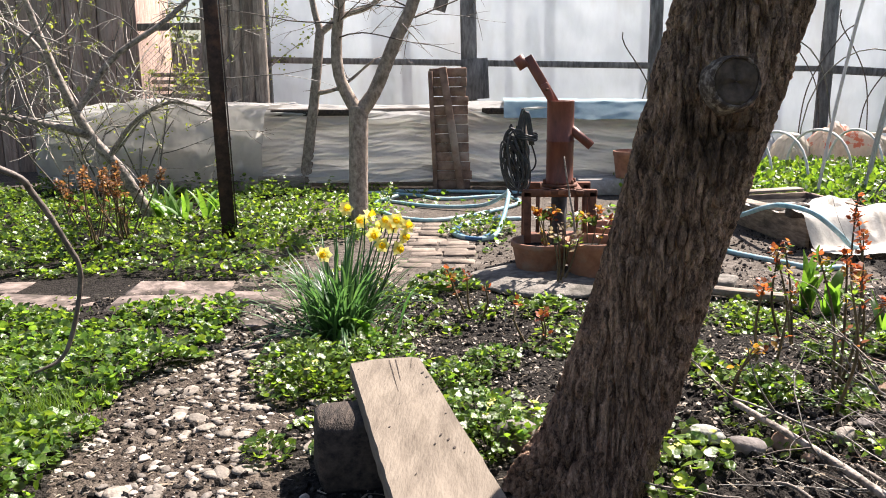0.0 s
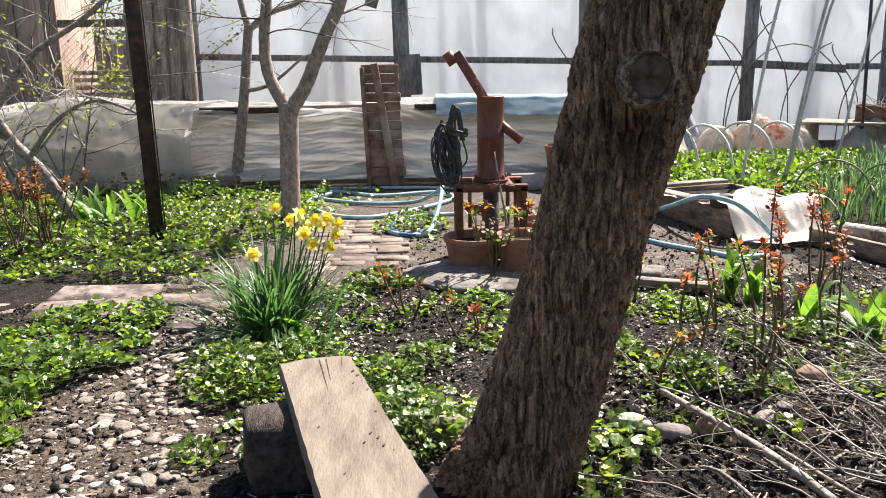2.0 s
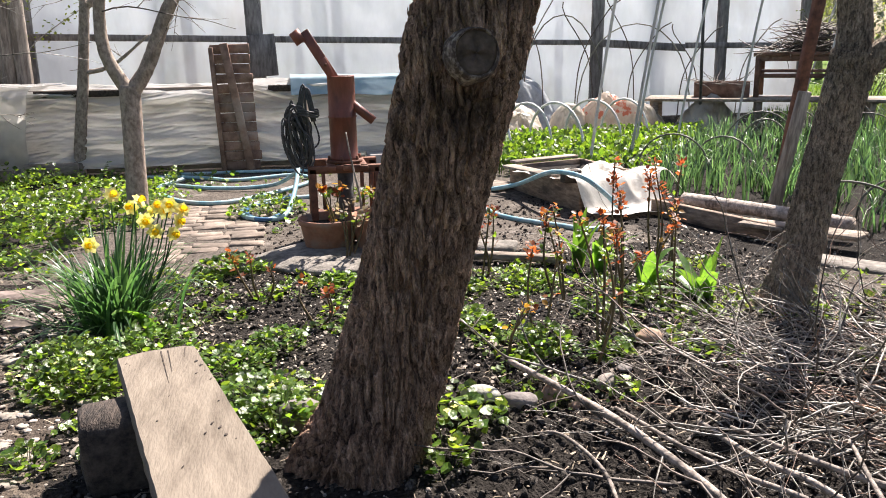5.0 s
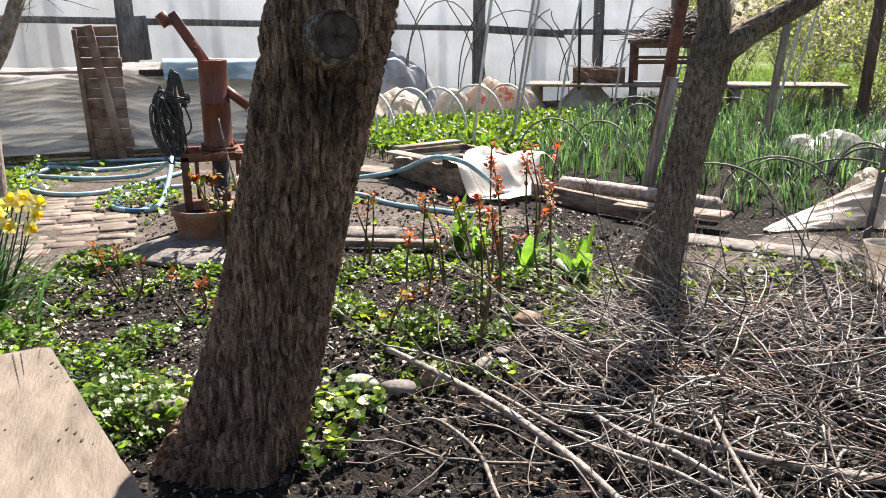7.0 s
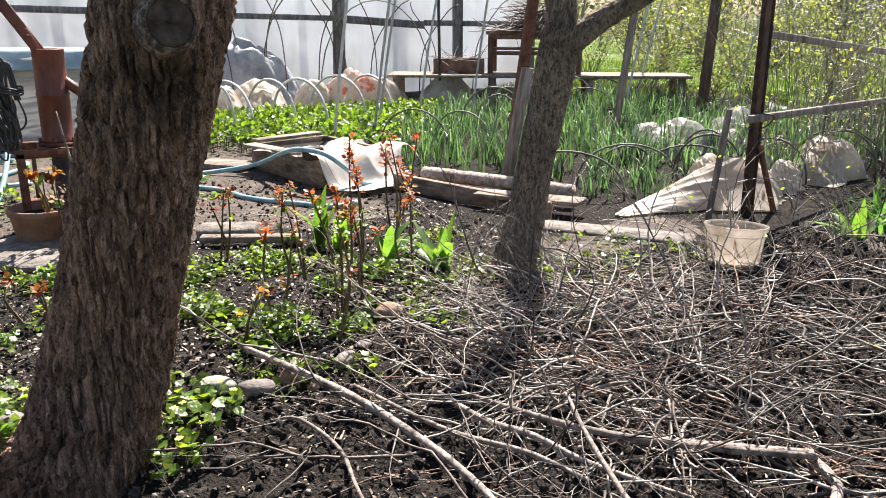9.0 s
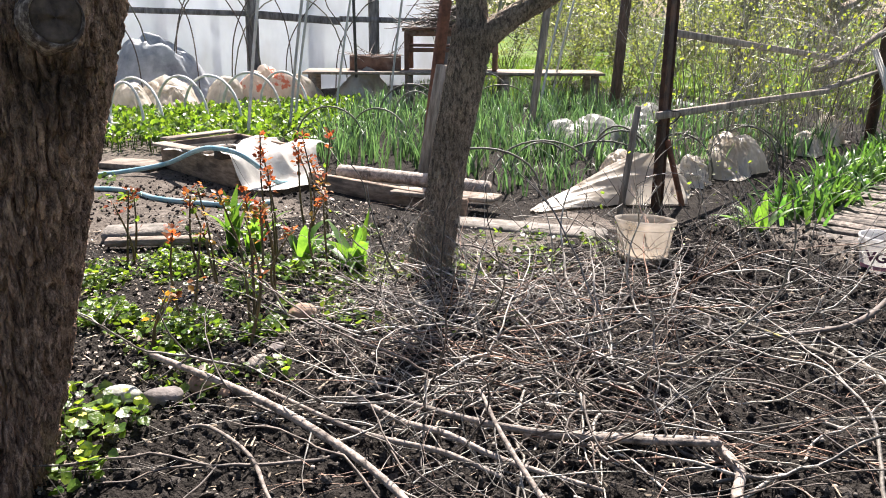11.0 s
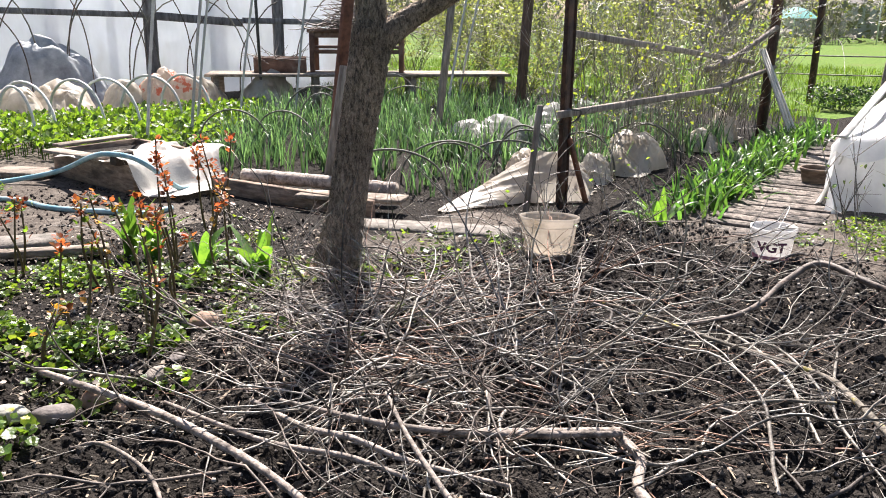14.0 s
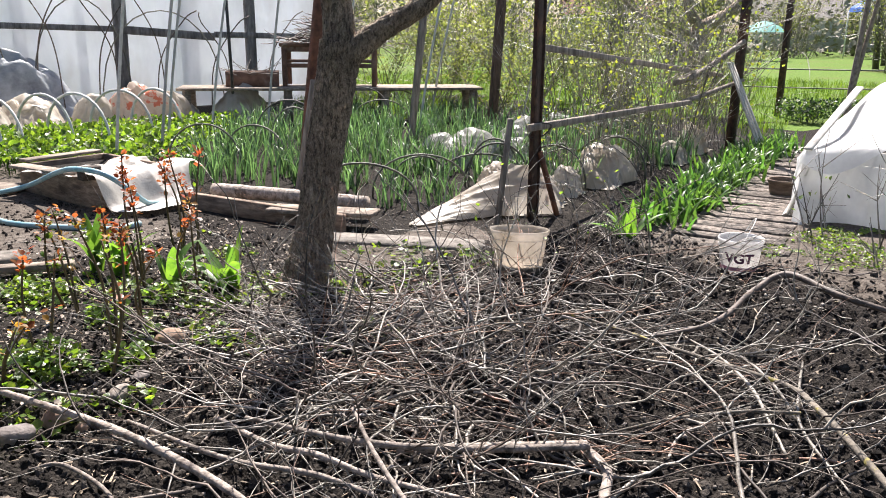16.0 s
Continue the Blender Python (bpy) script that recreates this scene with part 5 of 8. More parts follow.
# ---- dry litter, clods, pebbles ----
def clods():
    n = 32000
    x, y = rng.uniform(0.3, 5.4, n), rng.uniform(0.35, 3.4, n)
    k = dug(x, y) > rng.uniform(0, 1, n)
    x, y = x[k], y[k]
    s = 0.003 + 0.014 * rng.random(len(x)) ** 4
    m = Mesh()
    v, f = ICO1
    v = v * (0.45 + 1.1 * vnoise(v * 1.9 + 4, 6))[:, None]
    mats = turns(len(x), 60) * (s[:, None, None] * rng.uniform(0.35, 1.5, (len(x), 1, 3)))
    m.many(v, f, mats, np.stack([x, y, ground_z(x, y) + s * 0.3], 1))
    tagged(m.make("soil_clods", M_CLOD, smooth=False), "loose crumbs and clods of dark soil", "soil", kind="stuff")
    n = 8000
    x = np.concatenate([rng.uniform(-2.3, 0.4, n), rng.uniform(0.0, 3.2, 6000)])
    y = np.concatenate([rng.uniform(1.6, 4.4, n), rng.uniform(2.4, 6.6, 6000)])
    s = 0.003 + 0.012 * rng.random(len(x)) ** 3
    m = Mesh()
    mats = turns(len(x), 60) * (s[:, None, None] * rng.uniform(0.35, 1.5, (len(x), 1, 3)))
    m.many(v, f, mats, np.stack([x, y, ground_z(x, y) + s * 0.3], 1))
    tagged(m.make("soil_crumbs", M_CLOD, smooth=False), "small dark soil crumbs along the path", "soil", kind="stuff")


M_DEAD = mat("dead_leaf", (0.13, 0.1, 0.075), (0.4, 0.34, 0.28), 20, 0.7, 0.2, 60, vary=0.6)


def litter():
    n = 4200
    x = np.concatenate([rng.uniform(-2.2, 3.2, n), rng.uniform(1.0, 5.0, 1500)])
    y = np.concatenate([rng.uniform(1.7, 5.0, n), rng.uniform(0.6, 3.0, 1500)])
    k = len(x)
    m = Mesh()
    a = rng.uniform(0, np.pi * 2, k)
    ln, w = 0.004 + 0.028 * rng.random(k) ** 2, rng.uniform(0.001, 0.004, k)
    d, e = np.stack([np.cos(a), np.sin(a), rng.normal(0, 0.15, k)], 1), np.stack([-np.sin(a), np.cos(a), rng.normal(0, 0.2, k)], 1)
    c = np.stack([x, y, ground_z(x, y) + 0.006], 1)
    mats = np.stack([d * ln[:, None], e * w[:, None], np.cross(d, e) * 0.002], 2)
    m.many([(-1, -1, 0), (0, -1, 0.6), (1, -0.6, 0), (1, 0.6, 0.2), (0, 1, 0.8), (-1, 1, 0)], [(0, 1, 4, 5), (1, 2, 3, 4)], mats, c)
    tagged(m.make("dry_litter", M_STRAW, smooth=False), "dry straw bits and bark flakes on the soil", "litter", kind="stuff")
    n = 5200
    x, y = rng.uniform(-0.6, 3.2, n), rng.uniform(2.25, 5.0, n)
    m = Mesh()
    leaves(m, np.stack([x, y, ground_z(x, y) + rng.uniform(0.004, 0.02, n)], 1), 0.008 + 0.02 * rng.random(n) ** 2, 8, 0.9, 25)
    tagged(m.make("dead_leaf_litter", M_DEAD), "pale grey-brown dead leaf bits on the soil", "litter", kind="stuff")
    n = 5200
    x, y = rng.uniform(-0.4, 4.6, n), rng.uniform(0.5, 4.7, n)
    s = 0.0025 + 0.009 * rng.random(n) ** 3
    m = Mesh()
    m.many(ICO1[0], ICO1[1], turns(n, 40) * s[:, None, None], np.stack([x, y, ground_z(x, y) + s * 0.5], 1))
    tagged(m.make("pale_grit", M_STONE), "small pale grit and shell bits in the soil", "grit", kind="stuff")


def pebbles():
    v, f = ICO2
    for k in range(85):
        y = rng.uniform(1.85, 4.1)
        x = -0.9 - 0.1 * math.sin(y * 3) + rng.normal(0, 0.22)
        if x > -0.36 and y < 2.7:
            x -= 0.35
        s = 0.026 + 0.032 * rng.random() ** 2
        m = Mesh()
        stone(m, (0, 0, 0), (s, s * rng.uniform(0.6, 0.9), s * rng.uniform(0.22, 0.34)), k, ICO2, 0.42)
        ob = m.make("pebble", M_PEB)
        ob.matrix_basis = pose(x, y, gz(x, y) + 0.002, rng.normal(0, 8), rng.normal(0, 8), rng.uniform(0, 360))
        tagged(ob, "smooth pale river pebble pressed into the path", "pebble", "pebbles on the path")
    n = 1500
    y = rng.uniform(1.6, 4.4, n)
    x = -0.92 - 0.1 * np.sin(y * 3) + rng.normal(0, 0.28, n)
    ok = (x < -0.4) | (y > 2.7)
    x, y = x[ok], y[ok]
    s = 0.004 + 0.02 * rng.random(len(x)) ** 3
    m = Mesh()
    v, f = ICO2
    v = v * (0.6 + 0.8 * vnoise(v * 1.3 + 2, 3))[:, None]
    m.many(v * np.array([1, 0.8, 0.36]), f, turns(len(x), 12) * s[:, None, None], np.stack([x, y, ground_z(x, y) + s * 0.12], 1))
    tagged(m.make("gravel", M_STONE), "small pale gravel and pebbles in dark earth", "gravel", kind="stuff")


clods()
litter()
pebbles()


def boulder(x, y, s, rz, label, material, seed):
    m = Mesh()
    stone(m, (0, 0, 0), s, seed, ICO3, 0.22)
    ob = m.make("edging_stone", material)
    ob.matrix_basis = pose(x, y, gz(x, y) + 0.4 * s[2], 0, 0, rz)
    tagged(ob, label, "stone", "edging stones of the bed")


M_STONEG = mat("green_grey_stone", (0.2, 0.2, 0.17), (0.36, 0.36, 0.31), 16, 0.8, 0.4, 70, vary=0.1)
M_STONED = mat("dark_stone", (0.1, 0.085, 0.08), (0.24, 0.21, 0.19), 14, 0.8, 0.5, 60, vary=0.1)
M_STONEB = mat("brown_stone", (0.24, 0.15, 0.1), (0.4, 0.28, 0.2), 10, 0.8, 0.4, 60, vary=0.1)
boulder(0.97, 2.43, (0.075, 0.04, 0.04), -25, "pale greenish-grey river stone edging the bed", M_STONEG, 1)
boulder(1.1, 2.36, (0.075, 0.04, 0.04), -20, "dark grey river stone edging the bed", M_STONED, 2)
boulder(1.25, 2.41, (0.05, 0.04, 0.042), 20, "rounded brown stone edging the bed", M_STONEB, 3)
boulder(1.31, 2.34, (0.028, 0.02, 0.02), 10, "small pale pebble beside the larger stones", M_STONEB, 4)
boulder(1.48, 2.45, (0.06, 0.035, 0.036), 35, "angular pale grey stone edging the bed", M_STONE, 5)
boulder(1.86, 2.9, (0.07, 0.05, 0.045), 0, "ochre-brown stone half buried in soil", M_STONEB, 6)
boulder(0.29, 2.42, (0.1, 0.06, 0.08), 10, "dark rock at the foot of the leaning tree", M_STONED, 7)
boulder(1.62, 2.6, (0.04, 0.03, 0.016), 40, "small mossy grey stone", M_STONED, 8)


# ---- paths ----
def slab_path():
    t = thing("slab_path", "old pinkish stone slabs of a crossing path", "path", kind="structure")
    x = -6.5
    k = 0
    while x < -1.5:
        w = rng.uniform(0.4, 0.75)
        for y0, y1 in ((4.15, 4.48), (4.5, 4.82)):
            if rng.random() < 0.2:
                continue
            m = Mesh()
            box(m, (x + w / 2 + rng.normal(0, 0.02), (y0 + y1) / 2, -0.022), (w - 0.03, y1 - y0 - 0.01, 0.06), rot(rng.normal(0, 1), rng.normal(0, 1), rng.normal(0, 3)), 0.012, 0.006)
            m.make("slab", M_SLAB, t)
        x += w
    for x, y, a, w in ((-1.25, 4.4, 12, 0.3), (-1.0, 4.2, 30, 0.2), (-1.08, 3.85, 15, 0.16)):
        m = Mesh()
        box(m, (x, y, 0.004), (w, w * 0.6, 0.05), rot(1, 1, a), 0.012, 0.008)
        m.make("slab", M_SLAB, t)


def brick_path():
    t = thing("brick_path", "worn brick path between daffodils and hose", "path", kind="structure")
    j = 0
    y = 5.0
    while y < 7.0:
        x = -0.72 + (0.06 if j % 2 else 0)
        while x < -0.02:
            if rng.random() > 0.15:
                m = Mesh()
                box(m, (x + 0.12, y + 0.06, -0.019 + rng.normal(0, 0.004)), (0.242, 0.118, 0.05), rot(rng.normal(0, 1.2), rng.normal(0, 1.2), rng.normal(0, 1.5)), 0.01, 0.003)
                m.make("brick", M_BRICK, t)
            x += 0.25
        y += 0.125
        j += 1


slab_path()
brick_path()


# ---- daffodils and tulips ----
def daffodils():
    t = thing("daffodil_clump", "large clump of yellow daffodils in bloom", "flowers")
    cx, cy = -0.60, 3.78
    m = Mesh()
    n = 210
    a, d = rng.uniform(0, 2 * np.pi, n), np.abs(rng.normal(0, 0.12, n))
    p = np.stack([cx + d * np.cos(a), cy + d * np.sin(a), np.full(n, -0.02)], 1)
    blades(m, p, 0.55, 0.019, 26, 56, 8, az=a + rng.normal(0, 0.4, n), tip=0.2)
    tagged(m.make("foliage", G_DAFF, t), kind="stuff")
    m = Mesh()
    n = 60
    a = rng.uniform(0, 2 * np.pi, n)
    p = np.stack([cx + 0.12 * np.cos(a), cy + 0.12 * np.sin(a), np.full(n, -0.02)], 1)
    blades(m, p, 0.36, 0.014, 45, 80, 7, az=a, tip=0.2)
    tagged(m.make("drooping_foliage", G_DAFF, t), kind="stuff")
    for x, y, z, az, tilt in ((-0.66, 3.66, 0.45, -95, 10), (-0.57, 3.82, 0.66, -60, 20), (-0.45, 3.84, 0.62, -20, 35), (-0.38, 3.8, 0.47, -80, 5), (-0.3, 3.82, 0.45, -40, -10), (-0.33, 3.85, 0.56, -70, 15),
                              (-0.27, 3.83, 0.51, -30, 0), (-0.4, 3.9, 0.55, 120, 30), (-0.36, 3.86, 0.585, -100, 30), (-0.3, 3.8, 0.6, -85, 15), (-0.42, 3.78, 0.53, -75, 0), (-0.25, 3.86, 0.56, -60, 25), (-0.5, 3.9, 0.58, -110, 20)):
        w = np.array([math.cos(radians(az)) * math.cos(radians(tilt)), math.sin(radians(az)) * math.cos(radians(tilt)), math.sin(radians(tilt))])
        ux = unit(np.cross(w, (0, 0, 1)))
        uz = np.cross(ux, w)
        c = np.array([x, y, z])
        s = Mesh()
        tube(s, [(cx + (x - cx) * 0.3, cy + (y - cy) * 0.3, 0), (cx + (x - cx) * 0.75, cy + (y - cy) * 0.75, z * 0.6), c - w * 0.03 + np.array([0, 0, 0.012]), c - w * 0.012], 0.0035, 6, 0.03)
        st = s.make("stem", G_DAFF, t)
        f = Mesh()
        for k in range(6):
            b = k * math.pi / 3
            dd = ux * math.cos(b) + uz * math.sin(b)
            ss = np.cross(w, dd)
            mt = np.stack([ss, unit(dd + w * rng.normal(0.08, 0.08)), w], 1) * 0.046
            f.many(LEAF_V * np.array([0.95, 1, 0.8]), LEAF_F, [mt], [c])
        f.make("blossom", P_PETAL, st, "six pale yellow petals")
        g = Mesh()
        ring = []
        for r, h in ((0.006, 0.0), (0.012, 0.009), (0.0135, 0.022), (0.018, 0.032)):
            ring.append([c + w * h + (ux * math.cos(b) + uz * math.sin(b)) * (r + (0.0018 * math.sin(b * 9) if h > 0.025 else 0)) for b in np.linspace(0, 2 * np.pi, 27, endpoint=False)])
        g.grid(ring, closed=True)
        g.make("trumpet", P_CORONA, st, "deep yellow trumpet")


def broad_plant(x, y, n, ln, w, label, name="tulip_clump", material=None, lean=25, r=0.05, az=None):
    t = thing(name, label, "plant")
    for k in range(n):
        m = Mesh()
        a = rng.uniform(0, 2 * np.pi) if az is None else az + rng.normal(0, 0.6)
        blades(m, [(x + r * math.cos(a) * rng.random(), y + r * math.sin(a) * rng.random(), gz(x, y) - 0.01)], ln, w * rng.uniform(0.7, 1.2), lean, 45, 8, az=np.array([a]), tip=0.08)
        m.make("leaf", material or G_TULIP, t)
    return t


daffodils()
broad_plant(2.0, 4.25, 9, 0.36, 0.095, "upright tulip leaves among the red roses", lean=10)
broad_plant(2.08, 4.1, 7, 0.33, 0.09, "upright tulip leaves among the red roses", lean=12)
broad_plant(2.46, 3.52, 14, 0.32, 0.085, "spreading broad green leaves by the orchard tree", lean=38)
broad_plant(2.25, 3.8, 7, 0.28, 0.08, "small tulip plant without flowers", lean=20)
broad_plant(-0.27, 2.72, 3, 0.19, 0.05, "single tulip leaf behind the bench end", lean=5, r=0.02)
broad_plant(-0.42, 3.62, 2, 0.28, 0.11, "broad green leaf beside the daffodils", lean=30, r=0.02)
for x, y in ((-2.85, 7.2), (-2.55, 7.3), (-3.05, 7.35), (-2.3, 7.15), (-2.65, 7.0)):
    broad_plant(x, y, 9, 0.4, 0.075, "big lush green lily leaves in the far bed", "lily_clump", lean=30)
broad_plant(5.02, 2.82, 12, 0.3, 0.06, "young horseradish leaves at the plank walk", "leafy_plant", lean=38)
for k in range(17):
    u = k / 16
    x, y = 5.6 + 4.35 * u, 2.93 + 1.48 * u + rng.normal(0, 0.04)
    t = thing("iris_clump", "dense clump of young green iris fans", "plant", "iris row along the walk")
    m = Mesh()
    n = 52
    p = np.stack([x + rng.normal(0, 0.15, n), y + rng.normal(0.02, 0.11, n), np.full(n, -0.01)], 1)
    blades(m, p, 0.29, 0.036, 26, 55, 7)
    tagged(m.make("foliage", G_IRIS, t), kind="stuff")


# ---- roses ----
def rose(x, y, h, stems, red=0.6, label="", spread=0.1, leafn=7, lsize=0.031, young=None):
    t = thing("rose_bush", label or "thin rose stems with young red leaves", "rose", "young rose bushes")
    red_m, org_m, grn_m = Mesh(), Mesh(), Mesh()
    for s in range(stems):
        m = Mesh()
        a = rng.uniform(0, 2 * np.pi)
        top = np.array([x + spread * math.cos(a) * rng.uniform(0.4, 1.5), y + spread * math.sin(a) * rng.uniform(0.4, 1.5), h * rng.uniform(0.75, 1.05)])
        b = np.array([x + rng.normal(0, 0.02), y + rng.normal(0, 0.02), gz(x, y) - 0.02])
        mid = (b + top) / 2 + rng.normal(0, 0.03, 3)
        tube(m, [b, mid, top], [0.0075, 0.006, 0.0035], 6, 0.05)
        m.make("stem", M_STEM, t)
        p, par = resample([b, mid, top], 0.03)
        for i in range(len(p)):
            if par[i] < 0.4 or rng.random() < (0.85 if par[i] < 0.82 else 0.2):
                continue
            k = leafn if par[i] > 0.82 else 3
            tgt = red_m if rng.random() < red * par[i] * 1.2 else (org_m if rng.random() < 0.45 else grn_m)
            az = rng.uniform(0, 2 * np.pi, k)
            q = p[i] + np.stack([np.cos(az) * 0.025, np.sin(az) * 0.025, rng.uniform(-0.02, 0.03, k)], 1) * rng.uniform(0.1, 1.0, (k, 1))
            leaves(tgt, q, lsize * rng.uniform(0.6, 1.2, k), 25, 0.85, 30, az=az)
    for mm, mtl, nm in ((red_m, young or G_RED, "red_foliage"), (org_m, young or G_ORANGE, "orange_foliage"), (grn_m, G_BRIGHT, "green_foliage")):
        if mm.n:
            tagged(mm.make(nm, mtl, t), kind="stuff")
    return t


M_STEM = mat("rose_stem", (0.06, 0.045, 0.02), (0.14, 0.1, 0.045), 20, 0.6, 0.2, 80, vary=0.25)
for x, y, h, s, red in ((1.61, 2.9, 0.62, 3, 0.5), (1.36, 3.0, 0.55, 2, 0.5), (1.2, 2.87, 0.33, 2, 0.2), (2.08, 3.72, 0.72, 3, 0.9), (1.68, 3.6, 0.52, 3, 0.6), (2.2, 3.4, 0.6, 2, 0.8), (1.85, 3.2, 0.5, 2, 0.4),
                        (1.4, 4.2, 0.42, 3, 0.5), (2.4, 4.0, 0.66, 3, 0.9), (2.6, 4.2, 0.6, 2, 0.95), (0.95, 3.9, 0.3, 2, 0.5), (0.4, 3.55, 0.22, 3, 0.9), (0.1, 4.0, 0.28, 3, 0.5), (1.0, 4.5, 0.3, 2, 0.4), (1.52, 2.68, 0.6, 1, 0.3)):
    rose(x, y, h, s, red)
rose(-2.72, 5.92, 0.66, 13, 0.8, "bushy rose with coppery young leaves", 0.27, 13, 0.032, G_COPPER)
rose(-2.95, 5.85, 0.6, 9, 0.8, "bushy rose with coppery young leaves", 0.2, 13, 0.032, G_COPPER)
rose(-2.95, 4.05, 0.45, 2, 0.6, "small rose stem with orange tips by the slabs", 0.1)


# ---- pump ----
def pump():
    t = thing("hand_pump", "rust-red iron hand pump on a stand", "water pump")
    x, y = 0.675, 5.35
    m = Mesh()
    lathe(m, (x, y, 0), [(0.02, 0.585), (0.1, 0.585), (0.098, 0.6), (0.094, 0.605), (0.094, 0.868), (0.098, 0.872), (0.098, 0.884), (0.094, 0.888), (0.093, 1.145), (0.096, 1.15), (0.093, 1.155), (0.088, 1.15), (0.086, 0.9), (0.01, 0.9)], 48)
    m.make("cylinder", M_PUMP, t)
    m = Mesh()
    plank(m, (x - 0.01, y - 0.03, 1.08), (x - 0.235, y - 0.03, 1.45), 0.066, 0.03, (0, -1, 0), 0.004)
    h = m.make("handle", M_PUMP, t)
    m = Mesh()
    w = unit(np.array([-0.25, -0.1, 0.25]))
    c = np.array([x - 0.275, y - 0.03, 1.42])
    tube(m, [c - np.array([-0.025, 0, 0.045]), c + np.array([-0.025, 0, 0.03])], 0.037, 20)
    m.make("handle_socket", M_PUMP, h, "short pipe socket at the end")
    m = Mesh()
    plank(m, (x - 0.05, y - 0.05, 1.12), (x - 0.12, y - 0.05, 1.27), 0.05, 0.015, (0, -1, 0), 0.004)
    m.make("pivot_plate", M_PUMP, h)
    m = Mesh()
    tube(m, [(x - 0.1, y - 0.075, 1.23), (x - 0.1, y, 1.23)], 0.012, 8)
    m.make("pivot_bolt", M_RUST, h)
    m = Mesh()
    tube(m, [(x + 0.05, y - 0.02, 0.98), (x + 0.12, y - 0.035, 0.92), (x + 0.21, y - 0.05, 0.845)], 0.031, 18)
    m.make("spout", M_PUMP, t)
    m = Mesh()
    lathe(m, (x, y, 0), [(0.01, 0.565), (0.125, 0.565), (0.125, 0.585), (0.01, 0.585)], 32)
    m.make("flange", M_RUST, t)
    for a in range(6):
        m = Mesh()
        tube(m, [(x + 0.112 * math.cos(a * 1.047 + 0.3), y + 0.112 * math.sin(a * 1.047 + 0.3), 0.575), (x + 0.112 * math.cos(a * 1.047 + 0.3), y + 0.112 * math.sin(a * 1.047 + 0.3), 0.615)], 0.01, 6)
        m.make("bolt", M_RUST, t)
    for sx in (-0.23, 0.21):
        for sy in (-0.18, 0.2):
            m = Mesh()
            box(m, (x + sx, y + sy, 0.27), (0.05, 0.05, 0.56), None, 0.004)
            m.make("leg", M_RUST, t)
    for sy in (-0.18, 0.2):
        m = Mesh()
        box(m, (x - 0.01, y + sy, 0.54), (0.5, 0.05, 0.05), None, 0.004)
        m.make("crossbar", M_RUST, t)
    for sx in (-0.1, 0.0, 0.12):
        m = Mesh()
        box(m, (x + sx, y - 0.02, 0.55), (0.05, 0.44, 0.03), None, 0.004)
        m.make("crossbar", M_RUST, t)
    for sx in (-0.16, 0.1, 0.16):
        m = Mesh()
        box(m, (x + sx, y - 0.19, 0.4), (0.025, 0.03, 0.26), None, 0.004)
        m.make("bar", M_RUST, t)
    m = Mesh()
    tube(m, [(x, y, -0.05), (x, y, 0.57)], 0.055, 20)
    m.make("riser_pipe", M_CABLE, t, "black riser pipe")
    m = Mesh()
    box(m, (x - 0.02, y, 0.1), (0.42, 0.4, 0.2), None, 0.02, 0.006)
    m.make("footing", M_RUST, t, "dark iron footing block")


def cable_coil():
    t = thing("cable_coil", "bundle of old grey cable hung on a stake", "cable")
    m = Mesh()
    tube(m, [(0.45, 5.30, 0), (0.44, 5.30, 0.6), (0.43, 5.3, 1.07)], 0.016, 8)
    m.make("stake", M_OLDW, t)
    for k in range(30):
        m = Mesh()
        a, tilt, ph = rng.normal(0.1, 0.35), rng.normal(0.5, 0.22), rng.uniform(0, 6.28)
        w, h = rng.uniform(0.03, 0.085), rng.uniform(0.12, 0.23)
        c = np.array([0.375 + rng.normal(0, 0.03), 5.26 + rng.normal(0, 0.035), 0.76 + rng.normal(0, 0.03)])
        pts = []
        for s in np.linspace(0, 2 * np.pi, 17):
            u, v = math.sin(s) * w + 0.008 * math.sin(3 * s + ph), math.cos(s) * h + 0.008 * math.sin(2 * s + ph)
            pts.append(c + np.array([(u * math.cos(tilt) - v * math.sin(tilt) * 0.45) * math.cos(a), u * math.sin(a) + rng.normal(0, 0.004), v * math.cos(tilt) + u * math.sin(tilt) * 0.5]))
        tube(m, pts, 0.0062, 6, 0.03, caps=False)
        m.make("loop", M_CABLE, t)
    for k in range(7):
        m = Mesh()
        x = 0.43 + rng.normal(0, 0.012)
        w = rng.uniform(0.012, 0.035)
        tube(m, [(x - w, 5.25, 0.84), (x - w * 1.2, 5.25, 0.98), (x, 5.26, 1.1 + rng.normal(0, 0.01)), (x + w * 1.2, 5.25, 0.98), (x + w + 0.02, 5.25, 0.86)], 0.0062, 6, 0.03)
        m.make("hanging_loop", M_CABLE, t)
    for z in (0.9, 0.915, 0.93):
        m = Mesh()
        tube(m, [(0.44 + 0.07 * math.cos(s), 5.255 + 0.05 * math.sin(s), z + 0.01 * math.sin(s * 2)) for s in np.linspace(0, 2 * np.pi, 15)], 0.0062, 6, 0.03)
        m.make("binding_loop", M_CABLE, t)


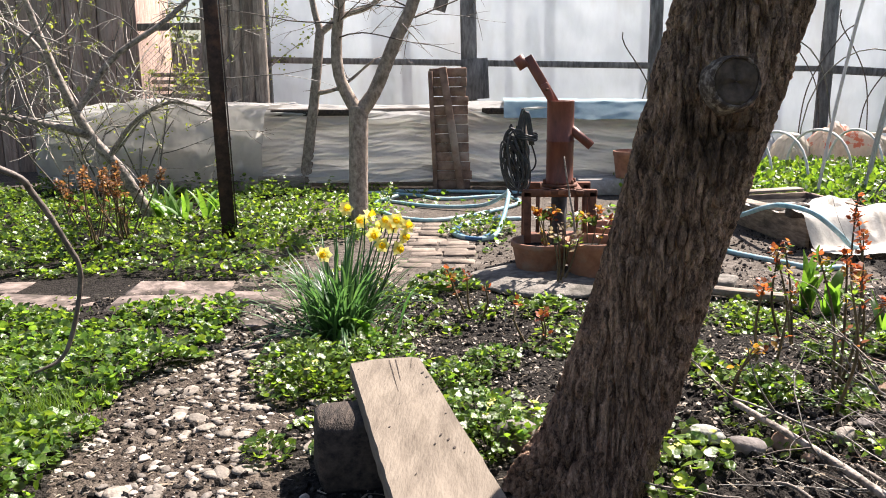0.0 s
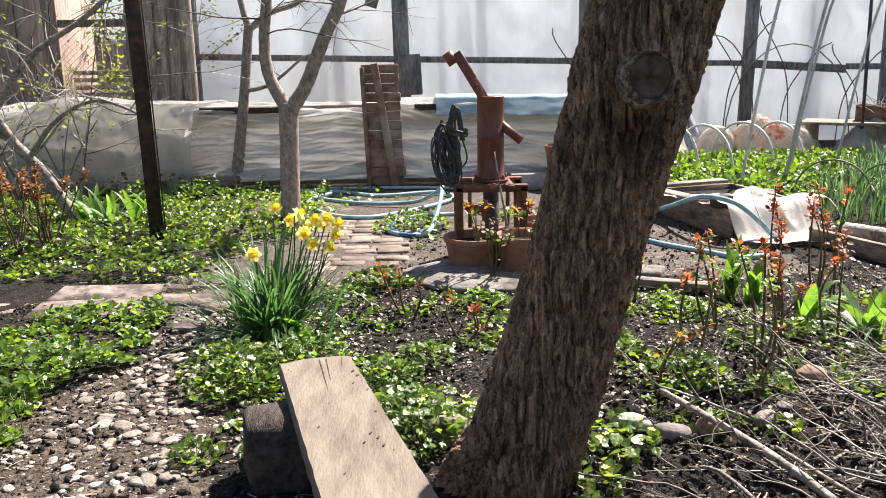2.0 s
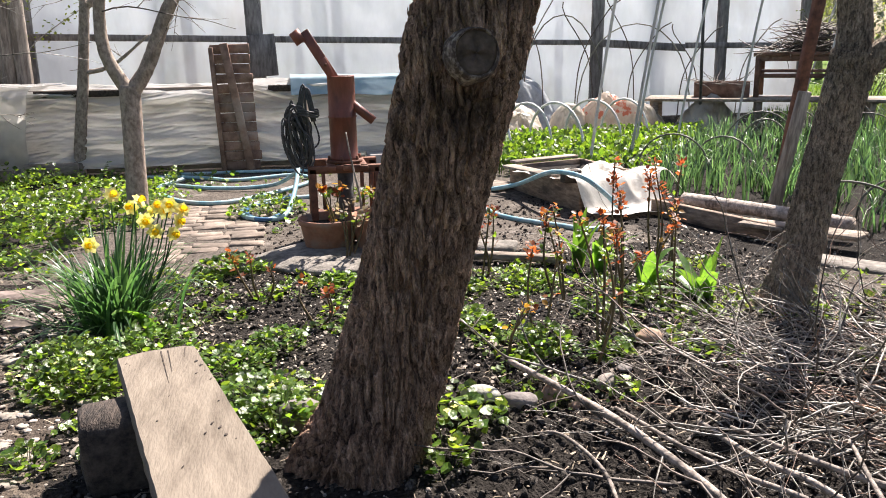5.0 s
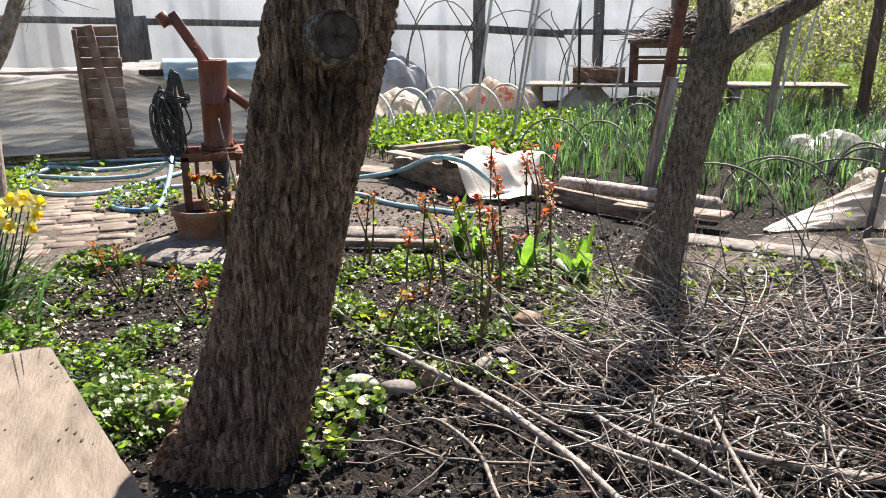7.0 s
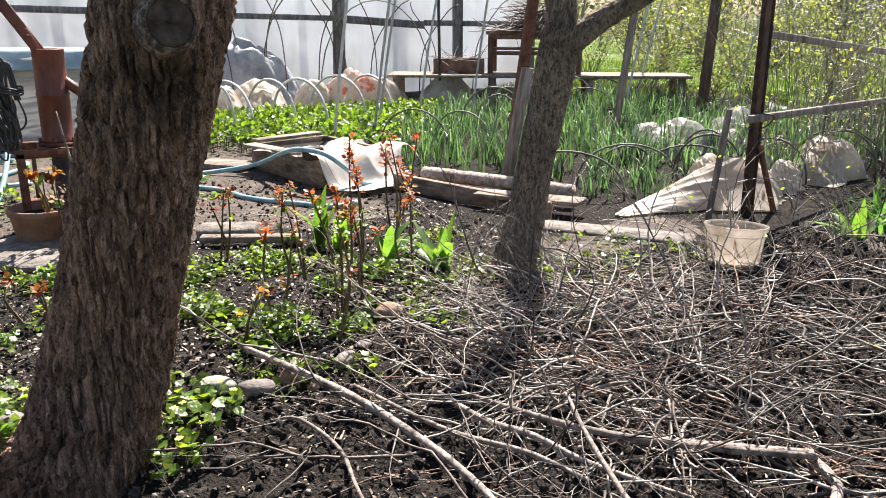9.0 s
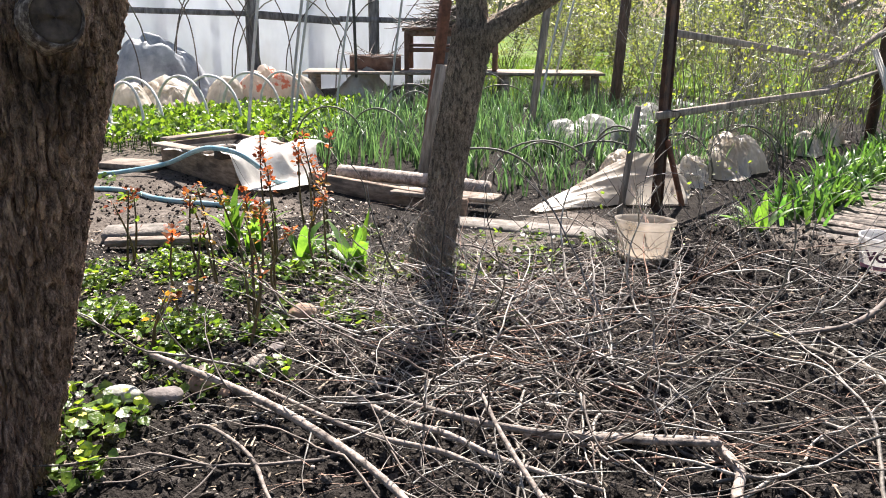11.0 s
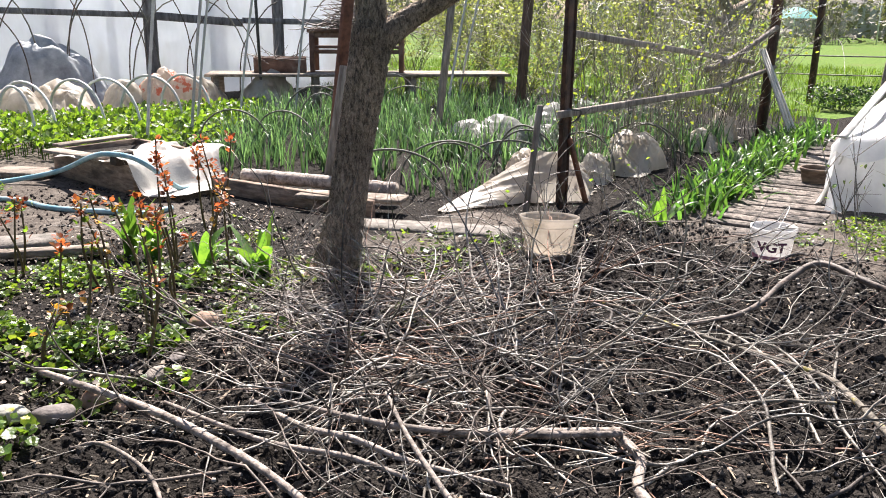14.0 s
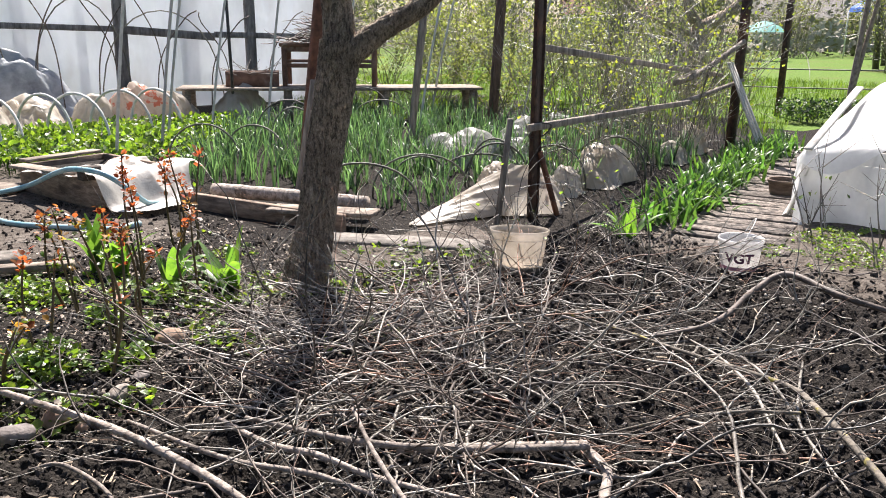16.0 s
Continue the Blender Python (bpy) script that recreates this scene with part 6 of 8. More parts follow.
def flowerpot(x, y, r, h, label, material=None, soil=True, name="flower_pot", z=0.0):
    t = thing(name, label, "pot")
    m = Mesh()
    lathe(m, (x, y, z), [(0.005, 0), (r * 0.78, 0), (r * 0.8, 0.01), (r * 0.95, h * 0.8), (r, h * 0.82), (r * 1.02, h * 0.98), (r * 0.99, h), (r * 0.93, h * 0.99), (r * 0.9, h * 0.8), (r * 0.88, h * 0.7)], 40)
    m.make("body", material or M_CLAY, t)
    if soil:
        m = Mesh()
        lathe(m, (x, y, z), [(r * 0.9, h * 0.74), (r * 0.5, h * 0.79), (0.004, h * 0.8)], 24)
        m.make("soil", M_SOIL, t)
    return t


M_DUSTY = mat("dusty_rose_leaf", (0.16, 0.11, 0.07), (0.4, 0.33, 0.23), 18, 0.5, 0.1, 60, vary=0.5, leafy=(1.3, 1.3, 1.1))
pump()
cable_coil()
t = thing("round_slab", "rough grey stone slab under the flower pots", "slab", kind="structure")
m = Mesh()
M_ROUGH = mat("rough_stone", (0.1, 0.09, 0.077), (0.25, 0.225, 0.195), 18, 0.92, 0.8, 60, stain=(0.055, 0.05, 0.04), sscale=5, vary=0, stain_at=(0.48, 0.66))
stone(m, (0.6, 4.88, 0.0), (0.6, 0.45, 0.07), 12, ICO3, 0.3)
m.make("stone_base", M_ROUGH, t)
flowerpot(0.53, 5.0, 0.2, 0.21, "wide terracotta pot with a sprouting rose", z=0.04)
flowerpot(0.86, 4.88, 0.19, 0.24, "large brown clay pot beside the pump", z=0.04)
flowerpot(1.0, 5.3, 0.15, 0.3, "pinkish clay pot standing behind the others", z=0.0)
flowerpot(1.72, 8.75, 0.17, 0.3, "empty terracotta pot standing at the covered bed", z=0.18, soil=False)
m = Mesh()
box(m, (1.6, 8.8, 0.09), (0.9, 0.35, 0.18), rot(0, 0, 4), 0.01)
tagged(m.make("low_shelf", M_CONC), "low grey ledge in front of the covered bed", "ledge")
rose(0.58, 4.92, 0.5, 5, 0.35, "potted rose with orange young leaves", 0.14, 8, 0.045)
rose(0.62, 4.68, 0.42, 5, 0.3, "rose with dusty pale and coppery leaves by the pots", 0.1, 6, 0.034, M_DUSTY)
rose(0.8, 4.95, 0.48, 4, 0.3, "potted rose with orange young leaves", 0.12, 8, 0.045)


m = Mesh()
tube(m, [(0.42, 8.85, 0.1), (1.0, 8.8, 0.1)], 0.075, 20, 0.1)
tagged(m.make("grey_pipe", M_CONC), "short thick grey pipe lying at the covered bed", "pipe")
m = Mesh()
plank(m, (-2.5, 8.98, 0.1), (-1.95, 8.95, 0.1), 0.17, 0.04, (0, -1, 0))
tagged(m.make("loose_board", M_PLANKX), "short brown board propped against the covered bed", "board", "loose boards")
m = Mesh()
plank(m, (-4.6, 8.9, 0.06), (-2.6, 8.92, 0.08), 0.12, 0.08, (0, -1, 0))
tagged(m.make("loose_board", M_PLANKX), "long brown beam lying along the plastic drape", "board", "loose boards")


# ---- hoses ----
def hose(pts, label, r=0.02):
    m = Mesh()
    tube(m, pts, r, 10, 0.04)
    tagged(m.make("garden_hose", M_HOSE), label, "hose")


hose([(-1.3, 8.8, 0.02), (-0.7, 8.6, 0.02), (-0.28, 8.3, 0.02), (0.3, 8.4, 0.03), (0.5, 8.0, 0.03), (0.2, 7.5, 0.02), (-0.31, 7.02, 0.02), (-0.74, 7.26, 0.02), (-1.0, 8.0, 0.02), (-0.8, 8.35, 0.05)], "pale blue garden hose looping over the earth")
hose([(-0.95, 8.2, 0.02), (-0.4, 7.75, 0.03), (0.1, 7.6, 0.06), (0.32, 7.3, 0.2), (0.36, 6.9, 0.3), (0.3, 6.5, 0.12), (0.2, 6.2, 0.02), (-0.05, 6.25, 0.02), (-0.12, 6.6, 0.02), (0.1, 7.0, 0.02), (0.5, 7.1, 0.02)], "pale blue garden hose coiled beside the pump")
hose([(-1.0, 8.9, 0.02), (0.0, 8.85, 0.02), (0.5, 8.75, 0.02), (1.3, 8.6, 0.02)], "blue hose lying along the covered bed", 0.018)
hose([(1.6, 6.9, 0.02), (2.0, 6.85, 0.04), (2.26, 6.6, 0.12), (2.36, 6.12, 0.28), (2.43, 5.9, 0.33), (2.56, 5.68, 0.31), (2.72, 5.62, 0.18), (2.86, 5.68, 0.06), (3.0, 5.75, 0.03)], "pale blue hose arching over the planter box", 0.02)
hose([(1.2, 6.6, 0.02), (1.77, 6.2, 0.02), (1.93, 5.75, 0.02), (2.07, 5.53, 0.02), (2.24, 5.33, 0.02), (2.4, 5.15, 0.02), (2.62, 5.2, 0.02)], "pale blue hose lying on the ground", 0.02)

M_HOSEB = mat("dark_blue_hose", (0.02, 0.07, 0.16), (0.05, 0.15, 0.28), 9, 0.4, 0.15, 40, vary=0.1)
m = Mesh()
tube(m, [(0.28, 7.20, 0.02), (0.11, 6.88, 0.02), (-0.04, 6.77, 0.02), (-0.09, 6.52, 0.02), (-0.01, 6.22, 0.02), (0.11, 6.17, 0.02), (0.19, 6.35, 0.02), (0.28, 6.49, 0.02)], 0.018, 10, 0.03)
tagged(m.make("garden_hose", M_HOSEB), "dark blue hose curled on the earth by the pump", "hose")
m = Mesh()
tube(m, [(0.74, 4.82, 0.2), (0.73, 4.83, 0.4), (0.69, 4.85, 0.62), (0.66, 4.86, 0.82)], [0.009, 0.008, 0.006, 0.004], 8, 0.04)
tagged(m.make("dry_cane", M_BRANCH), "pale dry cane standing among the flower pots", "cane")


# ---- planter, beams, kerb ----
M_BROWNB = mat("brown_board", (0.13, 0.088, 0.06), (0.3, 0.22, 0.16), 7, 0.85, 0.5, 30, stain=(0.07, 0.05, 0.036), sscale=2.5, stretch=(1.2, 1.2, 5), vary=0.2)


def planter():
    t = thing("planter_box", "low planter box of weathered boards", "planter")
    for a, b in (((2.36, 7.1, 0.11), (2.6, 5.85, 0.11)), ((2.38, 7.12, 0.11), (3.14, 7.36, 0.11)), ((3.14, 7.33, 0.11), (3.36, 6.14, 0.11)), ((2.63, 5.85, 0.11), (3.36, 6.11, 0.11))):
        m = Mesh()
        plank(m, a, b, 0.22, 0.04, np.cross(np.array(b) - np.array(a), (0, 0, 1)))
        m.make("side_board", M_BROWNB, t)
    m = Mesh()
    box(m, (2.88, 6.6, 0.1), (0.74, 1.2, 0.16), rot(0, 0, 11), 0.03)
    m.make("soil_fill", M_SOIL, t)
    m = Mesh()
    box(m, (2.57, 6.02, 0.27), (0.15, 0.1, 0.1), rot(0, 0, 10), 0.006)
    tagged(m.make("wood_block", M_LOG), "small dark square block of wood", "block")
    for a, b, w in (((2.3, 7.0, 0.232), (2.52, 6.3, 0.234), 0.14), ((2.4, 7.2, 0.236), (3.1, 7.42, 0.24), 0.12)):
        m = Mesh()
        plank(m, a, b, w, 0.025)
        tagged(m.make("loose_board", M_PLANKX), "loose pale board lying on the planter", "board", "loose boards")
    tray = thing("seed_tray", "shallow black plastic seedling tray behind the planter", "tray")
    for sx, sy, lx, ly, lz, z in ((0, 0, 0.56, 0.3, 0.008, 0.006), (0, -0.15, 0.58, 0.012, 0.08, 0.04), (0, 0.15, 0.58, 0.012, 0.08, 0.04), (-0.285, 0, 0.012, 0.3, 0.08, 0.04), (0.285, 0, 0.012, 0.3, 0.08, 0.04)):
        m = Mesh()
        box(m, np.array([3.52, 7.25, z]) + rot(0, 0, 12) @ np.array([sx, sy, 0]), (lx, ly, lz), rot(0, 0, 12), 0.002)
        m.make("base" if lz < 0.02 else "rim", M_CABLE, tray)


def sack(cx, cy, lx, ly, h, label, rz=0, seed=0, material=None, name="plastic_sack", wr=0.3, marks=False):
    """A crumpled plastic sack or sheet that lies on the ground."""
    t = thing(name, label, "plastic sack")
    n = 84
    u, v = np.meshgrid(np.linspace(-1, 1, n), np.linspace(-1, 1, n))
    u, v = u.ravel(), v.ravel()
    hump = np.random.default_rng(seed)
    asp = lx / max(ly, 0.1)
    z = np.zeros(len(u))
    for k in range(2 + int(1.6 * asp)):
        cu, cv, hh, r = hump.uniform(-0.62, 0.62), hump.uniform(-0.45, 0.45), hump.uniform(0.6, 0.95), hump.uniform(0.75, 1.15)
        d = np.hypot((u - cu) * asp, v - cv) / r
        a = np.arctan2(v - cv, (u - cu) * asp)
        crease = vnoise(np.stack([np.cos(a) * 2.6 + seed, np.sin(a) * 2.6 + k, d * 0.5], 1), seed + k) - 0.5
        cone = hh * np.clip(1 - (d * (1 + 0.45 * crease)) ** 1.8, 0, 1) ** 0.8 + 0.12 * np.minimum(d, 1) * crease
        z = np.maximum(z, cone) + 0.05 * np.minimum(z, cone)
    q = np.stack([u * asp * 1.6 + seed, v * 1.6, 0 * u], 1)
    fold = 1 - np.abs(2 * fbm(q * 1.4 + 5, 2, seed + 5) - 1)
    fine = 1 - np.abs(2 * fbm(q * 4 + 9, 2, seed + 9) - 1)
    edge = np.clip(1 - np.abs(u) ** 4, 0, 1) * np.clip(1 - np.abs(v) ** 4, 0, 1)
    z = h * edge**0.7 * (z + 0.12 * wr * (fold - 0.4) * 2 + 0.05 * (fine - 0.5))
    z = np.maximum(z, 0.006)
    out = 1 + 0.5 * (vnoise(np.stack([u * 1.6 + seed, v * 1.6, 0 * u], 1), seed) - 0.5)
    d = np.stack([u * lx / 2 * out + 0.06 * (fold - 0.5), v * ly / 2 * out + 0.05 * (fine - 0.5), z], 1)
    d = d @ rot(0, 0, rz).T + np.array([cx, cy, gz(cx, cy) + 0.004])
    Mesh().grid(d.reshape(n, n, 3)).make("body", material or M_BAG, t)
    return t


planter()
def planter_sheet():
    t = thing("plastic_sack", "torn whitish woven sheet draped off the planter", "plastic sack")

    def f(u, v):
        e = np.array([0.94, 0.335])
        n = np.array([0.335, -0.94])
        q = np.stack([u * 2.3 + v * 0.8, v * 1.7 - u * 0.6, 0 * u], 1)
        fold = 1 - np.abs(2 * vnoise(q * 1.6 + 2, 131) - 1)
        fine = 1 - np.abs(2 * fbm(q * 3.1 + 4, 2, 133) - 1)
        a = -0.05 + 1.0 * u + 0.07 * np.sin(v * 5 + u * 2)
        d = -0.8 - 0.12 * np.sin(u * 8 + 1) + (1.16 + 0.12 * np.sin(u * 5) + 0.1 * np.sin(u * 13)) * v + 0.04 * (fine - 0.5)
        top = 0.24 - 0.05 * smooth01(-d, 0.1, 0.4)
        z = np.where(d < 0.03, top, top + (0.02 - top) * smooth01(d, 0.02, 0.2 + 0.08 * fold)) + 0.05 * (fold - 0.25) + 0.022 * fine
        return np.stack([2.6 + e[0] * a + n[0] * d, 5.85 + e[1] * a + n[1] * d, np.maximum(z, 0.012)], 1)

    sheet(Mesh(), f, 90, 80).make("body", M_SACKW, t)


M_SACKW = mat("woven_white_sack", (0.4, 0.375, 0.335), (0.57, 0.54, 0.49), 6, 0.55, 0.5, 60, stain=(0.28, 0.24, 0.19), sscale=4, vary=0.05, thin=0.25, dist=0.006, stain_at=(0.52, 0.7))
planter_sheet()
m = Mesh()
plank(m, (3.12, 5.62, 0.06), (3.62, 4.15, 0.06), 0.13, 0.05, (0.9, 0.3, 0))
tagged(m.make("edging_beam", M_BROWNB), "brown squared beam edging the leek bed", "beam")
m = Mesh()
plank(m, (3.4, 4.75, 0.1), (3.85, 4.1, 0.11), 0.2, 0.03, (0, 0, 1))
tagged(m.make("loose_board", M_PLANKX), "short worn board lying on the beam", "board", "loose boards")
m = Mesh()
tube(m, [(3.35, 5.55, 0.12), (3.65, 4.95, 0.13), (3.98, 4.38, 0.12)], [0.055, 0.052, 0.05], 14, 0.05, bark_relief(0.004, 30, 0.2))
tagged(m.make("pale_log", M_BRANCH), "pale debarked log lying behind the beam", "log")
m = Mesh()
plank(m, (1.95, 7.4, 0.03), (2.3, 7.0, 0.03), 0.3, 0.05)
tagged(m.make("loose_board", M_PLANKX), "flat grey board on the earth by the planter", "board", "loose boards")
m = Mesh()
box(m, (1.55, 4.7, 0.04), (0.36, 0.2, 0.08), rot(0, 0, -20), 0.015, 0.005)
tagged(m.make("stone_block", M_ROUGH), "grey stone block in the rose bed", "block")
m = Mesh()
plank(m, (1.35, 4.55, 0.05), (1.9, 4.3, 0.05), 0.08, 0.04)
tagged(m.make("loose_board", M_PLANKX), "narrow grey slat lying in the rose bed", "board", "loose boards")
m = Mesh()
plank(m, (3.42, 4.12, -0.016), (4.1, 3.28, -0.016), 0.24, 0.07, (0, 0, 1), 0.014)
tagged(m.make("concrete_kerb", M_ROUGH), "grey concrete kerb strip along the bed", "kerb", kind="structure")

# ---- vegetable beds ----
def greens():
    t = thing("mustard_bed", "dense bed of bright green leafy salad plants", "vegetable bed", kind="stuff")
    n = 8500
    x, y = rng.uniform(1.6, 6.0, n), rng.uniform(7.0, 10.6, n)
    ok = (y > 7.95 - 0.72 * (x - 2.4)) & (x < 3.6 + (y - 7) * 0.72 + rng.normal(0, 0.1, n)) & (y > 7.0)
    x, y = x[ok], y[ok]
    z = 0.03 + 0.17 * rng.uniform(0.1, 1, len(x)) ** 0.7 * (0.7 + 0.5 * n2(x, y, 2.5, 121))
    m = Mesh()
    leaves(m, np.stack([x, y, z], 1), 0.068 * rng.uniform(0.5, 1.3, len(x)), 40, 0.8, 32)
    m.make("foliage", G_SALAD, t)
    m = Mesh()
    for i in range(0, len(x), 6):
        tube(m, [(x[i], y[i], 0), (x[i], y[i], z[i])], 0.005, 3, caps=False)
    m.make("stalk_tuft", G_SALAD, t)


def leek_bed(name, label, inside, x0, x1, y0, y1, n, ln, seed):
    x, y = rng.uniform(x0, x1, n), rng.uniform(y0, y1, n)
    ok = inside(x, y) & (n2(x, y, 2.6, seed) > 0.4)
    x, y = np.repeat(x[ok], 4), np.repeat(y[ok], 4)
    p = np.stack([x + rng.normal(0, 0.012, len(x)), y + rng.normal(0, 0.012, len(x)), np.full(len(x), -0.01)], 1)
    m = Mesh()
    blades(m, p, ln, 0.016, 10, 55, 6, tip=0.15)
    tagged(m.make(name, G_BLUE), label, "vegetable bed", kind="stuff")


greens()
leek_bed("leek_bed", "rows of tall blue-green leeks in dark soil", lambda x, y: (x > 3.7 + (y - 7) * 0.72) & (y > 5.5 + 0.0 * x) & (y > 5.75 - 0.6 * (x - 4.1)), 3.6, 9.2, 5.4, 10.8, 1350, 0.42, 131)
leek_bed("onion_bed", "young onion tops between the hoops", lambda x, y: (y < 6.3) & (y > 3.95 + 0.12 * (x - 4.3)) & (x > 4.25) & (np.hypot((x - 6.5) / 0.55, (y - 5.75) / 0.5) > 1) & (np.hypot((x - 7.5) / 0.55, (y - 6.0) / 0.5) > 1), 4.2, 8.5, 4.2, 6.4, 520, 0.34, 133)


def hoop(a, b, h, r, material, label, name="tunnel_hoop", group="white tunnel hoops"):
    a, b = np.array(a, float), np.array(b, float)
    pts = [np.array([*(a + (b - a) * (0.5 - 0.5 * math.cos(s))), h * math.sin(s) ** 0.8 - 0.02 * (s in (0, math.pi))]) for s in np.linspace(0, math.pi, 15)]
    m = Mesh()
    tube(m, pts, r, 8)
    tagged(m.make(name, material), label, "hoop", group)


for a, b, h in (((2.3, 9.0), (2.62, 8.8), 0.62), ((3.1, 10.2), (3.5, 9.4), 0.6), ((3.35, 9.9), (3.77, 9.0), 0.62), ((4.0, 10.4), (4.5, 9.6), 0.6), ((4.6, 10.6), (5.0, 9.9), 0.58), ((2.55, 10.2), (2.95, 9.3), 0.6), ((2.0, 9.6), (2.3, 8.9), 0.55)):
    hoop(a, b, h, 0.016, M_HOOP, "white plastic tunnel hoop over the salad bed")
for k in range(10):
    x, y = 4.15 + 0.29 * k + rng.normal(0, 0.12), 5.25 - 0.08 * k + rng.normal(0, 0.22)
    hoop((x, y), (x + 0.4 + rng.normal(0, 0.18), y - 0.4 + rng.normal(0, 0.2)), rng.uniform(0.22, 0.46), 0.009, M_HOOPD, "dark bent hoop over the onion bed", group="dark tunnel hoops")
for k in range(9):
    x, y = 4.0 + 0.5 * k + rng.normal(0, 0.2), 7.2 + 0.35 * k + rng.normal(0, 0.25)
    hoop((x, y), (x + 0.6 + rng.normal(0, 0.15), y - 0.5 + rng.normal(0, 0.2)), rng.uniform(0.36, 0.58), 0.009, M_HOOPD, "dark bent hoop over the leeks", group="dark tunnel hoops")


def rod(f, a, b, r=0.016, mt=None, label="tall bowed grey conduit rod in the bed", group="tall bowed rods", name="conduit_rod"):
    f, a, b = np.array(f, float), np.array(a, float), np.array(b, float)
    m = Mesh()
    tube(m, [f, a, b, b + (b - a) * 0.3 + np.array([0.08, -0.04, -0.03])], r, 8, 0.08)
    tagged(m.make(name, mt or M_PIPE), label, "rod", group)


for x, y, dx in ((3.33, 7.65, 0.2), (3.92, 7.99, 0.22), (4.44, 9.06, 0.25), (5.2, 9.5, 0.26), (5.95, 9.4, 0.2), (7.2, 9.6, 0.25), (8.3, 11.6, 0.4), (7.9, 8.6, 0.3), (8.6, 9.2, 0.35), (10.2, 8.8, 0.4)):
    rod((x, y, -0.02), (x + dx * 0.5, y - 0.06, 0.96), (x + dx * 1.15, y - 0.14, 1.95))
for k in range(12):
    x, y = 2.6 + 0.42 * k + rng.normal(0, 0.15), 11.9 + rng.normal(0, 0.3)
    s = 1 if k % 2 else -1
    h = rng.uniform(1.3, 2.0)
    rod((x, y, 0), (x + 0.1 * s, y, h * 0.6), (x + 0.5 * s, y, h), 0.009, M_TWIGD, "thin dark bent cane by the greenhouse", "bent canes", "bent_cane")
for a, b, h in (((2.4, 12.2), (3.6, 12.2), 1.7), ((3.9, 12.3), (5.3, 12.3), 1.75), ((4.8, 12.2), (6.8, 12.3), 1.6)):
    hoop(a, b, h, 0.01, M_HOOPD, "tall dark wire arch at the greenhouse", group="wire arches", name="wire_arch")

# sacks along the beds
for x, y, lx, ly, h, s in ((2.7, 10.8, 1.1, 0.8, 0.5, 21), (3.5, 11.0, 1.1, 0.8, 0.52, 22), (4.15, 11.0, 0.8, 0.8, 0.6, 23), (4.75, 10.95, 1.3, 0.8, 0.62, 24), (5.5, 10.9, 0.9, 0.7, 0.5, 25), (6.15, 10.8, 1.2, 0.8, 0.62, 26)):
    sack(x, y, lx, ly, h, "crumpled pale plastic sack with faded red print" if s == 24 else "crumpled pale plastic sack along the bed", rng.uniform(-15, 15), s, M_BAGR if s == 24 else None)
for x, y, lx, ly, h, s, rz in ((4.92, 4.02, 0.5, 0.4, 0.38, 31, 60), (5.3, 3.95, 0.46, 0.42, 0.32, 32, 10), (5.85, 4.12, 0.3, 0.3, 0.24, 33, 20), (6.55, 4.28, 0.75, 0.5, 0.34, 34, 15), (8.1, 4.6, 0.5, 0.36, 0.24, 36, 20), (9.0, 4.95, 0.6, 0.4, 0.32, 37, 20)):
    sack(x, y, lx, ly, h, "crumpled cream plastic sheet bundled at the posts", rz, s, wr=0.4)
def trailing_sheet():
    t = thing("plastic_sack", "flat dirty plastic sheet trailing on the soil", "plastic sack")

    def f(u, v):
        s = 2 * v - 1
        q = np.stack([u * 2.2 + 0.6 * s, s * 1.6 + u, 0 * u], 1)
        fold = 1 - np.abs(2 * fbm(q, 2, 151) - 1)
        fine = np.abs(2 * fbm(q * 3 + 3, 2, 153) - 1)
        w = 0.03 + 0.3 * u**0.8 + 0.05 * (fold - 0.5) * u
        x = 4.1 + 0.95 * u - 0.5 * w * s
        y = 4.0 - 0.12 * u + 0.1 * np.sin(u * 3) + 0.86 * w * s
        z = 0.014 + (0.06 * u + 0.26 * u**2.2) * np.clip(1 - s**2, 0, 1) ** 0.7 + 0.07 * u * (fold - 0.4) * (1 - s**4) + 0.012 * fine
        return np.stack([x, y, np.maximum(z, 0.01) + gz(4.5, 3.9)], 1)

    sheet(Mesh(), f, 80, 50).make("body", M_BAG, t)


trailing_sheet()
M_HEAP = mat("dull_translucent_sheet", (0.26, 0.26, 0.235), (0.45, 0.445, 0.41), 4, 0.3, 0.5, 14, stain=(0.2, 0.19, 0.165), sscale=3, vary=0.1, thin=0.3, clear=0.3, dist=0.03)
for x, y, lx, ly, h, s in ((6.35, 5.95, 1.1, 0.6, 0.36, 42), (6.95, 5.8, 0.6, 0.5, 0.22, 43), (7.6, 6.3, 1.2, 0.6, 0.36, 44), (8.9, 6.9, 0.6, 0.5, 0.3, 46), (10.5, 7.2, 0.6, 0.5, 0.5, 45)):
    sack(x, y, lx, ly, h, "greyish translucent plastic sheet heaped on the bed", 15, s, M_HEAP, "sheet_heap", 0.45)
M_BLUEG = mat("grey_tarpaulin", (0.3, 0.32, 0.33), (0.5, 0.52, 0.53), 5, 0.35, 0.5, 14, stain=(0.2, 0.21, 0.22), sscale=2, vary=0.05, thin=0.2, dist=0.03)
